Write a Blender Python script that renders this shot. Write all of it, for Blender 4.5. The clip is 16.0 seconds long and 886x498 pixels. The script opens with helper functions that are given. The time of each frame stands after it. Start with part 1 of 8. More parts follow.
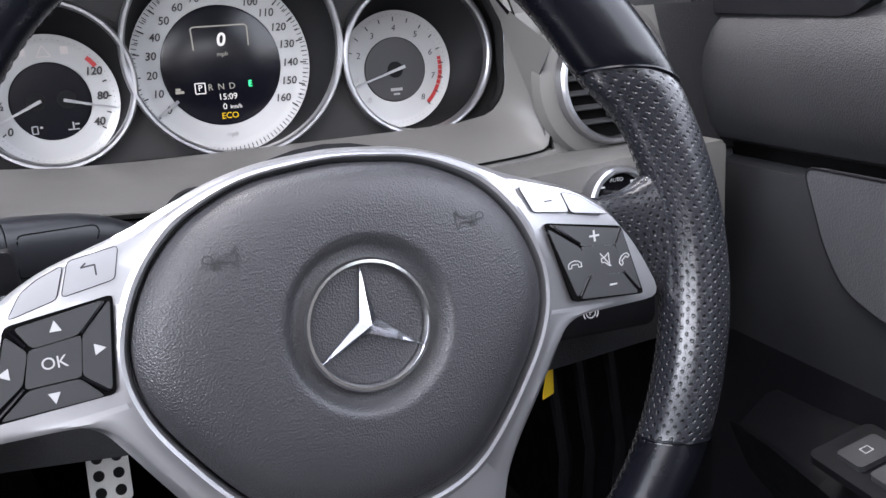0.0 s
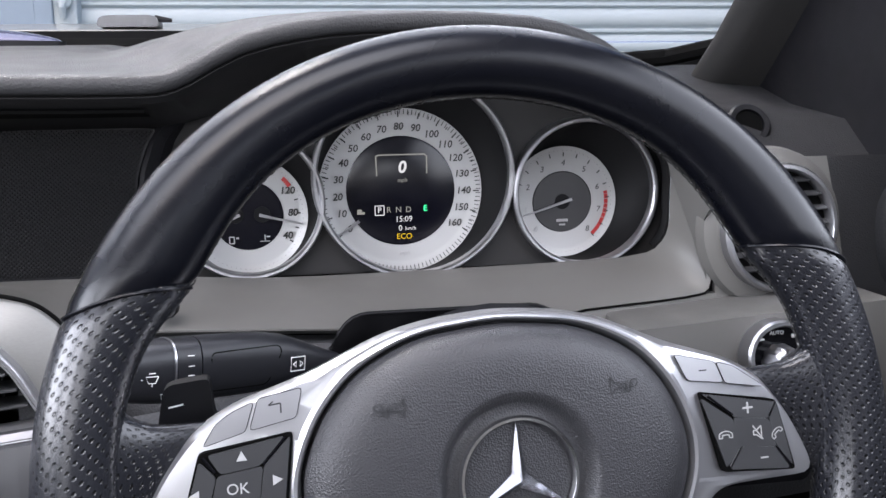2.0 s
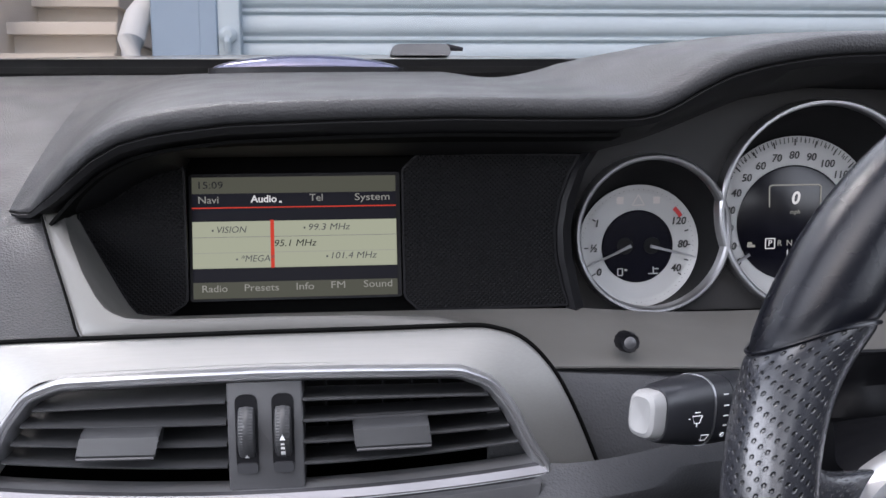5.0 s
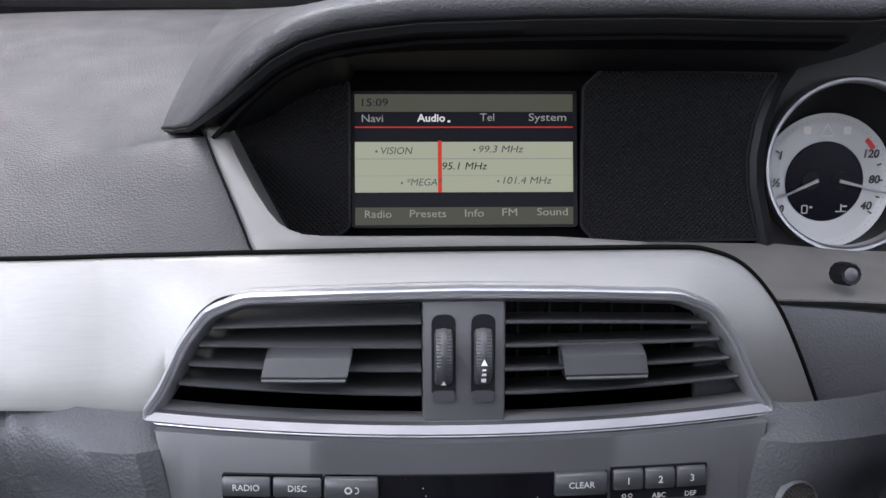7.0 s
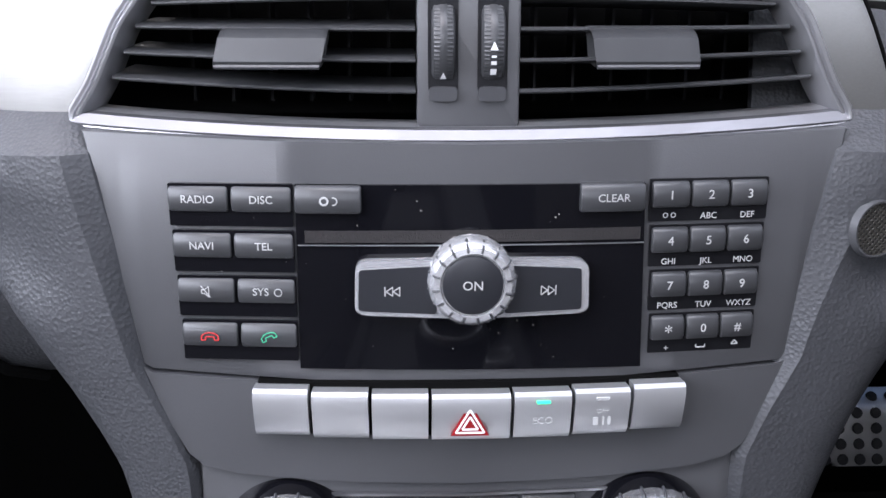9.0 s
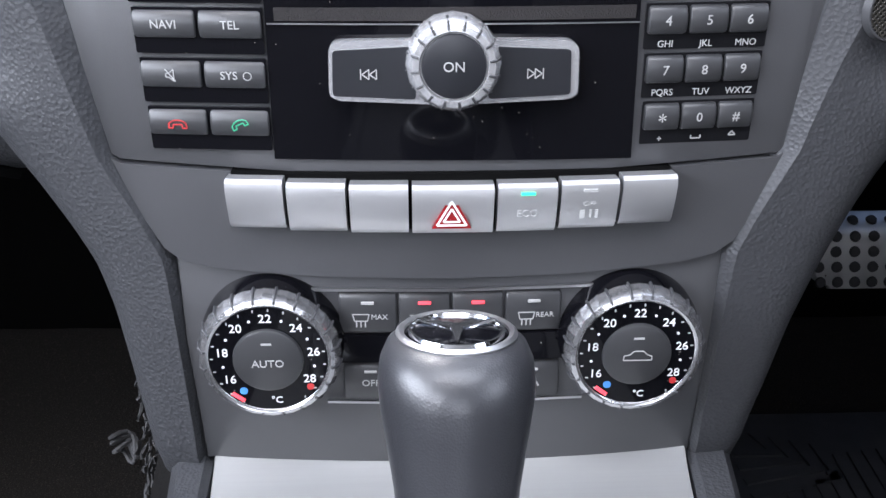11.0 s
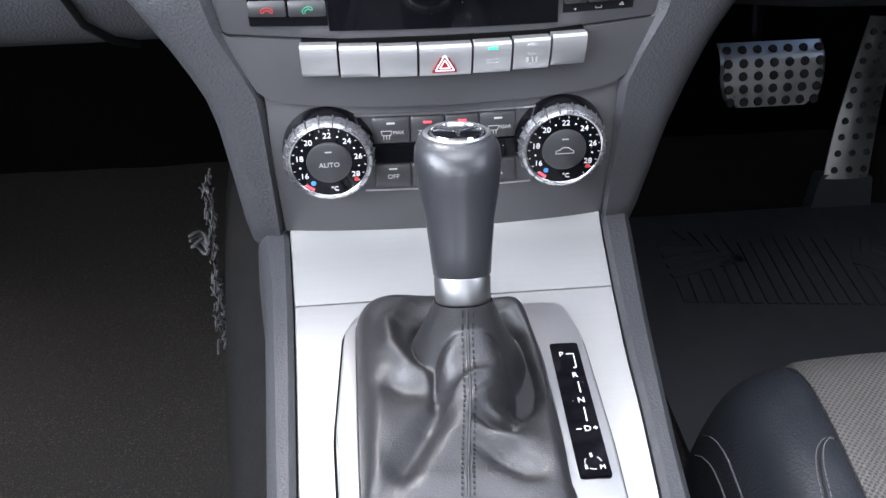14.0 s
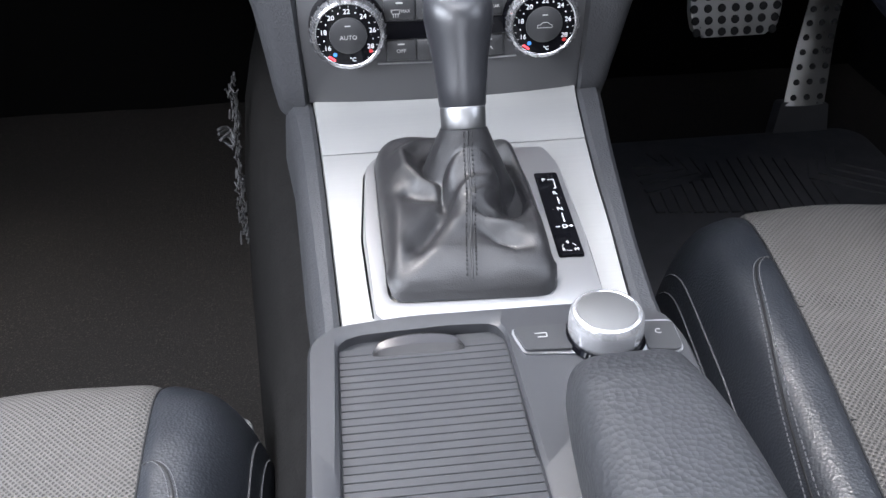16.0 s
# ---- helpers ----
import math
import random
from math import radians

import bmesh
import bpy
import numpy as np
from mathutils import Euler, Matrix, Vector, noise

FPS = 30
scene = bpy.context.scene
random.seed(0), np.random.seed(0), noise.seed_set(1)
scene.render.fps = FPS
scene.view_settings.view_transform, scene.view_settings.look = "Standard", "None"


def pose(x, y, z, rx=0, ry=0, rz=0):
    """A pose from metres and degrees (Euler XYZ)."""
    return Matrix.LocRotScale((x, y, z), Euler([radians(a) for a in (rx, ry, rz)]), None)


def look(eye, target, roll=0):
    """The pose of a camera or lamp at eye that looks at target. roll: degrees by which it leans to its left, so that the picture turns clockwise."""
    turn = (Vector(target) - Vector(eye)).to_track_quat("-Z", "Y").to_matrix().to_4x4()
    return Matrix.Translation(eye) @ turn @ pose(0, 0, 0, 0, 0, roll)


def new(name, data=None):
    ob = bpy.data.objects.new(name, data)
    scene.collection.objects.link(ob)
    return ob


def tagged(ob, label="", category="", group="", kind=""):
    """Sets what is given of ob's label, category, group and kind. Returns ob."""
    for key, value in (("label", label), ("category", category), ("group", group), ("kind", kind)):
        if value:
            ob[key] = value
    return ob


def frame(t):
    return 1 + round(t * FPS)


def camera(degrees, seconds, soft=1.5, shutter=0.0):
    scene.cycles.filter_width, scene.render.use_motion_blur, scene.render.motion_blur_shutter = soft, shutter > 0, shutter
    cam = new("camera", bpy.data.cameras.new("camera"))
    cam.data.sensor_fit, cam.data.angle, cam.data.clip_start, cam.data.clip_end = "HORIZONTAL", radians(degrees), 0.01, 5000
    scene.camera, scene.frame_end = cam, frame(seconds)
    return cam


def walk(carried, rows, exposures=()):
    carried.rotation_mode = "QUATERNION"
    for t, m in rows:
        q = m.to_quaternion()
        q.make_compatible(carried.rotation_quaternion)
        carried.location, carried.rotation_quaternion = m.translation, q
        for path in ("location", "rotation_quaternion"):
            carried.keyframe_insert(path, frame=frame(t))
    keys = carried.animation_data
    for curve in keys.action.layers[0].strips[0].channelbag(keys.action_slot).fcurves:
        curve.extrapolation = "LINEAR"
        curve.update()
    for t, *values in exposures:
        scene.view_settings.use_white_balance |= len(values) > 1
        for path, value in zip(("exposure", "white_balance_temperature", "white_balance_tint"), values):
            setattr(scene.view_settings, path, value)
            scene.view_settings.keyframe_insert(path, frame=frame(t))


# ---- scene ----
cam = camera(51.8, 16.0)
PATH = [
    (0, (0.2873, -0.0613, 0.9768), (0.9323, 1.7607, 0.4608), -3.5),
    (0.5, (0.2683, -0.0563, 0.9888), (0.8443, 1.7897, 0.4778), -2.6),
    (1, (0.2563, -0.0533, 1.0058), (0.7643, 1.8187, 0.5208), -1.9),
    (1.5, (0.2623, -0.0643, 1.0138), (0.6993, 1.8467, 0.6158), -1.4),
    (2, (0.2803, -0.0793, 1.0168), (0.6163, 1.8647, 0.6838), -0.9),
    (2.5, (0.2823, -0.0883, 1.0238), (0.5723, 1.8697, 0.7368), -0.6),
    (3, (0.2483, -0.0823, 1.0328), (0.5243, 1.8787, 0.7558), -0.8),
    (3.5, (0.1923, -0.0683, 1.0318), (0.4693, 1.8937, 0.7638), -0.7),
    (4, (0.1443, -0.0553, 1.0248), (0.4193, 1.9087, 0.7648), -0.7),
    (4.4, (0.1053, -0.0403, 1.0188), (0.3603, 1.9277, 0.7628), -0.6),
    (4.5, (0.0953, -0.0363, 1.0168), (0.3453, 1.9317, 0.7638), -0.5),
    (5, (0.0473, -0.0183, 1.0118), (0.2413, 1.9567, 0.7598), -0.5),
    (7.3, (-0.0290, 0.0370, 0.9590), (0.0550, 2.0120, 0.6570), 0.0),
    (7.5, (-0.0290, 0.0430, 0.9500), (0.0510, 2.0150, 0.6240), 0.0),
    (8, (-0.0290, 0.0600, 0.9220), (0.0540, 2.0200, 0.5290), 0.2),
    (8.5, (-0.0240, 0.0810, 0.8950), (0.0570, 2.0260, 0.4360), 0.2),
    (9, (-0.0230, 0.0960, 0.8740), (0.0550, 2.0270, 0.3590), 0.1),
    (9.5, (-0.0200, 0.1030, 0.8670), (0.0510, 2.0250, 0.3160), 0.1),
    (10, (-0.0160, 0.1070, 0.8540), (0.0530, 2.0060, 0.2320), 0.1),
    (10.2, (-0.0135, 0.1072, 0.8485), (0.0520, 1.9940, 0.1930), 0.1),
    (12.3, (-0.0227, 0.0797, 0.8818), (0.0573, 1.7577, -0.2022), -0.3),
    (12.5, (-0.0257, 0.0637, 0.8918), (0.0603, 1.7377, -0.1992), -0.5),
    (13, (-0.0307, 0.0167, 0.9188), (0.0713, 1.6777, -0.1902), -0.7),
    (13.5, (-0.0437, -0.0203, 0.9278), (0.0793, 1.6227, -0.2062), -0.7),
    (14, (-0.0437, -0.0733, 0.9348), (0.0953, 1.5577, -0.2152), -0.8),
    (14.5, (-0.0517, -0.1223, 0.9338), (0.0993, 1.5057, -0.2182), -0.9),
    (15, (-0.0587, -0.1543, 0.9308), (0.1003, 1.4657, -0.2312), -1.0),
    (15.5, (-0.0607, -0.1813, 0.9228), (0.1033, 1.4337, -0.2452), -1.0),
    (16, (-0.0697, -0.2153, 0.9218), (0.0983, 1.3977, -0.2492), -1.0),
]
walk(cam, [(t, look(eye, target, roll)) for t, eye, target, roll in PATH], [(0, 1.04, 6450, 16), (2, 0.75, 6450, 16), (3.5, 0.5, 6450, 16), (7.5, 0.42, 6250, 17), (8.5, 0.66, 6250, 17), (9.2, 1.02, 6250, 17), (10, 1.05, 6250, 16), (12.5, 1.10, 6300, 13), (14, 1.22, 6300, 13), (16, 1.08, 6350, 13)])

# ---- world and light ----
world = bpy.data.worlds.new("sky")
scene.world = world
world.use_nodes = True
wn = world.node_tree.nodes
sky = wn.new("ShaderNodeTexSky")
sky.sky_type, sky.sun_disc = "NISHITA", False
sky.sun_elevation, sky.sun_rotation = radians(48), radians(200)
sky.air_density, sky.dust_density = 1.0, 3.0
world.node_tree.links.new(sky.outputs[0], wn["Background"].inputs[0])
wn["Background"].inputs[1].default_value = 0.18
sun = new("sun", bpy.data.lights.new("sun", "SUN"))
sun.data.energy, sun.data.angle, sun.data.color = 1.0, radians(15), (1.0, 0.96, 0.9)
sun.matrix_world = look((-4, 6, 12), (0, 0.4, 0.7))
tagged(sun, kind="structure")


def daylight(name, eye, target, w, h, watts):
    """An area lamp added at an opening in place of the sky's light."""
    ob = new(name, bpy.data.lights.new(name, "AREA"))
    ob.data.shape, ob.data.size, ob.data.size_y, ob.data.energy, ob.data.color = "RECTANGLE", w, h, watts, (0.88, 0.935, 1.0)
    ob.matrix_world = look(eye, target)
    return tagged(ob, kind="structure")


daylight("window_light_left", (-0.79, -0.40, 1.17), (0.2, -0.20, 0.85), 1.6, 0.42, 27)
daylight("window_light_right", (0.79, -0.08, 1.17), (-0.2, -0.05, 0.92), 1.1, 0.42, 6)
# added lamp that brightens the cabin from above; no sunroof is known
daylight("roof_fill_light", (0, 0.02, 1.50), (0, 0.0, 0.5), 0.95, 0.42, 6.5)
daylight("windscreen_light", (0, 0.66, 1.33), (0, 0.56, 1.0), 1.25, 0.46, 4.8)
daylight("rear_window_light", (0, -1.4, 1.25), (0, 0, 0.9), 1.1, 0.45, 6)


# ---- materials ----
def mat(name, color, rough=0.5, metal=0.0, grain=0.0, scale=600.0, tint=0.12, stretch=(1, 1, 1), kind="noise", coat=0.0,
        wear=0.0, spread=6.0, coords="Object", emit=0.0, trans=0.0, spec=0.5):
    """Principled surface with a fine relief (grain, scale), a mottle over the colour (tint) and a patchy gloss (wear)."""
    m = bpy.data.materials.new(name)
    m.use_nodes = True
    n, l = m.node_tree.nodes, m.node_tree.links
    b = n["Principled BSDF"]
    c = (*color, 1.0)
    b.inputs["Base Color"].default_value = c
    b.inputs["Roughness"].default_value, b.inputs["Metallic"].default_value = rough, metal
    b.inputs["Coat Weight"].default_value = coat
    b.inputs["Transmission Weight"].default_value = trans
    b.inputs["Specular IOR Level"].default_value = spec
    tc = n.new("ShaderNodeTexCoord")
    mp = n.new("ShaderNodeMapping")
    mp.inputs["Scale"].default_value = stretch
    l.new(tc.outputs[coords], mp.inputs[0])
    if tint:
        t1 = n.new("ShaderNodeTexNoise")
        t1.inputs["Scale"].default_value, t1.inputs["Detail"].default_value = spread, 8
        l.new(tc.outputs["Object"], t1.inputs["Vector"])
        mx = n.new("ShaderNodeMix")
        mx.data_type = "RGBA"
        mx.inputs["A"].default_value = (*[v * (1 - tint) for v in color], 1)
        mx.inputs["B"].default_value = (*[min(1, v * (1 + tint)) for v in color], 1)
        l.new(t1.outputs["Fac"], mx.inputs["Factor"])
        l.new(mx.outputs["Result"], b.inputs["Base Color"])
    if wear:
        t2 = n.new("ShaderNodeTexNoise")
        t2.inputs["Scale"].default_value, t2.inputs["Detail"].default_value = spread * 5, 6
        l.new(mp.outputs[0], t2.inputs["Vector"])
        mr = n.new("ShaderNodeMapRange")
        mr.inputs["From Min"].default_value, mr.inputs["From Max"].default_value = 0.3, 0.7
        mr.inputs["To Min"].default_value, mr.inputs["To Max"].default_value = max(0.02, rough - wear), min(1, rough + wear)
        l.new(t2.outputs["Fac"], mr.inputs["Value"])
        l.new(mr.outputs[0], b.inputs["Roughness"])
    if grain:
        if kind == "noise":
            g = n.new("ShaderNodeTexNoise")
            g.inputs["Detail"].default_value = 4
            out = g.outputs["Fac"]
        else:
            g = n.new("ShaderNodeTexVoronoi")
            if kind == "grid":
                g.inputs["Randomness"].default_value = 0.0
            out = g.outputs["Distance"]
        g.inputs["Scale"].default_value = scale
        l.new(mp.outputs[0], g.inputs["Vector"])
        bp = n.new("ShaderNodeBump")
        bp.inputs["Strength"].default_value, bp.inputs["Distance"].default_value = min(1, grain), 0.0006 * max(1, grain)
        l.new(out, bp.inputs["Height"])
        l.new(bp.outputs[0], b.inputs["Normal"])
    if emit:
        b.inputs["Emission Color"].default_value = c
        b.inputs["Emission Strength"].default_value = emit
    return m


def dotted(name, base, hole, pitch, size, rough=0.5, coords="Object", depth=0.5, skew=0.0, metal=0.0, flat="y"):
    """A sheet with a regular array of small holes."""
    m = mat(name, base, rough, metal=metal, tint=0)
    n, l = m.node_tree.nodes, m.node_tree.links
    b = n["Principled BSDF"]
    tc, mp, v = n.new("ShaderNodeTexCoord"), n.new("ShaderNodeMapping"), n.new("ShaderNodeTexVoronoi")
    mp.inputs["Scale"].default_value = (1 / pitch, 0 if coords == "Object" and flat == "y" else 1 / pitch, 0 if flat == "z" else 1 / pitch)
    mp.inputs["Rotation"].default_value = (0, radians(skew) if coords == "Object" and flat == "y" else 0, radians(skew) if coords == "UV" or flat == "z" else 0)
    v.inputs["Randomness"].default_value, v.inputs["Scale"].default_value = 0.0, 1.0
    v.voronoi_dimensions = "2D" if coords == "UV" else "3D"
    l.new(tc.outputs[coords], mp.inputs[0])
    l.new(mp.outputs[0], v.inputs["Vector"])
    ramp = n.new("ShaderNodeValToRGB")
    ramp.color_ramp.elements[0].position, ramp.color_ramp.elements[1].position = size * 0.75, size
    ramp.color_ramp.elements[0].color, ramp.color_ramp.elements[1].color = (*hole, 1), (*base, 1)
    l.new(v.outputs["Distance"], ramp.inputs[0])
    l.new(ramp.outputs[0], b.inputs["Base Color"])
    bp = n.new("ShaderNodeBump")
    bp.inputs["Strength"].default_value, bp.inputs["Distance"].default_value = depth, 0.001
    rp = n.new("ShaderNodeMapRange")
    rp.inputs["From Min"].default_value, rp.inputs["From Max"].default_value = size * 0.5, size * 1.15
    l.new(v.outputs["Distance"], rp.inputs["Value"])
    l.new(rp.outputs[0], bp.inputs["Height"])
    l.new(bp.outputs[0], b.inputs["Normal"])
    return m


LEATHER = mat("rim_leather", (0.0026, 0.0029, 0.0045), 0.26, grain=0.07, scale=1700, kind="voronoi", wear=0.04, tint=0.2, spec=0.22)
PERF = dotted("perforated_leather", (0.012, 0.0126, 0.0155), (0.0006, 0.0006, 0.0006), 0.0036, 0.22, 0.26, coords="UV", depth=0.7, skew=45)
GRAINED = mat("grained_dash_leather", (0.034, 0.035, 0.038), 0.54, spec=0.3, grain=0.5, scale=620, kind="voronoi", tint=0.1, wear=0.06)
PAD = mat("airbag_vinyl", (0.0225, 0.0225, 0.0248), 0.41, spec=0.42, grain=0.42, scale=1150, kind="voronoi", tint=0.1, wear=0.05)
TOPPAD = mat("dash_top_vinyl", (0.0125, 0.0127, 0.0138), 0.54, spec=0.3, grain=0.45, scale=800, kind="voronoi", tint=0.1, wear=0.06)
PLASTIC = mat("grey_plastic", (0.044, 0.0445, 0.047), 0.40, spec=0.45, grain=0.12, scale=1800, tint=0.08, wear=0.06)
BAND = mat("satin_grey_trim", (0.096, 0.094, 0.089), 0.42, spec=0.35, metal=0.0, grain=0.08, scale=2200, tint=0.06, wear=0.05)
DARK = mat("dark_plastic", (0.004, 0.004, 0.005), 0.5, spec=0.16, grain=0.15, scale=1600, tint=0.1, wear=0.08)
KEY = mat("key_plastic", (0.027, 0.0275, 0.029), 0.38, spec=0.4, grain=0.06, scale=2500, tint=0.06, wear=0.06)
STALK = mat("stalk_plastic", (0.010, 0.0105, 0.013), 0.40, grain=0.06, scale=2200, tint=0.08, wear=0.05, spec=0.4)
GLOSS = mat("gloss_black", (0.003, 0.003, 0.004), 0.06, spec=0.16, tint=0, wear=0.03, spread=30)
DISPLAYGLASS = mat("display_glass", (0.003, 0.003, 0.006), 0.22, tint=0, spec=0.3)
# floor carpet again, darker: the tunnel flank's shade is in its colour
TUNNEL = mat("tunnel_carpet_shaded", (0.0075, 0.0072, 0.007), 0.95, grain=1.6, scale=420, tint=0.45, spread=55, spec=0.1)
CLUSTER = mat("cluster_fascia", (0.015, 0.0145, 0.0148), 0.55, grain=0.15, scale=1600, tint=0.1, spec=0.3)
# darker copy of the fascia plastic, with the shade under the hood in it
HOODLOW = mat("shaded_cluster_plastic", (0.004, 0.004, 0.0045), 0.6, grain=0.15, scale=1600, tint=0.1, spec=0.2)
# near-black for joints, and for shade put into recesses, vents and footwell
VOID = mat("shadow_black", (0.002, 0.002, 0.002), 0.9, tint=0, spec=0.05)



def dusty(m, dust, scale, cover):
    """Scatters fine dust specks over a surface."""
    n, l = m.node_tree.nodes, m.node_tree.links
    b = n["Principled BSDF"]
    tc, v, r, mx = n.new("ShaderNodeTexCoord"), n.new("ShaderNodeTexNoise"), n.new("ShaderNodeMapRange"), n.new("ShaderNodeMix")
    v.inputs["Scale"].default_value, v.inputs["Detail"].default_value = scale, 3
    r.inputs["From Min"].default_value, r.inputs["From Max"].default_value = cover, cover + 0.04
    mx.data_type = "RGBA"
    mx.inputs["A"].default_value, mx.inputs["B"].default_value = b.inputs["Base Color"].default_value, (*dust, 1)
    l.new(tc.outputs["Object"], v.inputs["Vector"])
    l.new(v.outputs["Fac"], r.inputs["Value"])
    l.new(r.outputs[0], mx.inputs["Factor"])
    l.new(mx.outputs["Result"], b.inputs["Base Color"])


dusty(GLOSS, (0.22, 0.21, 0.19), 420, 0.735)
ALU = mat("brushed_aluminium", (0.205, 0.203, 0.195), 0.58, metal=0.8, grain=0.10, scale=120, stretch=(0.6, 40, 40), tint=0.05, wear=0.05)
ALU_W = mat("satin_silver_trim", (0.43, 0.43, 0.445), 0.34, metal=1.0, grain=0.05, scale=1500, tint=0.04, wear=0.06)
SATIN = mat("satin_silver_paint", (0.40, 0.40, 0.412), 0.34, metal=0.86, grain=0.04, scale=1500, tint=0.04, wear=0.05)
GATE = mat("gate_silver", (0.37, 0.37, 0.375), 0.38, metal=0.9, grain=0.04, scale=1500, tint=0.04, wear=0.0)
PLATE = mat("console_aluminium", (0.37, 0.37, 0.363), 0.48, metal=0.66, grain=0.08, scale=150, stretch=(0.6, 40, 40), tint=0.04, wear=0.06)
CHROME = mat("chrome", (0.78, 0.78, 0.79), 0.10, metal=1.0, tint=0, wear=0.03, spread=20)
SILVERKEY = mat("silver_key_paint", (0.42, 0.42, 0.425), 0.40, metal=0.75, grain=0.05, scale=2600, tint=0.04, wear=0.05)
PVC = mat("pale_pvc", (0.50, 0.50, 0.48), 0.6, tint=0.1)
CONSOLE = mat("console_plastic", (0.023, 0.0235, 0.026), 0.46, grain=0.12, scale=1800, tint=0.08, wear=0.06, spec=0.4)
PULL = mat("pull_satin", (0.055, 0.053, 0.054), 0.26, metal=0.8, tint=0.05)
WHITE = mat("white_print", (0.62, 0.62, 0.62), 0.5, tint=0)
GREYPRINT = mat("grey_print", (0.30, 0.30, 0.295), 0.5, tint=0)
DARKPRINT = mat("dark_print", (0.02, 0.02, 0.02), 0.5, tint=0)
RED = mat("red_print", (0.36, 0.02, 0.02), 0.5, tint=0)
GREEN = mat("green_print", (0.03, 0.30, 0.16), 0.5, tint=0)
REDLED = mat("red_lamp", (1.0, 0.06, 0.08), 0.4, tint=0, emit=0.6)
GREENLED = mat("green_lamp", (0.03, 0.9, 0.3), 0.4, tint=0, emit=0.5)
BLUE = mat("blue_print", (0.05, 0.2, 0.5), 0.5, tint=0)
DIAL = mat("dial_silver", (0.36, 0.36, 0.357), 0.42, metal=0.3, tint=0.04, wear=0.05)
DIALGREY = mat("dial_centre_grey", (0.028, 0.028, 0.030), 0.45, tint=0.05)
GRILLE = dotted("speaker_mesh", (0.0045, 0.0045, 0.0052), (0.0015, 0.0015, 0.0015), 0.0022, 0.36, 0.5, depth=0.7, skew=45)
GRILLE.node_tree.nodes["Principled BSDF"].inputs["Specular IOR Level"].default_value = 0.1
DOORPAD = mat("door_pad_vinyl", (0.034, 0.035, 0.038), 0.5, grain=0.4, scale=640, kind="voronoi", tint=0.1, wear=0.06)
DOORLOW = mat("door_plastic", (0.016, 0.0165, 0.018), 0.45, grain=0.2, scale=900, tint=0.1, wear=0.06, spec=0.3)
SENSOR = dotted("sensor_mesh", (0.06, 0.056, 0.048), (0.01, 0.01, 0.01), 0.0016, 0.36, 0.5, depth=0.6, skew=45, metal=0.6)
CARPET = mat("black_carpet", (0.020, 0.0182, 0.0170), 0.95, grain=1.8, scale=380, tint=0.6, spread=14, spec=0.1)
dusty(CARPET, (0.046, 0.041, 0.036), 620, 0.585)
RUBBER = mat("rubber_mat", (0.040, 0.0405, 0.045), 0.55, grain=0.2, scale=900, tint=0.2, wear=0.1)
CLOTH = dotted("seat_cloth", (0.086, 0.080, 0.074), (0.042, 0.039, 0.036), 0.0028, 0.36, 0.85, depth=1.0, skew=45, flat="z")
ARMSKIN = mat("armrest_vinyl", (0.024, 0.0248, 0.0272), 0.50, spec=0.35, grain=0.6, scale=400, kind="voronoi", tint=0.1, wear=0.06)
SEATSKIN = mat("seat_vinyl", (0.017, 0.019, 0.023), 0.40, grain=0.4, scale=560, kind="voronoi", tint=0.1, wear=0.08)
GAITER = mat("gaiter_leather", (0.0125, 0.0122, 0.0132), 0.43, spec=0.48, grain=0.2, scale=1300, kind="voronoi", tint=0.1, wear=0.08)
STITCH = mat("black_thread", (0.004, 0.004, 0.0045), 0.7, tint=0.2)
STEEL = mat("pedal_steel", (0.58, 0.575, 0.56), 0.36, metal=1.0, grain=0.05, tint=0.06, wear=0.1)
PILLAR = mat("pillar_trim_cloth", (0.014, 0.0138, 0.0135), 0.8, grain=0.2, scale=900, tint=0.1, spec=0.2)
HEADLINER = mat("headliner_cloth", (0.16, 0.16, 0.16), 0.9, grain=0.3, scale=900, tint=0.05)
PAINT = mat("silver_car_paint", (0.26, 0.25, 0.225), 0.3, metal=0.4, tint=0.04, coat=0.6)
SHUTTER = mat("shutter_grey_paint", (0.39, 0.46, 0.49), 0.5, grain=0.06, scale=60, tint=0.12, wear=0.08, spread=3)
POST = mat("blue_grey_steel", (0.22, 0.29, 0.36), 0.5, tint=0.12, wear=0.08, spread=4)
STONE = mat("pale_concrete", (0.56, 0.51, 0.44), 0.9, grain=0.8, scale=90, tint=0.25, spread=5)
BRICK = mat("red_brick", (0.30, 0.16, 0.10), 0.9, grain=0.8, scale=120, tint=0.3, spread=9)
MORTAR = mat("mortar", (0.42, 0.38, 0.33), 0.95, grain=0.6, scale=200, tint=0.2)
ASPHALT = mat("asphalt", (0.06, 0.06, 0.06), 0.9, grain=0.8, scale=150, tint=0.25, spread=3)
def lit(name, glow):
    """A lit patch of a display: dark glass that gives off its own colour."""
    m = mat(name, (0.003, 0.003, 0.003), 0.35, tint=0, spec=0.05)
    b = m.node_tree.nodes["Principled BSDF"]
    b.inputs["Emission Color"].default_value, b.inputs["Emission Strength"].default_value = (*glow, 1), 1.0
    return m


LCD_PALE = lit("lcd_pale_green", (0.26, 0.278, 0.20))
LCD_OLIVE = lit("lcd_olive", (0.052, 0.054, 0.039))
LCD_BLACK = lit("lcd_black", (0.003, 0.003, 0.006))
LCD_WHITE = lit("lcd_white", (0.5, 0.5, 0.5))
LCD_GREY = lit("lcd_grey", (0.20, 0.20, 0.18))
LCD_RED = lit("lcd_red", (0.40, 0.03, 0.015))
LCD_AMBER = lit("lcd_amber", (0.50, 0.33, 0.01))
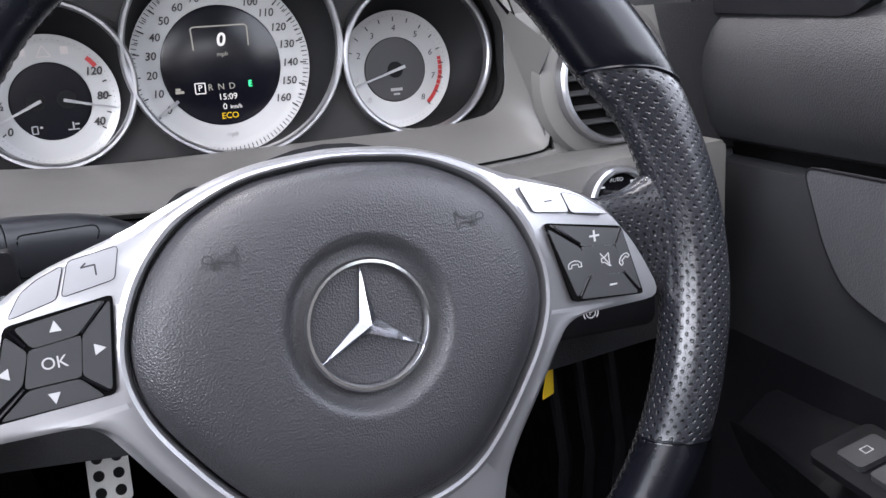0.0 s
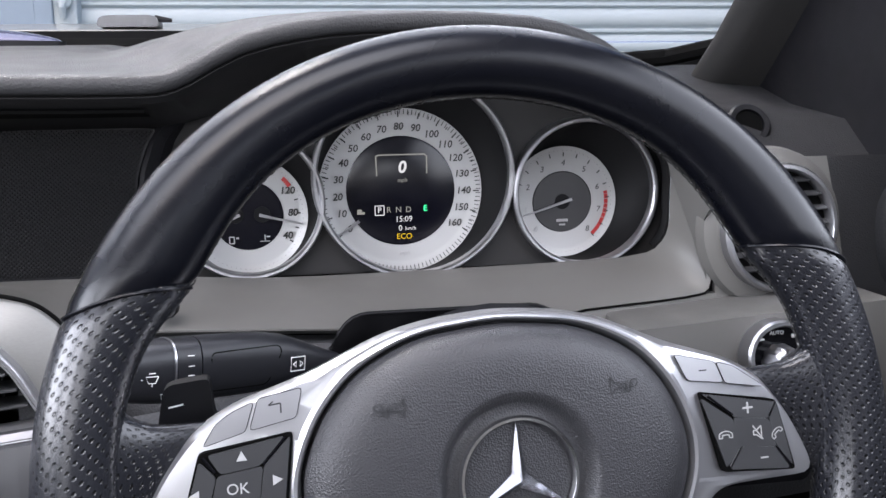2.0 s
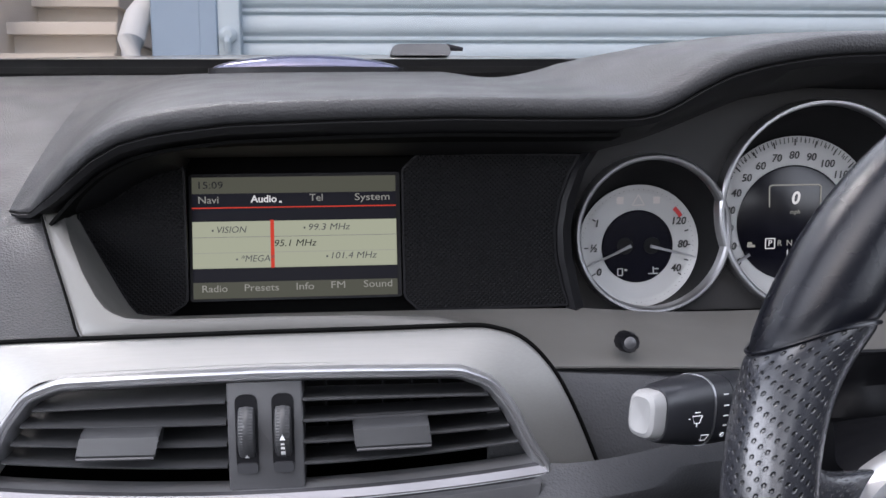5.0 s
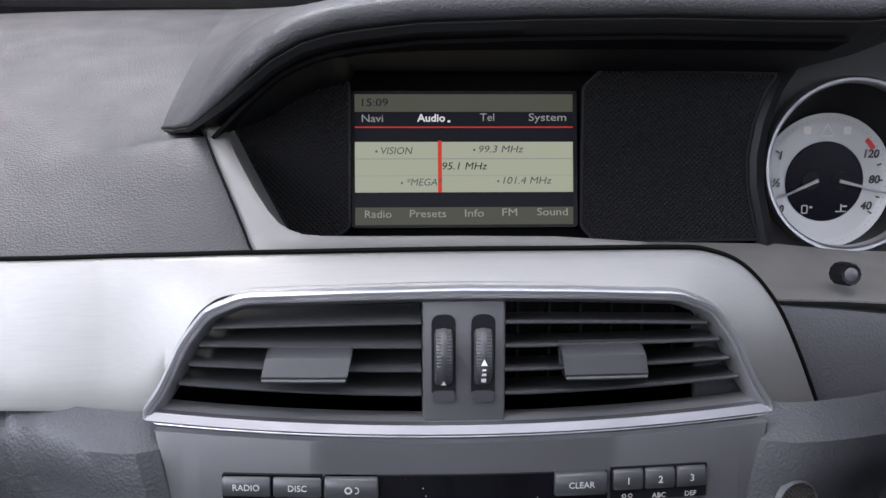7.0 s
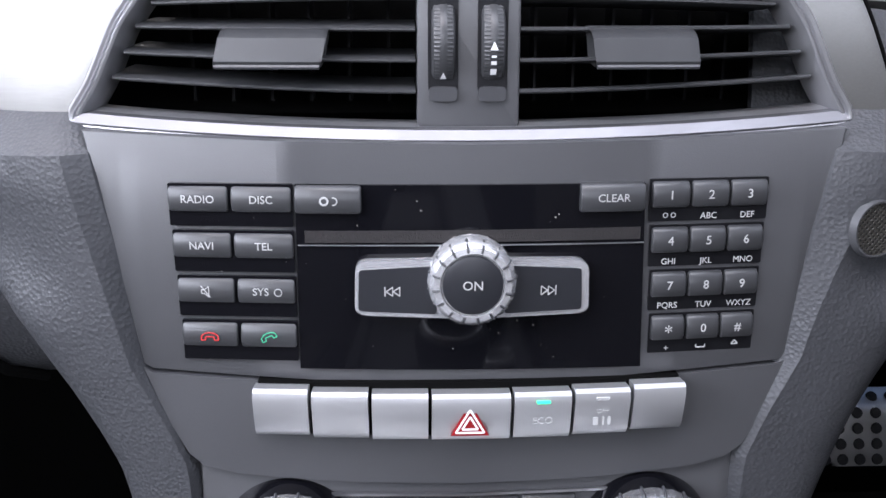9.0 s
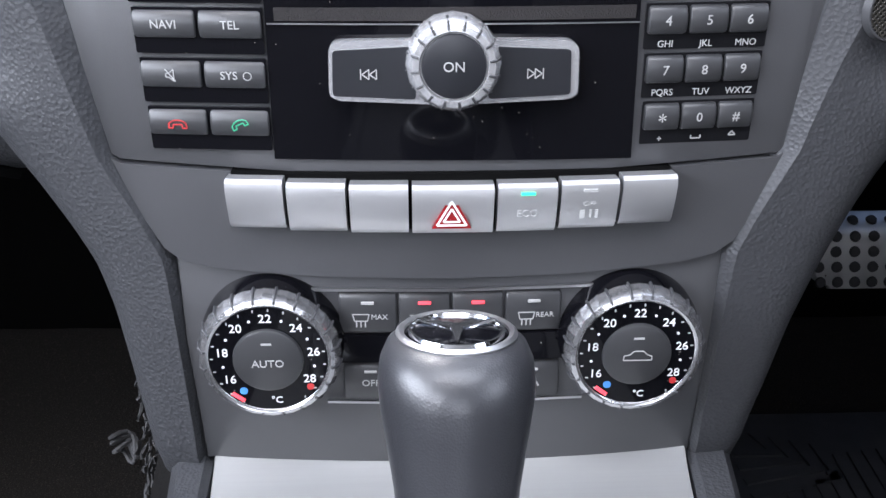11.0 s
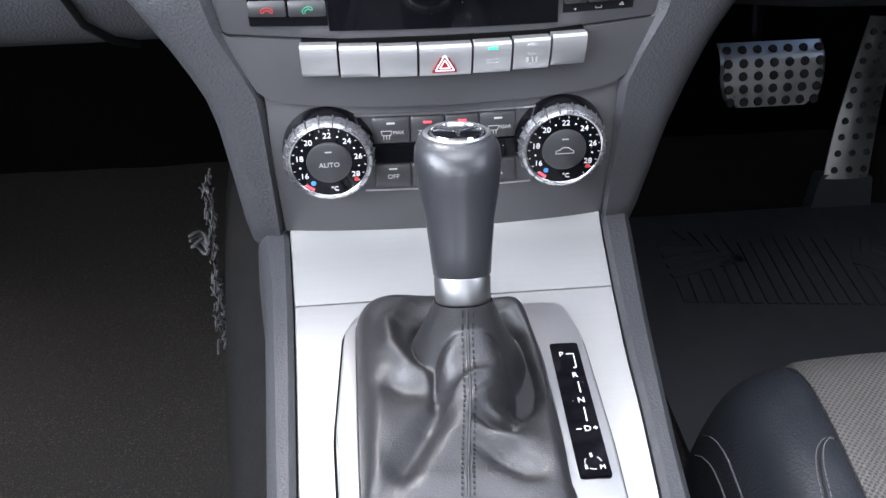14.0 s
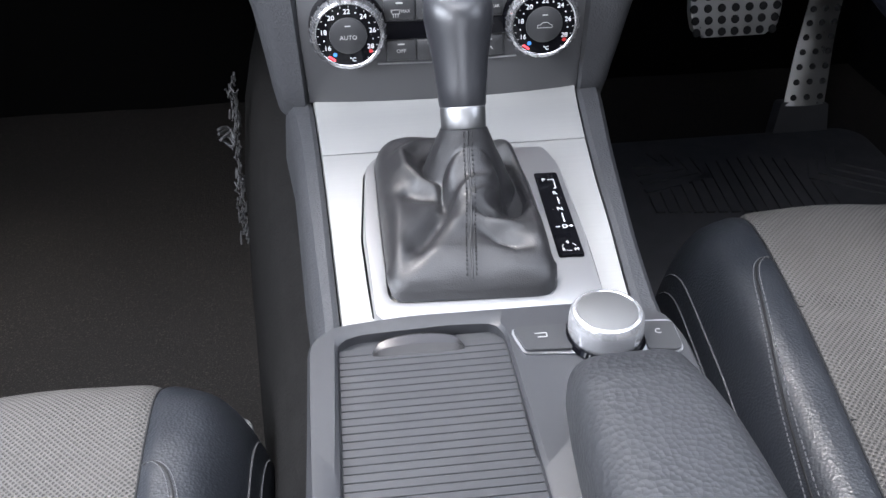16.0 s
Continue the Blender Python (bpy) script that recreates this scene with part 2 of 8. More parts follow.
GLASS = mat("clear_glass", (1, 1, 1), 0.0, tint=0, trans=1.0)


# ---- mesh helpers ----
def thing(name, at, label, category, group="", kind=""):
    ob = new(name)
    ob.location = at
    ob.empty_display_size = 0.02
    return tagged(ob, label, category, group, kind)


def bow(v):
    """The centre stack's face bulges towards the cabin in its middle."""
    v.co.y -= 0.011 * max(0.0, 1 - (v.co.x / 0.145) ** 2)
    v.co.y += 5.0 * max(0.0, v.co.z - 0.8125) ** 2


def part(name, bm, material, parent=None, label="", m=None, bend=None, sharp=32.0):
    if m is not None:
        bm.transform(m)
    if bend:
        for v in bm.verts:
            bend(v)
    bmesh.ops.recalc_face_normals(bm, faces=bm.faces)
    me = bpy.data.meshes.new(name)
    bm.to_mesh(me)
    bm.free()
    for p in me.polygons:
        p.use_smooth = True
    me.set_sharp_from_angle(angle=radians(sharp))
    me.materials.append(material)
    ob = new(name, me)
    if parent is not None:
        ob.parent = parent
        if parent.type == "EMPTY":
            ob.matrix_parent_inverse = Matrix.Translation(-parent.location)
    if label:
        ob["label"] = label
    return ob


def poly(pts, w0, w1, bev=0.0, seg=2):
    """A plate of the outline pts (u, v) from depth w0 to its face w1, the face's rim rounded by bev."""
    bm = bmesh.new()
    top = [bm.verts.new((u, v, w1)) for u, v in pts]
    bot = [bm.verts.new((u, v, w0)) for u, v in pts]
    bm.faces.new(top)
    bm.faces.new(bot[::-1])
    k = len(pts)
    for i in range(k):
        bm.faces.new((top[i], bot[i], bot[(i + 1) % k], top[(i + 1) % k]))
    if bev:
        rim = [e for e in bm.edges if e.verts[0].co.z == w1 and e.verts[1].co.z == w1]
        bmesh.ops.bevel(bm, geom=rim, offset=bev, segments=seg, profile=0.5, affect="EDGES", clamp_overlap=True)
    return bm


def rrect(cx, cy, w, h, r, n=4):
    out = []
    for sx, sy, a0 in ((1, 1, 0), (-1, 1, 90), (-1, -1, 180), (1, -1, 270)):
        for i in range(n + 1):
            a = radians(a0 + 90 * i / n)
            out.append((cx + sx * (w / 2 - r) + r * math.cos(a), cy + sy * (h / 2 - r) + r * math.sin(a)))
    return out


def soft(pts, r, n=4):
    """The outline pts with its corners rounded by about r."""
    out = []
    k = len(pts)
    for i in range(k):
        a, b, c = (Vector(pts[j % k]) for j in (i - 1, i, i + 1))
        p = b + (a - b).normalized() * min(r, (a - b).length * 0.45)
        q = b + (c - b).normalized() * min(r, (c - b).length * 0.45)
        for j in range(n + 1):
            t = j / n
            out.append(tuple((1 - t) ** 2 * p + 2 * t * (1 - t) * b + t * t * q))
    return out


def loft(rows, around=False, along=False, caps=True, uv=False):
    bm = bmesh.new()
    grid = [[bm.verts.new(p) for p in row] for row in rows]
    n, k = len(grid), len(grid[0])
    layer = bm.loops.layers.uv.new("UVMap") if uv else None
    for i in range(n if along else n - 1):
        for j in range(k if around else k - 1):
            a, b = grid[i], grid[(i + 1) % n]
            f = bm.faces.new((a[j], b[j], b[(j + 1) % k], a[(j + 1) % k]))
            if uv:
                for lp, (ii, jj) in zip(f.loops, ((i, j), (i + 1, j), (i + 1, j + 1), (i, j + 1))):
                    lp[layer].uv = uv(ii, jj)
    if caps and around and not along:
        bm.faces.new(grid[0])
        bm.faces.new(grid[-1][::-1])
    return bm


def solid(bm, t):
    """Gives an open sheet the thickness t."""
    bmesh.ops.recalc_face_normals(bm, faces=bm.faces)
    bmesh.ops.solidify(bm, geom=list(bm.faces), thickness=t)
    return bm


def revolve(profile, n=48, wave=None):
    """Turns (r, w) rows about the local z axis; wave(angle, row) scales a row's radius."""
    rows = []
    for j in range(n):
        a = 2 * math.pi * j / n
        rows.append([(r * (wave(a, i) if wave else 1) * math.cos(a), r * (wave(a, i) if wave else 1) * math.sin(a), w)
                     for i, (r, w) in enumerate(profile)])
    return loft(rows, along=True, caps=False)


def tube(pts, r, n=8, closed=False):
    pts = [Vector(p) for p in pts]
    rows = []
    for i, p in enumerate(pts):
        a = pts[i - 1] if i or closed else p
        b = pts[(i + 1) % len(pts)] if i + 1 < len(pts) or closed else p
        d = (b - a).normalized()
        s = d.cross(Vector((0, 0, 1)) if abs(d.z) < 0.9 else Vector((1, 0, 0))).normalized()
        t = d.cross(s)
        rr = r(i) if callable(r) else r
        rows.append([p + s * rr * math.cos(2 * math.pi * j / n) + t * rr * math.sin(2 * math.pi * j / n) for j in range(n)])
    return loft(rows, around=True, along=closed)


def add(dst, src, m=None):
    if m is not None:
        src.transform(m)
    me = bpy.data.meshes.new("join")
    src.to_mesh(me)
    src.free()
    dst.from_mesh(me)
    bpy.data.meshes.remove(me)
    return dst


def words(s, size, u=0, v=0, w=0, turn=0.0, lean=0.0, align="CENTER", bold=0.0):
    """Raised lettering in the built-in font, size = height of the capitals."""
    c = bpy.data.curves.new("text", "FONT")
    c.body, c.size, c.align_x, c.align_y = s, size * 1.40, align, "CENTER"
    c.extrude, c.shear, c.resolution_u, c.offset = 0.00012, lean, 3, bold
    ob = bpy.data.objects.new("text", c)
    me = bpy.data.meshes.new_from_object(ob)
    bm = bmesh.new()
    bm.from_mesh(me)
    bpy.data.objects.remove(ob)
    bpy.data.meshes.remove(me)
    bpy.data.curves.remove(c)
    bm.transform(pose(u, v, w, 0, 0, turn))
    return bm


def bars(rects, w, t=0.0002):
    bm = bmesh.new()
    for cx, cy, a, b in rects:
        add(bm, poly([(cx - a / 2, cy - b / 2), (cx + a / 2, cy - b / 2), (cx + a / 2, cy + b / 2), (cx - a / 2, cy + b / 2)], w, w + t))
    return bm


def stroke(pts, width, w, t=0.0002):
    """A flat printed line through the points (u, v)."""
    bm = bmesh.new()
    for (x0, y0), (x1, y1) in zip(pts, pts[1:]):
        d = Vector((x1 - x0, y1 - y0))
        n = Vector((-d.y, d.x)).normalized() * width / 2
        add(bm, poly([(x0 + n.x, y0 + n.y), (x0 - n.x, y0 - n.y), (x1 - n.x, y1 - n.y), (x1 + n.x, y1 + n.y)], w, w + t))
    return bm


def face(y):
    """Local (u, v, w) on an upright face that looks towards the rear seats: u = x, v = z, w = out of the face."""
    return Matrix.Translation((0, y, 0)) @ pose(0, 0, 0, 90)


def smooth(t):
    t = min(1.0, max(0.0, t))
    return t * t * (3 - 2 * t)


def ramp(x, knots):
    """Piecewise smooth curve through the knots (x, value)."""
    if x <= knots[0][0]:
        return knots[0][1]
    for (a, p), (b, q) in zip(knots, knots[1:]):
        if x <= b:
            return p + (q - p) * smooth((x - a) / (b - a))
    return knots[-1][1]


def line(x, knots):
    if x <= knots[0][0]:
        return knots[0][1]
    for (a, p), (b, q) in zip(knots, knots[1:]):
        if x <= b:
            return p + (q - p) * (x - a) / (b - a)
    return knots[-1][1]

# ---- outside: yard, shutter, post, steps, brickwork ----
SHY = 2.66
bm = bmesh.new()
bmesh.ops.create_grid(bm, x_segments=2, y_segments=2, size=60)
tagged(part("ground", bm, ASPHALT), "worn grey asphalt yard under the car", "ground", kind="structure")

shutter = thing("roller_shutter", (0.85, SHY, 0), "pale blue-grey steel roller shutter, closed", "shutter")
PITCH = 0.078


def lath():
    """One curved shutter lath with its hooked joint."""
    prof = [(0.0, 0.0), (0.007, 0.0015), (0.008, 0.0050), (0.0, 0.0075), (-0.004, 0.012), (-0.0035, 0.0165), (0.0005, 0.0195), (0.0065, 0.0215), (0.006, 0.0250), (0.0, 0.0280),
            (-0.006, 0.036), (-0.0085, 0.048), (-0.0075, 0.062), (-0.003, 0.073), (0.0, PITCH)]
    return solid(loft([[(x, y, z) for y, z in prof] for x in (-1.115, 1.115)], caps=False), 0.0015)


first = None
for i in range(36):
    if first is None:
        first = part("slat", lath(), SHUTTER, shutter)
        first.matrix_basis = pose(0.85, SHY, 0.02)
    else:
        ob = new("slat", first.data)
        ob.parent, ob.matrix_parent_inverse = shutter, first.matrix_parent_inverse
        ob.matrix_basis = pose(0.85, SHY, 0.02 + PITCH * i)
for x in (-0.29, 1.99):
    part("guide_rail", poly(rrect(x, SHY - 0.01, 0.075, 0.10, 0.006), 0, 2.9), SHUTTER, shutter)
for x in (-0.285, 1.985):
    b = revolve([(0.0, 0.0), (0.02, 0.0), (0.024, 0.006), (0.024, 0.02), (0.012, 0.03), (0, 0.03)], 16)
    add(b, tube([(0, 0.0, 0.02), (0, -0.02, 0.03), (0.0, -0.045, 0.02)], 0.009, 8))
    part("lock_lug", b, SHUTTER, shutter, m=Matrix.Translation((x, SHY - 0.06, 1.285)) @ pose(0, 0, 0, 90))
post = thing("steel_post", (-0.41, SHY, 0), "blue-grey painted steel door post beside the shutter", "post")
part("box_section", poly(rrect(-0.41, SHY + 0.02, 0.17, 0.16, 0.012), 0, 2.9), POST, post)
part("cover_strip", poly(rrect(-0.338, SHY - 0.03, 0.05, 0.08, 0.006), 0, 2.9), POST, post)
pipe = tagged(part("white_pipe", tube([(-0.545, SHY - 0.08, 0), (-0.545, SHY - 0.08, 1.20), (-0.548, SHY - 0.06, 1.27), (-0.54, SHY + 0.0, 1.34), (-0.515, SHY + 0.06, 1.39)], 0.036, 14), PVC),
              "white plastic downpipe bent towards the post", "pipe")
steps = thing("concrete_steps", (-1.3, SHY + 0.6, 0), "pale stained concrete steps beside the shutter", "steps")
for i in range(5):
    z = 1.06 + i * 0.12
    y = SHY - 0.05 + i * 0.25
    part("tread", poly(rrect(-1.02 - 0.05 * i, y + 0.30, 0.86, 0.72, 0.01), z + 0.035, z + 0.075, 0.008), STONE, steps)
    part("riser", poly(rrect(-1.02 - 0.05 * i, y + 0.33, 0.82, 0.66, 0.005), z - 0.06, z + 0.035), STONE, steps)
part("base_block", poly(rrect(-1.02, SHY + 0.35, 0.82, 0.6, 0.01), 0, 1.0), STONE, steps)
cheek = tagged(part("side_wall", poly(soft([(SHY - 0.1, 0), (SHY + 1.5, 0), (SHY + 1.5, 2.0), (SHY + 0.9, 1.9), (SHY - 0.1, 1.30)], 0.03), -0.09, 0.09, 0.01), STONE,
                    m=Matrix.Translation((-1.12, 0, 0)) @ Matrix(((0, 0, 1, 0), (1, 0, 0, 0), (0, 1, 0, 0), (0, 0, 0, 1)))),
               "pale rendered low wall at the foot of the steps", "wall")
wall = tagged(part("wall_north", poly([(-8, 0), (8, 0), (8, 4.2), (-8, 4.2)], 0, 0.2), MORTAR, m=face(SHY + 1.75)),
              "mortar-coloured yard wall behind the steps", "wall", kind="structure")
bd = poly(rrect(0, 0, 0.215, 0.065, 0.004, 1), 0, 0.012, 0.003, 1)
brick0 = None
for r in range(15):
    for c in range(9):
        x = -2.65 + c * 0.225 + (0.1125 if r % 2 else 0)
        if brick0 is None:
            brick0 = part("brick", bd, BRICK, wall)
        else:
            ob = new("brick", brick0.data)
            ob.parent = wall
        (brick0 if (r, c) == (0, 0) else ob).matrix_basis = Matrix.Translation((x, SHY + 1.55, 1.15 + r * 0.075)) @ pose(0, 0, 0, 90)

# ---- car shell ----
rows = []
for x in np.linspace(-0.78, 0.78, 25):
    c = 0.02 * (x / 0.78) ** 2 + 0.022 * smooth((x - 0.42) / 0.28)
    rows.append([(x, y, z - c) for y, z in ((0.958, 1.075), (0.948, 1.087), (0.953, 1.0915), (1.0, 1.097), (1.2, 1.116), (1.5, 1.140), (1.8, 1.145), (2.05, 1.09), (2.15, 0.98))])
bonnet = tagged(part("bonnet", solid(loft(rows, caps=False), 0.004), PAINT), "silver painted bonnet beyond the windscreen", "bonnet", kind="structure")
jet = thing("washer_jet", (0.12, 0.98, 1.096), "dark grey plastic washer jet on the bonnet", "washer jet")
part("body", poly(soft([(-0.032, 0), (-0.030, 0.009), (-0.024, 0.012), (0.024, 0.0125), (0.031, 0.010), (0.033, 0.0)], 0.005), -0.03, 0.012, 0.004),
     PLASTIC, jet, m=Matrix.Translation((0.122, 0.98, 1.0955)) @ pose(0, 0, 0, 90))
part("nozzle", tube([(0.150, 0.975, 1.1045), (0.168, 0.975, 1.1025)], lambda i: 0.004 - 0.002 * i, 8), DARK, jet)
rows = []
for x in np.linspace(-0.8, 0.8, 9):
    rows.append([(x, y, z - 0.03 * (x / 0.8) ** 2) for y, z in ((0.34, 1.50), (0.10, 1.535), (-0.5, 1.56), (-1.3, 1.52), (-1.7, 1.44))])
bm = loft(rows, caps=False)
# opening in the unseen roof, added to suit the roof lamp
for ax_, lim in (((1, 0, 0), (-0.50, 0.50)), ((0, 1, 0), (-0.22, 0.26))):
    for v_ in lim:
        bmesh.ops.bisect_plane(bm, geom=bm.verts[:] + bm.edges[:] + bm.faces[:], plane_co=Vector(ax_) * v_, plane_no=ax_)
bmesh.ops.delete(bm, geom=[f for f in bm.faces if abs(f.calc_center_median().x) < 0.49 and -0.215 < f.calc_center_median().y < 0.255], context="FACES")
roof = tagged(part("ceiling", solid(bm, 0.03), HEADLINER), "grey cloth headlining with an opening added for the roof lamp", "ceiling", kind="structure")
for s in (-1, 1):
    a = [Vector((s * 0.745, 0.87, 0.965)), Vector((s * 0.745, 0.64, 1.155)), Vector((s * 0.70, 0.34, 1.49))]
    rows = []
    for q in np.linspace(0, 1, 14):
        p = a[0] * (1 - q) ** 2 + (a[1] * 2 - (a[0] + a[2]) / 2) * 2 * q * (1 - q) + a[2] * q * q
        k = 1.0 + 0.5 * (1 - q) ** 3
        sec = soft([(-0.062, 0.0), (-0.050, -0.030), (0.0, -0.048), (0.16, -0.03), (0.16, 0.03), (-0.04, 0.03)], 0.012, 3)
        rows.append([p + Vector((s * dx * k, dy * k, 0)) for dx, dy in sec])
    tagged(part("trim", tube([(s * x, y, z) for x, y, z in ((0.40, 0.902, 1.040), (0.56, 0.897, 1.046), (0.64, 0.888, 1.050), (0.69, 0.860, 1.053), (0.718, 0.805, 1.061), (0.723, 0.755, 1.083), (0.722, 0.700, 1.112), (0.720, 0.655, 1.137), (0.715, 0.55, 1.23), (0.70, 0.40, 1.40))], 0.009, 8), VOID), "black painted border of the windscreen", "trim", kind="structure")
    tagged(part("pillar_trim", loft(rows, around=True), PILLAR), "dark grey moulded windscreen pillar trim", "pillar", kind="structure")
    tagged(part("trim", poly(rrect(s * 0.79, -0.42, 0.08, 0.16, 0.03), 0.3, 1.53), DARK), "dark grey door pillar trim", "pillar", kind="structure")
    tagged(part("wall_%s" % ("left" if s < 0 else "right"), poly([(-1.75, 0.15), (1.25, 0.15), (1.25, 0.80), (0.75, 0.86), (-1.75, 0.93)], 0, 0.03), DARK,
                m=Matrix.Translation((s * 0.80, 0, 0)) @ Matrix(((0, 0, s, 0), (1, 0, 0, 0), (0, 1, 0, 0), (0, 0, 0, 1)))),
           "dark inner skin of the car's side", "car side", kind="structure")
tagged(part("wall_rear", poly([(-0.8, 0.2), (0.8, 0.2), (0.8, 1.0), (-0.8, 1.0)], 0, 0.05), SEATSKIN, m=face(-1.5)), "dark upholstered rear bulkhead", "bulkhead", kind="structure")
# near-black so that the far footwell's shade is in the colour
tagged(part("wall_front", poly([(-0.8, 0.2), (0.8, 0.2), (0.8, 1.02), (-0.8, 1.02)], 0, 0.03), VOID, m=face(1.22)), "footwell bulkhead, black in place of the shade under the dash", "bulkhead", kind="structure")
glass = tagged(part("window_1", poly([(-0.95, 0), (0.95, 0), (0.85, 0.66), (-0.85, 0.66)], 0, 0.004), GLASS,
                    m=Matrix.Translation((0, 0.925, 1.075)) @ pose(0, 0, 0, 140)), "clear raked windscreen", "windscreen", kind="structure")
glass.visible_shadow = False
tagged(part("trim", loft([[(x, y, z - 0.032 * smooth((x - 0.45) / 0.22)) for y, z in ((0.90, 1.02), (0.908, 1.072), (0.928, 1.0885), (0.945, 1.0885), (0.945, 1.02))] for x in np.linspace(-0.78, 0.78, 40)], around=True), VOID),
              "black windscreen base strip", "trim", kind="structure")

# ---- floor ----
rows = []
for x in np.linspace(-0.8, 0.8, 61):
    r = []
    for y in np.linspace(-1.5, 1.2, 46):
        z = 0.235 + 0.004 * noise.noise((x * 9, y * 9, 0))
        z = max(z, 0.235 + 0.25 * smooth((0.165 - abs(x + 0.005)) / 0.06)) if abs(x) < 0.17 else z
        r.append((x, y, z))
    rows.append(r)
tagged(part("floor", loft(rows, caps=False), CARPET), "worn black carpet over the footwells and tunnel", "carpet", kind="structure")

# ---- dashboard ----
LIP = [(-0.172, 0.590, 0.966), (-0.160, 0.573, 0.9668), (-0.147, 0.553, 0.9705), (-0.128, 0.520, 0.984), (-0.107, 0.494, 1.000), (-0.092, 0.484, 1.011), (-0.077, 0.480, 1.019),
       (-0.060, 0.478, 1.0235), (-0.048, 0.479, 1.0255), (-0.019, 0.480, 1.029), (0.041, 0.480, 1.031), (0.102, 0.480, 1.032), (0.164, 0.480, 1.031), (0.203, 0.480, 1.031), (0.212, 0.480, 1.0318),
       (0.219, 0.480, 1.0337), (0.229, 0.480, 1.0382), (0.243, 0.480, 1.0462), (0.260, 0.480, 1.0543), (0.277, 0.480, 1.0590), (0.294, 0.480, 1.0622), (0.311, 0.480, 1.0646), (0.328, 0.481, 1.0660),
       (0.364, 0.482, 1.0672), (0.400, 0.483, 1.0668), (0.437, 0.485, 1.0645), (0.457, 0.486, 1.0605), (0.474, 0.488, 1.0555), (0.488, 0.490, 1.0490), (0.508, 0.493, 1.0365), (0.530, 0.500, 1.020),
       (0.548, 0.522, 1.008), (0.560, 0.546, 0.998), (0.580, 0.560, 0.995)]
dash = thing("dashboard", (0, 0.6, 0.3), "dark grey soft-touch dashboard with stitched-look grain and silver trim", "dashboard", kind="structure")


def lip_at(x):
    return line(x, [(a, b) for a, b, c in LIP]), line(x, [(a, c) for a, b, c in LIP])


# upper pad: from the windscreen back to the hood's edge, down its upright face, then under it
rows, under, gap = [], [], []
for x in np.linspace(-0.172, 0.58, 190):
    yl, zl = lip_at(x)
    far = smooth((x + 0.172) / 0.07)
    r = []
    for t in (1.0, 0.85, 0.7, 0.55, 0.42, 0.32, 0.24, 0.17, 0.11, 0.06, 0.03, 0.016):
        xe = x + (0.22 * min(t, 0.35) if 0.05 < x < 0.40 else 0)
        k = smooth((xe - 0.20) / 0.09)
        ze = zl + (lip_at(min(xe, 0.40))[1] - zl if x < 0.40 else 0)
        z = ze + (1 - k) * (1.070 - min(ze, 1.07)) * (1 - (1 - t) ** 1.6) + k * 0.006 * math.sin(math.pi * min(1.0, t / 0.4)) - 0.034 * smooth((x - 0.27) / 0.08) * smooth((t - 0.25) / 0.75)
        r.append((x, yl + (0.905 - yl) * t, z))
    e = 0.15 + 0.85 * far
    r += [(x, yl + 0.0034 * e, zl - 0.0004 * e), (x, yl + 0.0016 * e, zl - 0.0014 * e), (x, yl + 0.0004 * e, zl - 0.0034 * e), (x, yl, zl - 0.0060 * e), (x, yl + 0.0012 * e, zl - 0.0098 * e), (x, yl + 0.0030 * e, zl - 0.0112 * e), (x, yl + 0.0060 * e, zl - 0.0116 * e)]
    rows.append(r)
    gap.append((x, yl + 0.0045 * e, zl - 0.0119 * e))
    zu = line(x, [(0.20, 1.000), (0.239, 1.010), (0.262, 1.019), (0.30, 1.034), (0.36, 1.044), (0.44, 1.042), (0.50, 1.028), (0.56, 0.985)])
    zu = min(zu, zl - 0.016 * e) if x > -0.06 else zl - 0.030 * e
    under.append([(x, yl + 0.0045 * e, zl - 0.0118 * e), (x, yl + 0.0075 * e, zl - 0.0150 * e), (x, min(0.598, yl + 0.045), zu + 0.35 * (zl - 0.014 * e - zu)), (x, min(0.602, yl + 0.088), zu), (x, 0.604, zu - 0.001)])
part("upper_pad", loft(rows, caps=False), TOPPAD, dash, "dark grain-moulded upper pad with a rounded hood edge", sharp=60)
part("hood_underside", solid(loft(under, caps=False), 0.002), HOODLOW, dash, "underside of the hood, its shade put into the colour")
part("hood_gap", tube(gap, 0.0011, 6), VOID, dash, "black joint under the hood's edge")

# passenger side pad, ending at the slanted edge of the display surround
rows = []
prof = [(0.905, 1.070, -0.172), (0.81, 1.0548, -0.172), (0.7475, 1.0357, -0.172), (0.700, 1.0178, -0.172), (0.659, 1.000, -0.172), (0.628, 0.985, -0.172), (0.606, 0.974, -0.172), (0.590, 0.9645, -0.156), (0.570, 0.9590, -0.142), (0.551, 0.9600, -0.1385),
        (0.531, 0.9475, -0.1300), (0.509, 0.9255, -0.1168), (0.494, 0.9115, -0.1083), (0.485, 0.9025, -0.1030), (0.478, 0.895, -0.1005)]
for k in range(len(prof) - 1):
    for t in (0, 0.5):
        y, z, xr = (prof[k][i] + (prof[k + 1][i] - prof[k][i]) * t for i in range(3))
        zs = line(-y, [(-0.606, z), (-0.6059, 0.974), (-0.590, 0.9665), (-0.570, 0.9560), (-0.551, 0.9445), (-0.531, 0.9320), (-0.509, 0.9175), (-0.494, 0.9070), (-0.485, 0.9000), (-0.478, 0.895)])
        rows.append([(xr + (-0.78 - xr) * s, y + 0.05 * s * s, z + (zs - z) * smooth(s / 0.16) - 0.03 * s * s) for s in np.linspace(0, 1, 40) ** 1.3])
part("passenger_pad", solid(loft(rows, caps=False), 0.004), TOPPAD, dash, "grey grained soft pad facing the passenger")

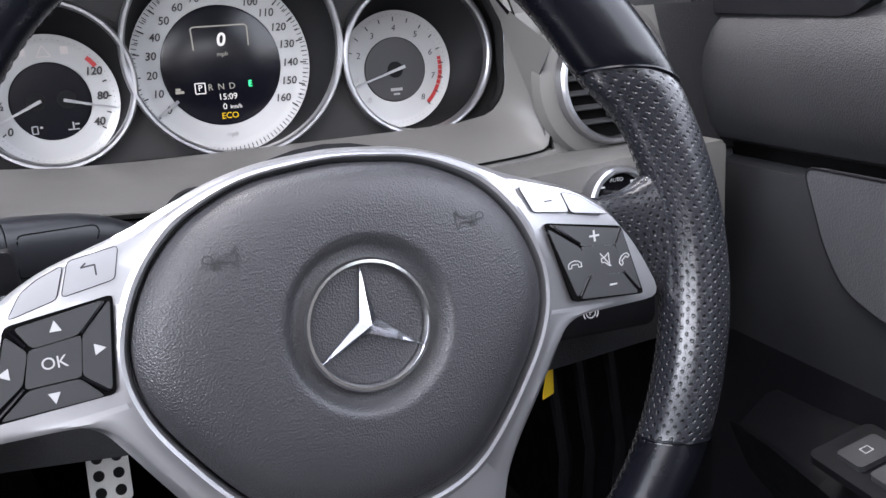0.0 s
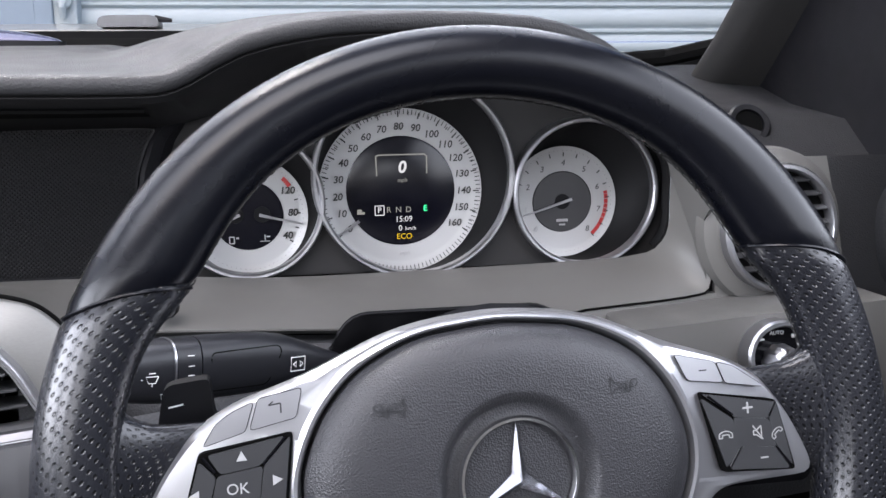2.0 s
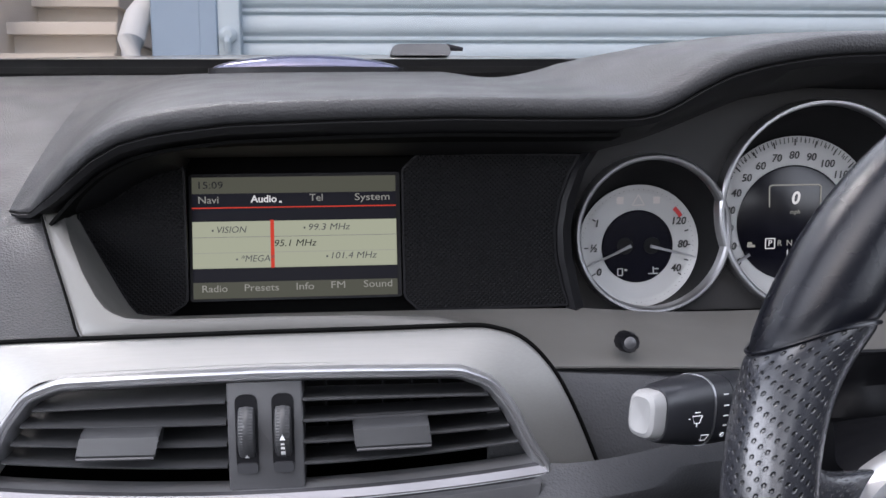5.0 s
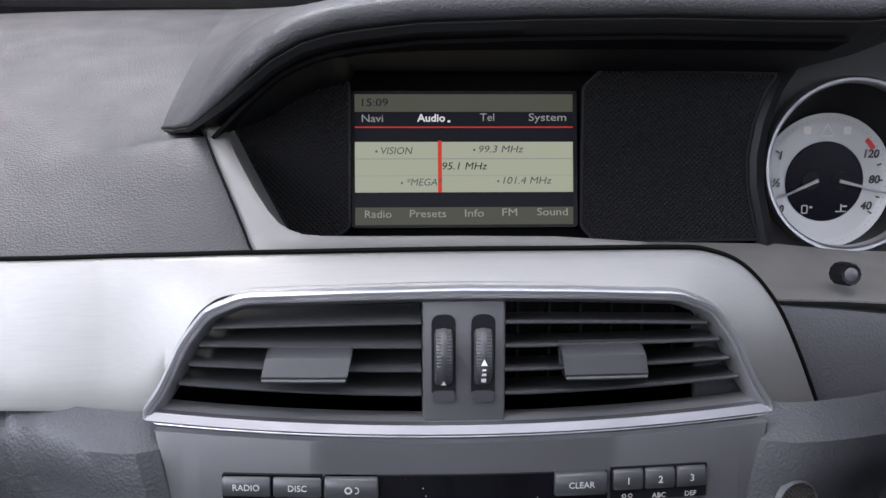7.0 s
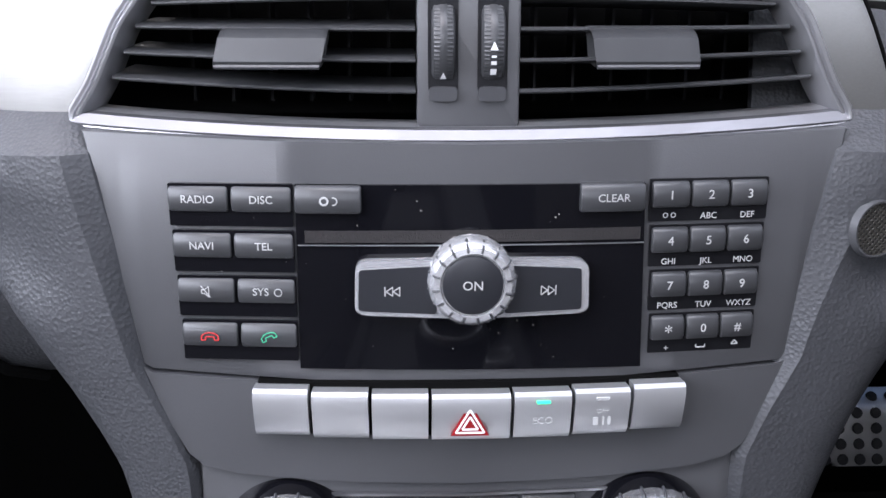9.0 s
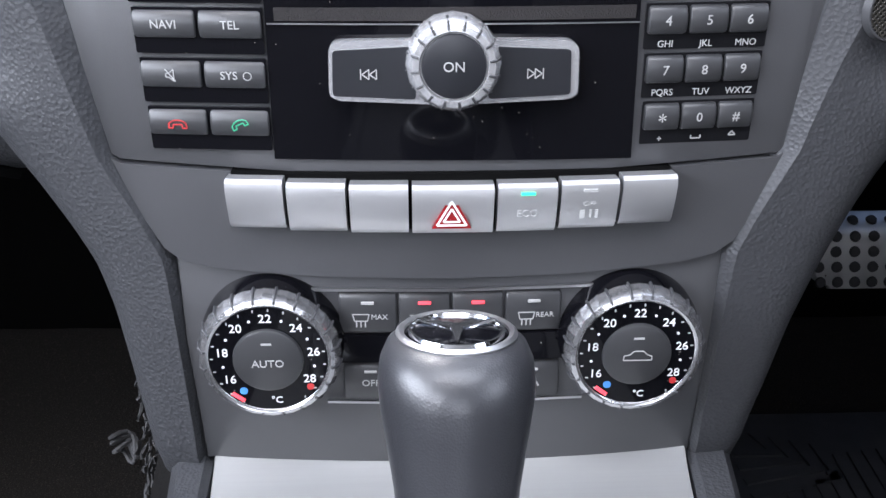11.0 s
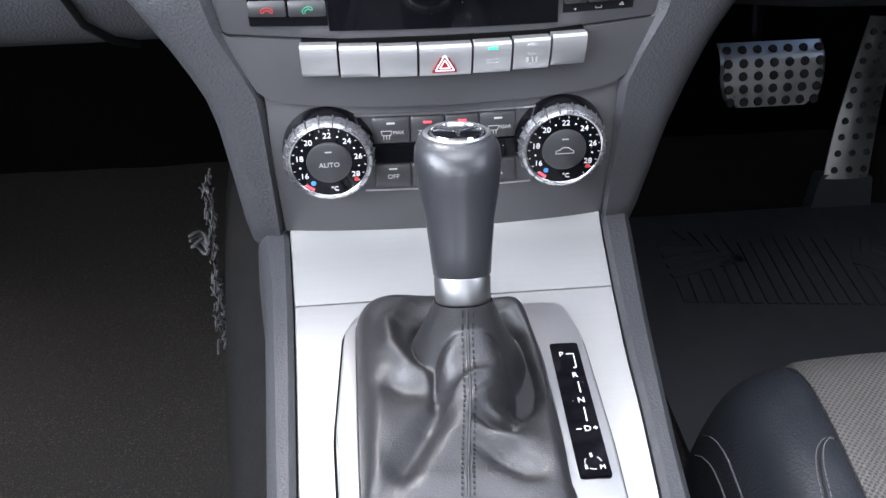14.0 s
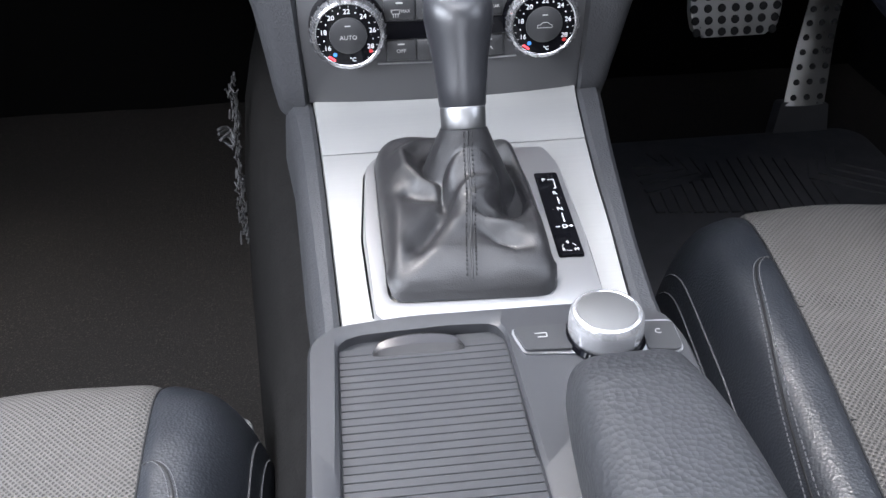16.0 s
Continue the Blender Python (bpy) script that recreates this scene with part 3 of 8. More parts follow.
# right end of the pad by the driver's door
rows = []
JOINT = [(0.85, 0.5868), (0.878, 0.5860), (0.902, 0.5805), (0.934, 0.5705), (0.97, 0.5600), (1.0, 0.5480)]
for x in np.linspace(0.56, 0.78, 16):
    s = (x - 0.52) / 0.26
    top = 1.038 - 0.03 * smooth(s * 1.6)
    rows.append([(x, 0.905, 1.046), (x, 0.80, 1.044 - 0.008 * s), (x, 0.68, top - 0.004), (x, 0.60, top - 0.015), (x, 0.556, top - 0.05), *((line(z, JOINT) + (0.78 - line(z, JOINT)) * (x - 0.56) / 0.22, y, z) for y, z in ((0.5410, 0.968), (0.5375, 0.95), (0.5345, 0.93), (0.5315, 0.91), (0.5285, 0.885), (0.5265, 0.868), (0.5250, 0.858), (0.5300, 0.8525)))])
part("driver_pad_top", solid(loft([r[:5] for r in rows], caps=False), 0.004), TOPPAD, dash, "dark grained top of the dash end")
part("driver_pad", solid(loft([r[4:] for r in rows[:9]], caps=False), 0.004), BAND, dash, "grey dash end by the driver's door")
# same pad in a darker material: shade beyond the vent painted in
part("driver_pad_end", solid(loft([r[4:] for r in rows[8:]], caps=False), 0.004), TOPPAD, dash, "outer end of the dash, darkened for the shade by the door")

# display surround: grey frame that runs from the pad's edge to the recessed screen
# (outer edge, rim of the frame's face, foot at the mesh)
FRAME = [((-0.1430, 0.560, 0.9685), (-0.1330, 0.565, 0.9705), (-0.1280, 0.572, 0.970)), ((-0.1390, 0.550, 0.9660), (-0.1277, 0.553, 0.9649), (-0.1238, 0.570, 0.9615)), ((-0.1290, 0.531, 0.9490), (-0.1180, 0.531, 0.9510), (-0.1165, 0.570, 0.9460)),
         ((-0.1160, 0.509, 0.9270), (-0.1060, 0.510, 0.9350), (-0.1075, 0.570, 0.9280)), ((-0.1075, 0.494, 0.9130), (-0.0965, 0.498, 0.9235), (-0.1000, 0.570, 0.9130)), ((-0.1045, 0.488, 0.9075), (-0.0905, 0.492, 0.9180), (-0.0955, 0.570, 0.9050)),
         ((-0.1020, 0.485, 0.9040), (-0.0850, 0.489, 0.9150), (-0.0910, 0.570, 0.8995)), ((-0.0950, 0.484, 0.9038), (-0.0780, 0.487, 0.9128), (-0.0830, 0.569, 0.8980)), ((-0.0800, 0.483, 0.9040), (-0.0680, 0.486, 0.9120), (-0.0720, 0.568, 0.8975)),
         ((-0.0450, 0.482, 0.9046), (-0.0448, 0.485, 0.9118), (-0.0450, 0.568, 0.8975)), ((0.0, 0.482, 0.9050), (0.0, 0.485, 0.9118), (0.0, 0.568, 0.8975)), ((0.050, 0.482, 0.9045), (0.050, 0.485, 0.9112), (0.050, 0.568, 0.8972))]
# black backing sheet that gives the recess its shade by colour
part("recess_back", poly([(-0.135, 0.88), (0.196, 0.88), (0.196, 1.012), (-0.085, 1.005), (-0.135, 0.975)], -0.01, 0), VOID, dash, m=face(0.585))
# roof of the recess, black: its shade is put into the colour
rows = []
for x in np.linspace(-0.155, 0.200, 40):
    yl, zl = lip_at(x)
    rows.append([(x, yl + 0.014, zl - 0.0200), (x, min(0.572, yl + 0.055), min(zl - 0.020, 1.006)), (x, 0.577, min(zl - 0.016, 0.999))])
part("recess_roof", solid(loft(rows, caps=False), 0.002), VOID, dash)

# satin band under the instruments
top = [(0.096, 0.568, 0.8968), (0.112, 0.568, 0.8967), (0.131, 0.568, 0.8965), (0.148, 0.569, 0.896), (0.165, 0.570, 0.8955), (0.200, 0.572, 0.8945), (0.255, 0.584, 0.8880), (0.306, 0.588, 0.8865), (0.40, 0.590, 0.8868), (0.48, 0.589, 0.8880), (0.5100, 0.5880, 0.8890), (0.5320, 0.5840, 0.8900), (0.5450, 0.5790, 0.8930), (0.5520, 0.5750, 0.8950), (0.5570, 0.5700, 0.8990), (0.5600, 0.5650, 0.9050), (0.5620, 0.5620, 0.9110), (0.5630, 0.5590, 0.9210), (0.5620, 0.5570, 0.9320), (0.5620, 0.5560, 0.9530), (0.5600, 0.5560, 0.9630), (0.5520, 0.5570, 0.9790), (0.5430, 0.5580, 0.9920)]
low = [(0.096, 0.484, 0.9025), (0.112, 0.486, 0.8980), (0.126, 0.487, 0.890), (0.140, 0.487, 0.880), (0.150, 0.486, 0.8775), (0.165, 0.4845, 0.8778), (0.204, 0.488, 0.8760), (0.284, 0.497, 0.8700), (0.38, 0.508, 0.8620), (0.465, 0.518, 0.8630), (0.4850, 0.5210, 0.8660), (0.5090, 0.5230, 0.8670), (0.5300, 0.5240, 0.8680), (0.5490, 0.5250, 0.8690), (0.5630, 0.5260, 0.8700), (0.5720, 0.5270, 0.8710), (0.5770, 0.5270, 0.8720), (0.5810, 0.5270, 0.8750), (0.5830, 0.5280, 0.8820), (0.5760, 0.5320, 0.9160), (0.5700, 0.5350, 0.9400), (0.5620, 0.5410, 0.9690), (0.5530, 0.5480, 1.0000)]
rows = []
for b, f, a in FRAME:
    b, f, a = Vector(b), Vector(f), Vector(a)
    rows.append([a, a.lerp(f, 0.22) + Vector((0, 0, -0.0015)), a.lerp(f, 0.6) + Vector((0, 0, -0.003)), a.lerp(f, 0.93), f, b.lerp(f, 0.75) + Vector((0, -0.001, 0.0005)), b.lerp(f, 0.12), b + Vector((0, 0.001, -0.001)), b + Vector((0, 0.012, -0.006))])
for a, b in zip(top, low):
    a, b = Vector(a), Vector(b)
    k = smooth((0.19 - a.x) / 0.1)
    rows.append([a, a.lerp(b, 0.2) + Vector((0, 0, -0.0005 * k)), a.lerp(b, 0.55) + Vector((0, -0.001, 0.002 + 0.0005 * k)), a.lerp(b, 0.85) + Vector((0, 0, 0.0015 + 0.003 * k)), a.lerp(b, 0.92) + Vector((0, 0, 0.001 + 0.0045 * k)), a.lerp(b, 0.96) + Vector((0, 0, 0.0005 + 0.0035 * k)), a.lerp(b, 0.99),
                 b + Vector((0, 0.001, -0.001)), b + Vector((0, 0.012, -0.006))])
part("frame_joint", tube([Vector(b) + Vector((-0.0006, -0.0006, 0.0004)) for b, f, a in FRAME[:7]], 0.0008, 6), VOID, dash, "dark joint between pad and frame")
part("satin_band", solid(loft(rows, caps=False), 0.003), BAND, dash, "satin light-grey band under the instruments")
part("band_joint", tube([Vector(p) + Vector((0.0006, -0.0004, 0)) for p in low[8:]], 0.0009, 6), VOID, dash, "dark joint round the instrument panel's corner")
part("cluster_side", solid(loft([[Vector(p) + Vector((0, 0.0005, 0)), Vector(p) + Vector((0.005, 0.02, 0)), Vector((p[0] + 0.014, 0.602, p[2]))] for p in top[14:]], caps=False), 0.0015), HOODLOW, dash, "side wall of the instrument recess, darkened for its shade")
# strip between that joint and the knee panel
rows = []
for x in np.linspace(0.37, 0.592, 16):
    zt = line(x, [(p[0], p[2]) for p in low[8:17]])
    yt = line(x, [(p[0], p[1]) for p in low[8:17]])
    zb = line(x, [(0.37, 0.857), (0.40, 0.8535), (0.472, 0.8500), (0.54, 0.8500), (0.592, 0.8525)])
    rows.append([(x, yt + 0.004, zt), (x, yt + 0.0004, zt - 0.0008), (x, yt - 0.0015, (zt + zb) / 2), (x, yt - 0.0020, zb + 0.002), (x, yt + 0.004, zb)])
part("band_strip", solid(loft(rows, caps=False), 0.002), BAND, dash, "satin light-grey strip under the instrument panel")

# lower dash, driver side
rows = []
for x in np.linspace(0.120, 0.78, 24):
    z0 = line(x, [(0.12, 0.890), (0.15, 0.8765), (0.204, 0.8715), (0.284, 0.861), (0.38, 0.8545), (0.40, 0.8515), (0.472, 0.8480), (0.54, 0.8480), (0.592, 0.8505), (0.645, 0.855), (0.78, 0.862)])
    y0 = line(x, [(0.15, 0.482), (0.204, 0.488), (0.284, 0.497), (0.38, 0.508), (0.472, 0.519), (0.577, 0.521), (0.78, 0.53)])
    rows.append([(x, y0 + 0.02, z0), (x, y0 + 0.002, z0 - 0.001), (x, y0 - 0.002, z0 - 0.006), (x, y0 - 0.010, z0 - 0.05), (x, y0 - 0.014, z0 - 0.10), (x, y0 + 0.0, z0 - 0.145), (x, y0 + 0.04, z0 - 0.160), (x, y0 + 0.06, z0 - 0.172), (x, y0 + 0.10, z0 - 0.176), (x, y0 + 0.18, z0 - 0.160)])
part("knee_panel", solid(loft(rows, caps=False), 0.004), GRAINED, dash, "grained lower panel under the steering column")

# lower dash beside the centre stack: soft cheeks that run on into the panels on both sides
IN = [(0.605, 0.1065), (0.64, 0.1067), (0.698, 0.1075), (0.715, 0.114), (0.740, 0.1255), (0.790, 0.1335), (0.834, 0.1425)]
OUT_R = [(0.590, 0.130), (0.612, 0.134), (0.63, 0.139), (0.662, 0.1465), (0.686, 0.1545), (0.713, 0.1645), (0.73, 0.1725), (0.746, 0.1815), (0.761, 0.195), (0.775, 0.214), (0.79, 0.238), (0.834, 0.27)]
OUT = [(0.590, 0.127), (0.612, 0.1295), (0.64, 0.1325), (0.673, 0.1365), (0.692, 0.1410), (0.709, 0.1485), (0.728, 0.1585), (0.745, 0.1690), (0.762, 0.1800), (0.79, 0.198), (0.834, 0.220)]
PAN_L = [(0.706, 0.560), (0.708, 0.520), (0.710, 0.500), (0.714, 0.488), (0.722, 0.478), (0.735, 0.469), (0.755, 0.459), (0.79, 0.449), (0.815, 0.446), (0.828, 0.450), (0.834, 0.464)]
PAN_R = [(0.70, 0.68), (0.735, 0.63), (0.755, 0.560), (0.77, 0.515), (0.785, 0.485), (0.80, 0.466), (0.815, 0.457), (0.828, 0.460), (0.834, 0.476)]
for s in (-1, 1):
    rows, back = [], []
    for z in (0.592, 0.598, 0.606, *np.linspace(0.616, 0.812, 34), 0.820, 0.826, 0.830, 0.8335):
        a, b = line(z, IN), line(z, OUT if s < 0 else OUT_R)
        pan = line(z, PAN_L if s < 0 else PAN_R)
        near = 0.4275 + 0.018 * smooth((z - 0.812) / 0.022) ** 2 + 0.004 * smooth((0.606 - z) / 0.014)
        r = [(s * a, 0.446 + near - 0.4275, z), (s * a, near + 0.008, z), (s * (a + 0.0015), near + 0.0045, z)]
        k = smooth((z - 0.755) / 0.045)
        for q in (0.12, 0.25, 0.38, 0.5, 0.62, 0.72, 0.80, 0.87, 0.93, 0.97, 1.0):
            roll = near + 0.004 * q + 0.018 * q ** 7
            flat = near + (min(pan, 0.50) + 0.003 - near) * smooth(q) ** 1.3
            r.append((s * (a + (b - a) * q), (1 - k) * roll + k * max(roll, flat), z))
        e = r[-1][1]
        r += [(s * (b + 0.0008), e + 0.006, z), (s * (b + 0.0006), e + 0.03, z), (s * b, e + 0.15, z)]
        rows.append(r)
    for z in ((0.706, 0.708, 0.710, 0.714, 0.718, 0.722, 0.728, 0.735, 0.745) if s < 0 else ()) + (0.755, 0.765, 0.772, 0.78, 0.79, 0.80, 0.812, 0.820, 0.826, 0.830, 0.8335):
        b, pan = line(z, OUT if s < 0 else OUT_R), line(z, PAN_L if s < 0 else PAN_R)
        back.append([(s * (b - 0.02 + ((0.78 if s < 0 else 0.32) - b + 0.02) * q), pan + 0.004 * (1 - smooth(q * 8)), z) for q in np.linspace(0, 1, 16)])
    part("soft_cheek", solid(loft(rows, caps=False), 0.003), GRAINED, dash, "grained soft cheek beside the centre stack")
    part("lower_panel", solid(loft(back, caps=False), 0.003), GRAINED, dash, "grained lower panel that curves back under the dash")
part("glovebox_joint", tube([(-0.229, 0.4445, 0.826), (-0.226, 0.4455, 0.800), (-0.2195, 0.4525, 0.768), (-0.2105, 0.4660, 0.734), (-0.199, 0.4780, 0.7185), (-0.187, 0.4900, 0.7110)], 0.0026, 8), VOID, dash, "black gap beside the glovebox lid")

sp = revolve([(0, 0.0), (0.0100, 0.0), (0.0103, 0.001)], 32)
for s in (1,):
    spk = thing("cabin_air_sensor", (0.160, 0.43, 0.791), "round mesh-covered cabin air sensor in the dash cheek", "sensor")
    m = Matrix.Translation((0.1552, 0.4255, 0.7925)) @ pose(0, 0, 0, 90, 0, 16)
    part("mesh", sp, SENSOR, spk, m=m)
    part("rim", revolve([(0.0100, -0.001), (0.0103, 0.0012), (0.0110, 0.0012), (0.0116, -0.002)], 32), PLASTIC, spk, m=m)

# ---- centre vents and silver trim ----
KNOBSILVER = mat("knob_silver", (0.56, 0.56, 0.57), 0.24, metal=0.74, tint=0)
DIALRING = mat("dial_chrome", (0.40, 0.40, 0.41), 0.24, metal=0.9, tint=0)
BARSILVER = mat("bar_silver", (0.17, 0.17, 0.18), 0.48, metal=0.9, grain=0.05, scale=2600, tint=0.04, wear=0.05)
TABLIP = mat("polished_dark_plastic", (0.03, 0.03, 0.033), 0.5, tint=0)


def vent_bow(v):
    v.co.y -= 0.010 * max(0.0, 1 - (v.co.x / 0.17) ** 2)


V_IN = [(-0.1475, 0.8325), (-0.139, 0.846), (-0.128, 0.868), (-0.117, 0.882), (-0.101, 0.8885), (-0.05, 0.8905), (0, 0.8915), (0.05, 0.8905), (0.101, 0.8885), (0.117, 0.882), (0.128, 0.868), (0.139, 0.846), (0.1485, 0.8325)]
trim = thing("silver_dash_trim", (0, 0.46, 0.83), "brushed aluminium trim strip that arches over the centre vents", "dash trim")
INNER = [(-0.78, 0.836), (-0.50, 0.836), (-0.30, 0.835), (-0.22, 0.834), (-0.18, 0.833), (-0.153, 0.832), (-0.1420, 0.847), (-0.1310, 0.8680), (-0.1195, 0.8835), (-0.102, 0.8905), (-0.05, 0.8928), (0, 0.8938), (0.05, 0.8928), (0.095, 0.8908),
         (0.110, 0.8875), (0.1195, 0.8810), (0.1305, 0.8640), (0.1410, 0.8440), (0.1505, 0.8260)]
OUTER = [(-0.78, 0.890), (-0.50, 0.8965), (-0.30, 0.9005), (-0.22, 0.9018), (-0.18, 0.903), (-0.160, 0.9038), (-0.147, 0.9042), (-0.134, 0.9046), (-0.118, 0.9052), (-0.100, 0.9057), (-0.05, 0.9067), (0, 0.9073), (0.055, 0.9072), (0.104, 0.9070),
         (0.1220, 0.9055), (0.1390, 0.8985), (0.1550, 0.8810), (0.1680, 0.8560), (0.1800, 0.8265)]


def flow(pts, n=6):
    """A smooth run through the points."""
    out = []
    for i in range(len(pts) - 1):
        a, b, c, d = (Vector(pts[min(max(j, 0), len(pts) - 1)]) for j in (i - 1, i, i + 1, i + 2))
        for k in range(n):
            t = k / n
            out.append(b + (c - a) * 0.5 * t + (a * 2 - b * 5 + c * 4 - d) * 0.5 * t * t + (b * 3 - a - c * 3 + d) * 0.5 * t ** 3)
    return out + [Vector(pts[-1])]


rows, edge = [], []
for p, q in zip(flow(INNER), flow(OUTER)):
    far = smooth((-0.16 - p.x) / 0.3)
    leg = smooth((p.x - 0.10) / 0.045)
    deep = (0.030 - 0.010 * leg) * (0.5 + 0.5 * far)
    r = []
    for t, w in ((0.0, -0.006), (0.0, -0.0005), (0.03, 0.0004), (0.25, 0.0008), (0.5, 0.0009), (0.75, 0.0006), (0.955, 0.0), (0.985, -0.0007), (1.0, -0.0022), (1.0, -0.010)):
        u = p + (q - p) * t
        r.append((u.x, 0.452 + deep * t - w + 0.02 * far * (0.3 + t), u.y))
    rows.append(r)
    edge.append(Vector((q.x + 0.0014 * leg, 0.452 + deep + 0.0035 + 0.02 * far * 1.3, q.y + 0.0014 * (1 - leg))))
part("strip", solid(loft(rows, caps=False), 0.002), ALU, trim, "brushed aluminium", bend=vent_bow, sharp=50)
part("edge_joint", tube(edge, 0.0013, 6), VOID, trim, "dark joint along the strip's outer edge", bend=vent_bow)


def rim_tube(pts, prof, closed):
    """Sweeps a small profile (across, out) along an outline on the stack's face."""
    rows = []
    k = len(pts)
    for i in range(k):
        a = Vector(pts[i - 1]) if i or closed else Vector(pts[i])
        b = Vector(pts[(i + 1) % k]) if i + 1 < k or closed else Vector(pts[i])
        d = (b - a).normalized()
        n = Vector((-d.y, d.x))
        rows.append([(pts[i][0] + n.x * c, pts[i][1] + n.y * c, w) for c, w in prof])
    return loft(rows, around=True, along=closed)


V_LOW = [(0.1485 - 0.297 * t, 0.8325 - 0.0065 * (1 - (2 * t - 1) ** 2)) for t in np.linspace(0, 1, 19)]
vents = thing("centre_air_vents", (0, 0.45, 0.83), "pair of dark slatted centre air vents in a chrome-edged frame", "air vent")
frame_pts = soft(V_IN[1:-1] + V_LOW, 0.004, 2)
part("chrome_frame", rim_tube(frame_pts, [(-0.0050, -0.014), (-0.0048, -0.005), (-0.0018, 0.0018), (-0.0010, 0.0022), (-0.0006, 0.0016), (0.0, 0.0016), (0.0006, 0.0030), (0.0018, 0.0034), (0.0028, 0.0022), (0.0032, 0.0), (0.0032, -0.006)], True),
     SATIN, vents, "satin chrome edging", m=face(0.448), bend=vent_bow)
part("lower_bar", loft([[(x, y, z) for y, z in ((0.452, 0.8365 - d), (0.447, 0.8355 - d), (0.4445, 0.832 - d), (0.4455, 0.8285 - d), (0.450, 0.827 - d), (0.458, 0.827 - d))]
                        for x, d in [(u, 0.8325 - w) for u, w in V_LOW]], around=True), BARSILVER, vents, "satin silver lower bar", bend=vent_bow)
# black sheet in place of the shaded depth behind the slats
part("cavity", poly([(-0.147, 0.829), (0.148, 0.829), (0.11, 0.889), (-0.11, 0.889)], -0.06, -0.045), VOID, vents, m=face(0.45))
for s in (-1, 1):
    for i in range(4):
        z, zo = 0.8770 - 0.0113 * i, (0.8748, 0.8665, 0.8572, 0.8480)[i]
        xo = line(zo, [(0.828, 0.146), (0.8425, 0.1355), (0.866, 0.1225), (0.880, 0.1115), (0.889, 0.098)])
        up = 0.0022 if s < 0 else -0.0026
        rows = []
        for t in np.linspace(0, 1, 11):
            x = s * (0.0195 + (xo - 0.0195) * t)
            dz = (zo - z) * t ** 1.6
            rows.append([(x, 0.4495 + dy, z + dz + ez) for dy, ez in ((0.0, 0.0003), (0.0010, 0.0009), (0.012, 0.0012 + up * 0.4), (0.032, 0.0008 + up), (0.033, -0.0006 + up), (0.012, -0.0010 + up * 0.4), (0.0010, -0.0009), (0.0, -0.0003))])
        part("slat", loft(rows, around=True), KEY, vents, bend=vent_bow)
    for i in range(6):
        x = s * (0.03 + 0.016 * i)
        part("rear_fin", poly([(0.486, 0.836), (0.50, 0.836), (0.50, 0.888), (0.486, 0.888)], -0.0006, 0.0006), DARK, vents,
             m=Matrix.Translation((x, 0, 0)) @ Matrix(((0, 0, 1, 0), (1, 0, 0, 0), (0, 1, 0, 0), (0, 0, 0, 1))), bend=vent_bow)
    x0, x1 = (-0.0915, -0.0525) if s < 0 else (0.0455, 0.0845)
    lean = 0.22 if s < 0 else -0.12
    tab = loft([[(x + lean * dz, 0.4405 + dy, 0.858 + dz) for dy, dz in ((0.014, 0.009), (0.0045, 0.0072), (0.0012, 0.0048), (-0.0008, -0.0035), (0.0, -0.0050), (0.003, -0.0056), (0.014, -0.0040))]
                for x in (x0 + 0.0035, x0 + 0.001, x0, x0 + 0.0012, *np.linspace(x0 + 0.003, x1 - 0.003, 5), x1 - 0.0012, x1, x1 - 0.001, x1 - 0.0035)], around=True)
    st_ = part("slide_tab", tab, KEY, vents, "raised slide tab of the slats", bend=vent_bow)
    part("tab_lip", tube([(x, 0.4402, 0.8526) for x in np.linspace(x0 + 0.0005 - 0.005 * lean, x1 - 0.0005 - 0.005 * lean, 7)], 0.0009, 6), TABLIP, st_, "polished lower lip", bend=vent_bow)


def on_wheel(v):
    """Wraps a print round the thumbwheel."""
    v.co.y += 0.4605 - math.sqrt(0.0175 ** 2 - (v.co.z - 0.861) ** 2) - 0.4448
    vent_bow(v)


part("centre_bridge", poly(rrect(0.0003, 0.8585, 0.0385, 0.0575, 0.0015), -0.02, 0.0, 0.001), PLASTIC, vents, m=face(0.4505), bend=vent_bow)
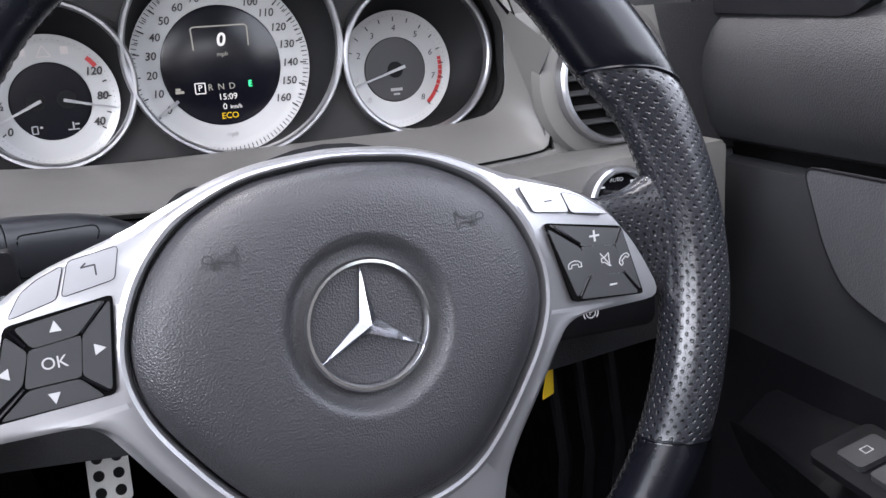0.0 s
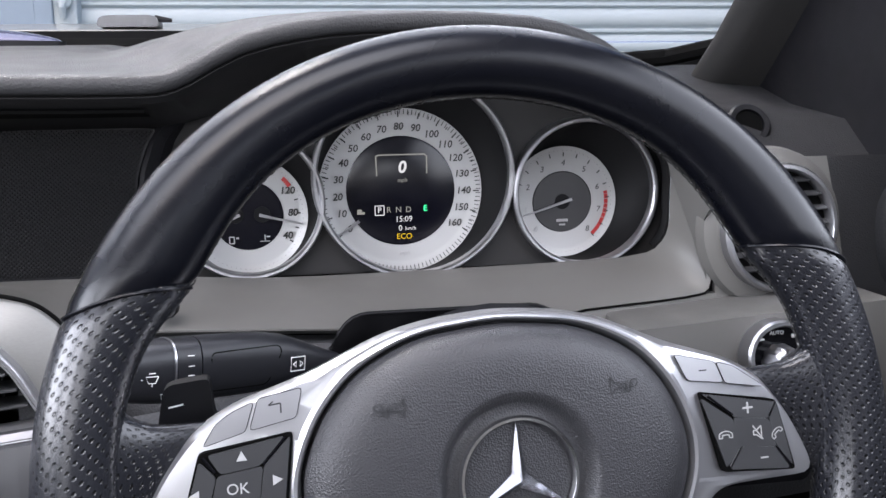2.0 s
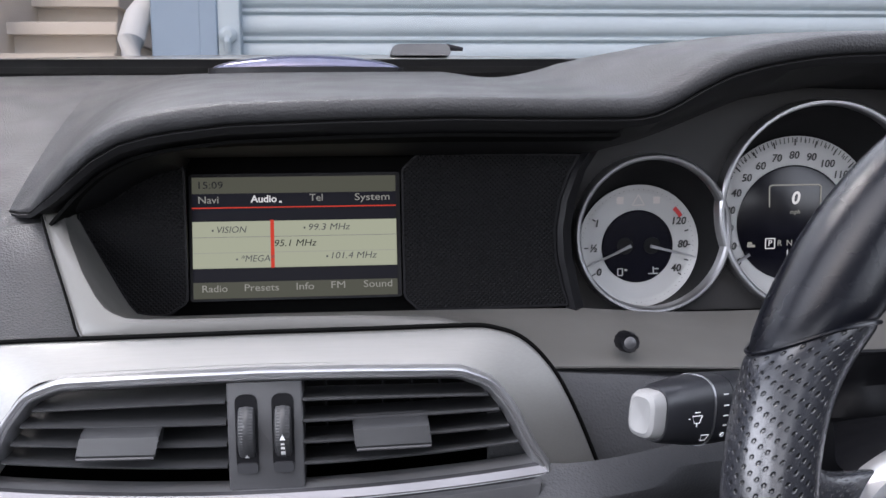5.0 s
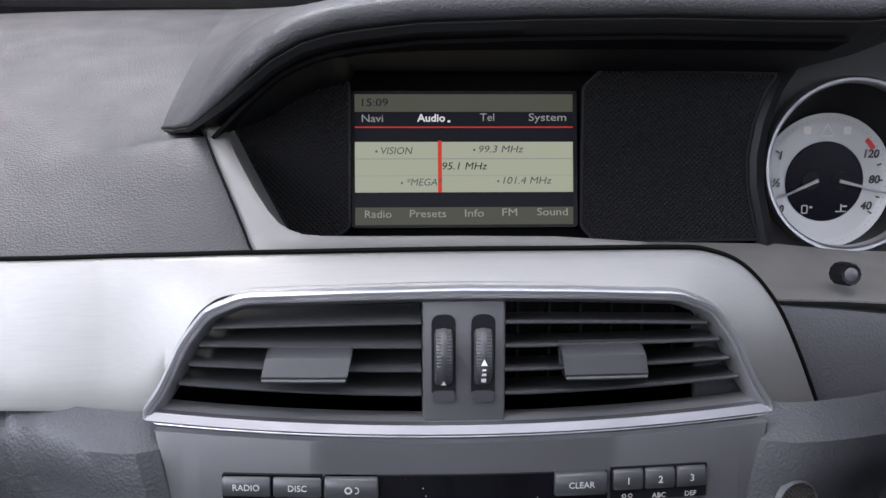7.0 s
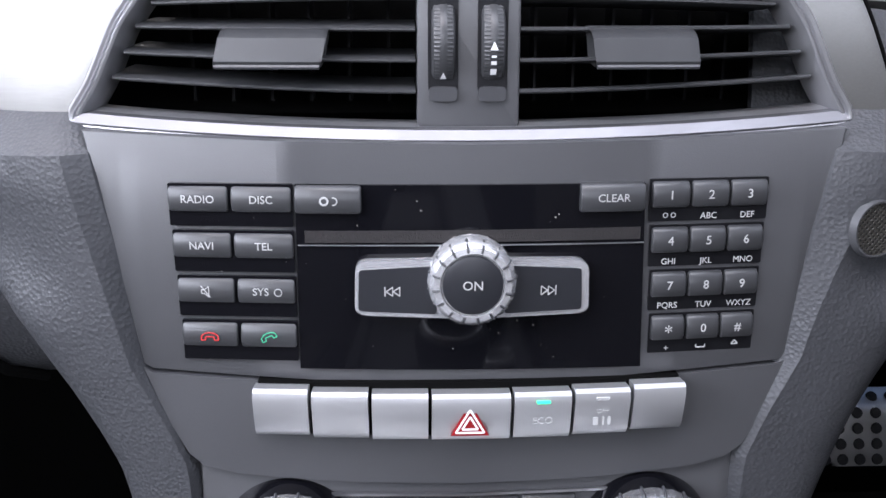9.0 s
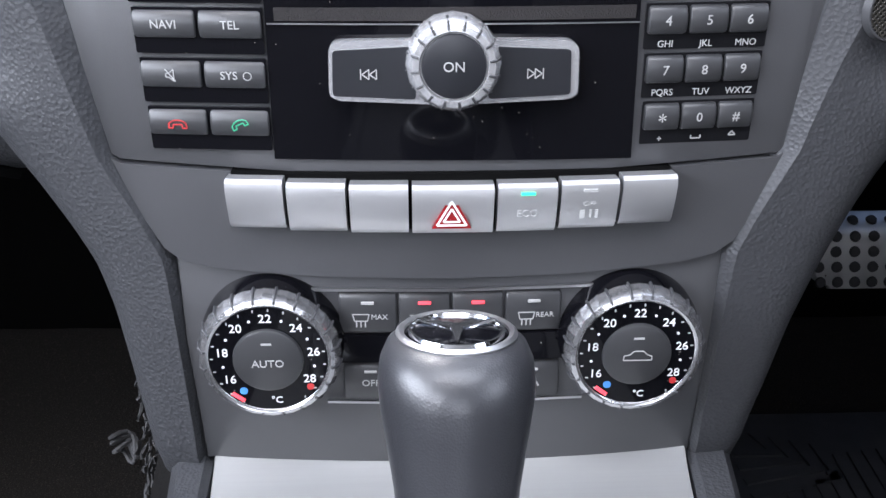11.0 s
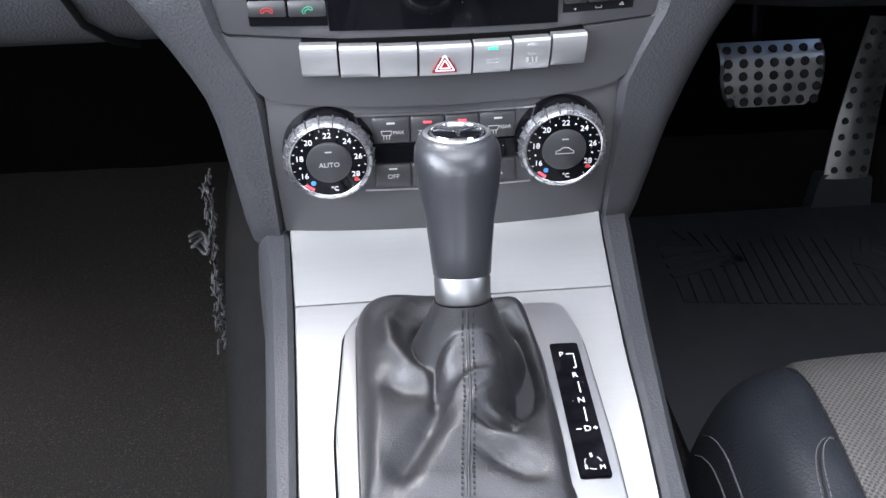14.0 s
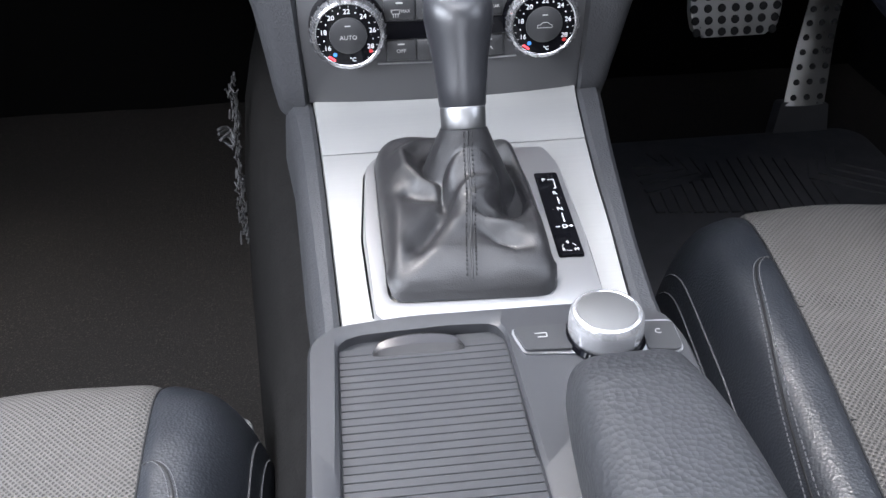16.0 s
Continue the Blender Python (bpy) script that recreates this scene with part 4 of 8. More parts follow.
for x in (-0.0092, 0.0092):
    part("slot_sill", poly(soft([(x - 0.0052, 0.8395), (x + 0.0052, 0.8395), (x + 0.0052, 0.8450), (x - 0.0052, 0.8450)], 0.002), 0.0, 0.0016, 0.0008), CONSOLE, vents, "pale sill below the wheel", m=face(0.4505), bend=vent_bow)
    part("wheel_slot", poly(rrect(x, 0.861, 0.0112, 0.040, 0.004), -0.002, 0.0006, 0.0004), DARK, vents, m=face(0.4505), bend=vent_bow)
    w = revolve([(0.0, -0.0043), (0.0155, -0.0043), (0.0167, -0.0036), (0.0170, -0.0030), (0.0171, -0.0016), (0.0173, -0.0012), (0.0173, 0.0012), (0.0171, 0.0016), (0.0170, 0.0030), (0.0167, 0.0036), (0.0155, 0.0043), (0, 0.0043)], 144,
                lambda a, i: 1.0 + (0.014 * math.cos(72 * a) if i in (3, 4, 7, 8) else 0))
    tw = part("thumbwheel", w, KEY, vents, "ribbed thumbwheel", m=Matrix.Translation((x, 0.4605, 0.861)) @ pose(0, 0, 0, 0, 90), bend=vent_bow)
    mk = poly([(x - 0.0012, 0.8478), (x + 0.0012, 0.8478), (x, 0.8502)], 0, 0.0003)
    if x > 0:
        mk = poly([(x - 0.0014, 0.8585), (x + 0.0014, 0.8585), (x, 0.8615)], 0, 0.0003)
        add(mk, bars([(x, 0.8562, 0.0018, 0.0008), (x, 0.8538, 0.0020, 0.0013), (x, 0.8505, 0.0022, 0.0022)], 0))
    part("mark", mk, WHITE, tw, "white flow marks", m=face(0.4448), bend=on_wheel)

# ---- radio ----
radio = thing("radio_unit", (0, 0.43, 0.73), "grey car radio panel with black glossy disc slot and grey keys", "radio")
fp = [(-0.1415, 0.8300), (-0.133, 0.789), (-0.1250, 0.7405), (-0.1215, 0.7385), (-0.06, 0.7355), (0, 0.7345), (0.06, 0.7355), (0.1235, 0.7385), (0.1275, 0.7405), (0.1350, 0.789), (0.1430, 0.8300), (0.07, 0.8270), (0, 0.8258), (-0.07, 0.8270)]


def sheet(pts, w, material, name, parent, label="", y=0.432, n=40, depth=0.006, bev=0.0008):
    """A plate cut into narrow upright strips, so that it can follow the bulge of the stack."""
    bm = poly(pts, -depth, w, bev)
    lo, hi = min(p[0] for p in pts), max(p[0] for p in pts)
    for i in range(1, n):
        x = lo + (hi - lo) * i / n
        bmesh.ops.bisect_plane(bm, geom=bm.verts[:] + bm.edges[:] + bm.faces[:], plane_co=(x, 0, 0), plane_no=(1, 0, 0))
    return part(name, bm, material, parent, label, m=face(y), bend=bow)


sheet(fp, 0, PLASTIC, "faceplate", radio, "satin grey faceplate")
sheet([(-0.0635, 0.8115), (0.0645, 0.8115), (0.0665, 0.7395), (-0.0640, 0.7405)], 0.0012, GLOSS, "disc_panel", radio, "glossy black disc panel")
sheet([(-0.0605, 0.7945), (0.0635, 0.7950), (0.0635, 0.7905), (-0.0605, 0.7900)], 0.0016, mat("slot_brush", (0.006, 0.0045, 0.0045), 0.9, grain=1.0, scale=1500, tint=0.3, spread=60), "disc_slot", radio, "dusty brush-lined disc slot")
sheet([(-0.0630, 0.7893), (0.0650, 0.7893), (0.0650, 0.7889), (-0.0630, 0.7889)], 0.0019, ALU_W, "slot_edge", radio)


def mark(bm, material, parent, y, label="", name="legend"):
    return part(name, bm, material, parent, label, m=face(y), bend=bow)


def key(parent, x0, x1, z0, z1, y=0.4312, w=0.0022, material=None, name="key", label=""):
    """A push key with a gently domed face."""
    rows = []
    h = z1 - z0
    for x, e in ((x0, 0.0008), (x0 + 0.0003, 0.0003), (x0 + 0.0010, 0.0), ((x0 + x1) / 2, 0.0), (x1 - 0.0010, 0.0), (x1 - 0.0003, 0.0003), (x1, 0.0008)):
        row = [(x, z0 + e, -0.002), (x, z0 + e, w - 0.0022 - e)]
        for q in (0.04, 0.12, 0.3, 0.5, 0.7, 0.88, 0.96):
            row.append((x, z0 + e + (h - 2 * e) * q, w - 0.0016 * abs(2 * q - 0.9) ** 2.4 - e * 0.8))
        rows.append(row + [(x, z1 - e, w - 0.0026 - e), (x, z1 - e, -0.002)])
    return part(name, loft(rows, around=True), material or KEY, parent, label, m=face(y), bend=bow)


def icon_mute(u, v, w, s=1.0):
    bm = stroke([(u - 0.0018 * s, v - 0.0008 * s), (u - 0.0018 * s, v + 0.0008 * s), (u - 0.0006 * s, v + 0.0008 * s), (u + 0.0014 * s, v + 0.0024 * s), (u + 0.0014 * s, v - 0.0024 * s), (u - 0.0006 * s, v - 0.0008 * s), (u - 0.0018 * s, v - 0.0008 * s)], 0.00035 * s, w)
    return add(bm, stroke([(u - 0.002 * s, v + 0.0026 * s), (u + 0.002 * s, v - 0.0026 * s)], 0.0004 * s, w))


def icon_handset(u, v, w, s=1.0, turn=0.0):
    pts = [(-0.0030, -0.0012), (-0.0028, 0.0004), (-0.0016, 0.0012), (0.0, 0.0015), (0.0016, 0.0012), (0.0028, 0.0004), (0.0030, -0.0012), (0.0016, -0.0012), (0.0014, 0.0), (-0.0014, 0.0), (-0.0016, -0.0012), (-0.0030, -0.0012)]
    c, d = math.cos(radians(turn)), math.sin(radians(turn))
    return stroke([(u + s * (x * c - y * d), v + s * (x * d + y * c)) for x, y in pts], 0.0004 * s, w)


def icon_skip(u, v, w, s=1):
    bm = bmesh.new()
    for i in (0, 1):
        x = u + s * (i * 0.0026 - 0.0026)
        add(bm, stroke([(x, v - 0.0017), (x, v + 0.0017), (x + s * 0.0024, v), (x, v - 0.0017)], 0.00035, w))
    return add(bm, stroke([(u + s * 0.0028, v - 0.0018), (u + s * 0.0028, v + 0.0018)], 0.0004, w))


# left block: 4 rows of 2 keys, each row over a dark strip
for r, (l1, l2) in enumerate((("RADIO", "DISC"), ("NAVI", "TEL"), ("", "SYS"), ("", ""))):
    zt = 0.8110 - 0.0174 * r
    xl = -0.1100 + 0.0006 * r
    part("key_well", poly(rrect((xl - 0.0645) / 2, zt - 0.0072, 0.0455 - 0.0006 * r, 0.0158, 0.0006), -0.002, 0.0013, 0.0004), GLOSS, radio, m=face(0.432), bend=bow)
    for i, (a, b, s) in enumerate(((xl, (xl - 0.0648) / 2 - 0.0006, l1), ((xl - 0.0648) / 2 + 0.0006, -0.0648, l2))):
        k = key(radio, a, b, zt - 0.0098, zt)
        cx, cz = (a + b) / 2, zt - 0.0050
        if s:
            mark(words(s, 0.0029, cx - (0.002 if s == "SYS" else 0), cz, 0.0023), GREYPRINT if r < 4 else WHITE, k, 0.4312)
            if s == "SYS":
                mark(stroke([(cx + 0.0045 + 0.0014 * math.cos(q), cz + 0.0014 * math.sin(q)) for q in np.linspace(0, 6.28, 13)], 0.0003, 0.0023), GREYPRINT, k, 0.4312)
        elif r == 2:
            mark(icon_mute(cx, cz, 0.0023, 0.85), GREYPRINT, k, 0.4312)
        elif i == 0:
            mark(icon_handset(cx, cz - 0.0004, 0.0023, 1.1), RED, k, 0.4312, "red hang-up symbol")
        else:
            mark(icon_handset(cx, cz, 0.0023, 1.0, 25), GREEN, k, 0.4312, "green call symbol")
# eject and clear keys at the slot
k = key(radio, -0.0635, -0.0395, 0.8012, 0.8115, w=0.004)
mark(add(stroke([(-0.0528 + 0.0014 * math.cos(q), 0.8062 + 0.0014 * math.sin(q)) for q in np.linspace(0, 6.28, 13)], 0.0007, 0.0041), stroke([(-0.0495 + 0.0014 * math.cos(q), 0.8062 + 0.0014 * math.sin(q)) for q in np.linspace(-1.8, 1.8, 8)], 0.0004, 0.0041)), GREYPRINT, k, 0.4312)
k = key(radio, 0.0400, 0.0642, 0.8012, 0.8118, w=0.004)
mark(words("CLEAR", 0.0029, 0.0522, 0.8066, 0.0041), GREYPRINT, k, 0.4312)
# number block
PAD_KEYS = (("1", ""), ("2", "ABC"), ("3", "DEF"), ("4", "GHI"), ("5", "JKL"), ("6", "MNO"), ("7", "PQRS"), ("8", "TUV"), ("9", "WXYZ"), ("*", "+"), ("0", ""), ("#", ""))
for i, (s, sub) in enumerate(PAD_KEYS):
    r, c = divmod(i, 3)
    zt = 0.8118 - 0.0174 * r
    xl, xr = 0.0668 + 0.0009 * r, 0.1122 - 0.0004 * r
    wd = (xr - xl) / 3
    if c == 0:
        part("key_well", poly(rrect((xl + xr) / 2, zt - 0.0072, xr - xl + 0.0006, 0.0160, 0.0006), -0.002, 0.0004), DARK, radio, m=face(0.4322), bend=bow)
    k = key(radio, xl + wd * c + 0.0004, xl + wd * (c + 1) - 0.0004, zt - 0.0098, zt)
    cx, cz = xl + wd * (c + 0.5), zt - 0.0050
    mark(words(s, 0.0034 if s not in "*" else 0.005, cx, cz - (0.0012 if s == "*" else 0), 0.0023), GREYPRINT, k, 0.4312)
    if sub:
        mark(words(sub, 0.0024, cx, zt - 0.0133, 0.0010), GREYPRINT, radio, 0.432)
    elif s == "1":
        mark(add(stroke([(cx - 0.0015 + 0.0009 * math.cos(q), zt - 0.0128 + 0.0009 * math.sin(q)) for q in np.linspace(0, 6.28, 9)], 0.0003, 0.0007), stroke([(cx + 0.0015 + 0.0009 * math.cos(q), zt - 0.0128 + 0.0009 * math.sin(q)) for q in np.linspace(0, 6.28, 9)], 0.0003, 0.0007)), GREYPRINT, radio, 0.432)
    elif s == "0":
        mark(stroke([(cx - 0.0018, zt - 0.0122), (cx - 0.0018, zt - 0.0134), (cx + 0.0018, zt - 0.0134), (cx + 0.0018, zt - 0.0122)], 0.0004, 0.0007), GREYPRINT, radio, 0.432)
    else:
        mark(stroke([(cx, zt - 0.0112), (cx - 0.0013, zt - 0.0127), (cx + 0.0013, zt - 0.0127), (cx, zt - 0.0112)], 0.0005, 0.0007), GREYPRINT, radio, 0.432)
# rocker with the volume knob
rk = [(-0.0425, 0.7655), (-0.0420, 0.7822), (-0.0395, 0.7842), (0.0, 0.7848), (0.0405, 0.7842), (0.0435, 0.7822), (0.0440, 0.7655), (0.0410, 0.7638), (0.0, 0.7622), (-0.0395, 0.7638)]
part("rocker_frame", poly(soft(rk, 0.002, 3), 0, 0.0052, 0.0007), KNOBSILVER, radio, "satin chrome rocker frame", m=face(0.4305), bend=bow)
for s in (-1, 1):
    pts = soft([(s * 0.0125, 0.7645), (s * 0.0412, 0.7657), (s * 0.0407, 0.7813), (s * 0.0125, 0.7828)], 0.0014, 3)
    k = part("key", poly(pts if s > 0 else pts[::-1], 0.0045, 0.0060, 0.0006), STALK, radio, m=face(0.4305), bend=bow)
    mark(icon_skip(s * 0.0285, 0.7733, 0.0062, s), GREYPRINT, k, 0.4305)
kn = part("volume_knob", revolve([(0.0, 0.0), (0.0160, 0.0), (0.0160, 0.008), (0.0155, 0.0105), (0.0140, 0.0125), (0.0118, 0.0128), (0.0112, 0.0118), (0, 0.0118)], 96, lambda a, i: 1 + (0.02 * max(0.0, math.cos(16 * a)) ** 5 if 0 < i < 4 else 0)),
          KNOBSILVER, radio, "notched chrome volume knob", m=Matrix.Translation((0.0003, 0.419, 0.7775)) @ pose(0, 0, 0, 90))
for i in range(16):
    a = radians(22.5 * i + 8)
    c_, s_ = math.cos(a), math.sin(a)
    part("notch", tube([(0.0161 * c_, 0.0161 * s_, 0.0080), (0.0142 * c_, 0.0142 * s_, 0.0126), (0.0122 * c_, 0.0122 * s_, 0.0130)], 0.0005, 5), TABLIP, kn, m=Matrix.Translation((0.0003, 0.419, 0.7775)) @ pose(0, 0, 0, 90))
part("cap", revolve([(0, 0.0132), (0.0095, 0.0131), (0.0108, 0.0126), (0.0111, 0.0116)], 40), STALK, kn, "black cap", m=Matrix.Translation((0.0003, 0.419, 0.7775)) @ pose(0, 0, 0, 90))
part("legend", words("ON", 0.0034, 0.0003, 0.7775, 0.0135), GREYPRINT, kn, m=face(0.419))

# ---- switch row below the radio ----
swp = thing("push_switch_row", (0, 0.43, 0.69), "grey panel with a row of seven silver push switches", "switches")
lower = [(-0.1250, 0.7395), (-0.1215, 0.7372), (-0.06, 0.7342), (0, 0.7332), (0.06, 0.7342), (0.1235, 0.7372), (0.1270, 0.7395), (0.1190, 0.718), (0.1110, 0.7035), (0.1040, 0.6985), (0.09, 0.6955), (0.05, 0.6928), (0, 0.6918), (-0.05, 0.6928), (-0.09, 0.6955), (-0.1035, 0.6985), (-0.1095, 0.7035), (-0.117, 0.718)]
sheet(lower[::-1], 0.001, PLASTIC, "panel", swp, depth=0.012)
XS = [(-0.0815, -0.0605), (-0.0595, -0.0380), (-0.0370, -0.0155), (-0.0145, 0.0155), (0.0165, 0.0385), (0.0395, 0.0610), (0.0620, 0.0825)]
well = [(-0.083, 0.7385), (0.084, 0.7385), (0.0835, 0.7135), (-0.0825, 0.7135)]
sheet([(-0.0805, 0.7355), (0.0820, 0.7355), (0.0805, 0.7150), (0.03, 0.7135), (-0.03, 0.7135), (-0.0790, 0.7150)], 0.0025, VOID, "switch_well", swp)
for i, (a, b) in enumerate(XS):
    zt = 0.7362 - 0.0026 * (1 - ((a + b) / 0.165) ** 2)
    zb = 0.7158 - 0.0026 * (1 - ((a + b) / 0.165) ** 2)
    bm = loft([[(x, z, w) for z, w in ((zt - 0.001, 0.0), (zt, 0.008), (zt - 0.0012, 0.0098), (zt - 0.004, 0.0104), ((zt + zb) / 2, 0.0092), (zb + 0.003, 0.0072), (zb + 0.0004, 0.005), (zb, 0.0))]
               for x in (a + 0.0002, a + 0.0005, (a + b) / 2, b - 0.0005, b - 0.0002)], around=True)
    k = part("switch", bm, SILVERKEY, swp, "satin silver push switch", m=face(0.4305), bend=bow)
    cx = (a + b) / 2
    if i == 3:
        zc = 0.7235
        part("hazard_backing", poly([(-0.0072, zc - 0.0062), (0.0072, zc - 0.0062), (0.0006, zc + 0.0068), (-0.0006, zc + 0.0068)], 0.007, 0.0098), mat("hazard_red", (0.20, 0.01, 0.012), 0.25, tint=0), k, "dark red triangle", m=face(0.4305), bend=bow)
        for q, wd in ((1.0, 0.0007), (0.55, 0.0007)):
            part("hazard_line", stroke([(-0.0054 * q, zc - 0.0018 - 0.0030 * q), (0.0054 * q, zc - 0.0018 - 0.0030 * q), (0, zc - 0.0018 + 0.0062 * q), (-0.0054 * q, zc - 0.0018 - 0.0030 * q)], wd, 0.0100), WHITE, k, "white triangle outline", m=face(0.4305), bend=bow)
    if i in (4, 5):
        part("lamp", poly(rrect(cx, zt - 0.0032, 0.0052, 0.0011, 0.0003), 0.0096, 0.0108), GREENLED if i == 4 else GREYPRINT, k, "small green lamp" if i == 4 else "unlit lamp", m=face(0.4305), bend=bow)
    if i == 4:
        part("legend", words("ECO", 0.0028, cx, zt - 0.0115, 0.0090), GREYPRINT, k, "faint engraved legend", m=face(0.4303), bend=bow)
    if i == 5:
        part("legend", add(words("OFF", 0.0020, cx, zt - 0.0088, 0.0094), bars([(cx - 0.0025, zt - 0.0128, 0.0020, 0.0032), (cx + 0.0005, zt - 0.0128, 0.0008, 0.0032), (cx + 0.0028, zt - 0.0128, 0.0012, 0.0032)], 0.0090)), GREYPRINT, k, "faint engraved legend", m=face(0.4303), bend=bow)

# ---- climate panel ----
clim = thing("climate_panel", (0, 0.43, 0.60), "dark grey climate control panel with two temperature dials", "climate panel")
sheet([(-0.1060, 0.6990), (-0.1060, 0.660), (-0.1040, 0.6030), (0.1055, 0.6020), (0.1075, 0.660), (0.1080, 0.6990)][::-1], 0, PLASTIC, "panel", clim, y=0.4335)
part("upper_line", stroke([(-0.058, 0.6868), (0, 0.6866), (0.061, 0.6872)], 0.0011, 0.0, 0.0012), ALU_W, clim, "thin silver line", m=face(0.432), bend=bow)
part("lower_line", stroke([(-0.050, 0.6350), (0, 0.6342), (0.055, 0.6352)], 0.0011, 0.0, 0.0012), ALU_W, clim, "thin silver line", m=face(0.432), bend=bow)
sheet([(-0.045, 0.6665), (0.047, 0.6668), (0.047, 0.6545), (-0.045, 0.6540)], 0.0010, GLOSS, "display_strip", clim, "black display strip")
UP = [(-0.0435, -0.0210, "MAX"), (-0.0200, 0.0000, "ZONE"), (0.0010, 0.0210, "A/C"), (0.0220, 0.0440, "REAR")]
for a, b, s in UP:
    k = key(clim, a, b, 0.6675, 0.6850, y=0.4328, w=0.0022)
    cx = (a + b) / 2
    lit = s in ("ZONE", "A/C")
    mark(poly(rrect(cx, 0.6815, 0.0050, 0.0010, 0.0003), 0.002, 0.0028), REDLED if lit else GREYPRINT, k, 0.4328, "red lamp" if lit else "unlit lamp", "lamp")
    if lit:
        mark(words(s, 0.0031, cx, 0.6745, 0.0024), GREYPRINT, k, 0.4328)
    else:
        mark(words(s, 0.0022, cx + 0.0045, 0.6752, 0.0024), GREYPRINT, k, 0.4328)
        mark(add(stroke([(cx - 0.006, 0.6765), (cx + 0.0005, 0.6765), (cx - 0.0002, 0.6735), (cx - 0.0053, 0.6735), (cx - 0.006, 0.6765)], 0.0004, 0.0024), bars([(cx - 0.0045, 0.6722, 0.0005, 0.0028), (cx - 0.0028, 0.6722, 0.0005, 0.0028), (cx - 0.0011, 0.6722, 0.0005, 0.0028)], 0.0024)), GREYPRINT, k, 0.4328)
for a, b, s in ((-0.0430, -0.0210, "OFF"), (-0.0200, 0.0000, ""), (0.0010, 0.0210, ""), (0.0220, 0.0450, "seat")):
    k = key(clim, a, b, 0.6362, 0.6530, y=0.4328, w=0.0022)
    cx = (a + b) / 2
    mark(poly(rrect(cx, 0.6500, 0.0050, 0.0008, 0.0003), 0.002, 0.0028), GREYPRINT, k, 0.4328, "unlit lamp", "lamp")
    if s == "OFF":
        mark(words(s, 0.0030, cx, 0.6445, 0.0024), GREYPRINT, k, 0.4328)
    elif s:
        mark(stroke([(cx - 0.001, 0.648), (cx - 0.002, 0.644), (cx + 0.002, 0.644), (cx + 0.003, 0.642)], 0.0007, 0.0024), GREYPRINT, k, 0.4328)
mark(stroke([(0.0300, 0.6612), (0.0335, 0.6595), (0.0300, 0.6580)], 0.0007, 0.0012), LCD_WHITE, clim, 0.4330, "lit air flow symbol", "flow_symbol")
mark(stroke([(0.0400, 0.6640), (0.0390, 0.6590), (0.0360, 0.6580), (0.0345, 0.6560)], 0.0011, 0.0012), LCD_AMBER, clim, 0.4330, "lit seat symbol", "seat_symbol")
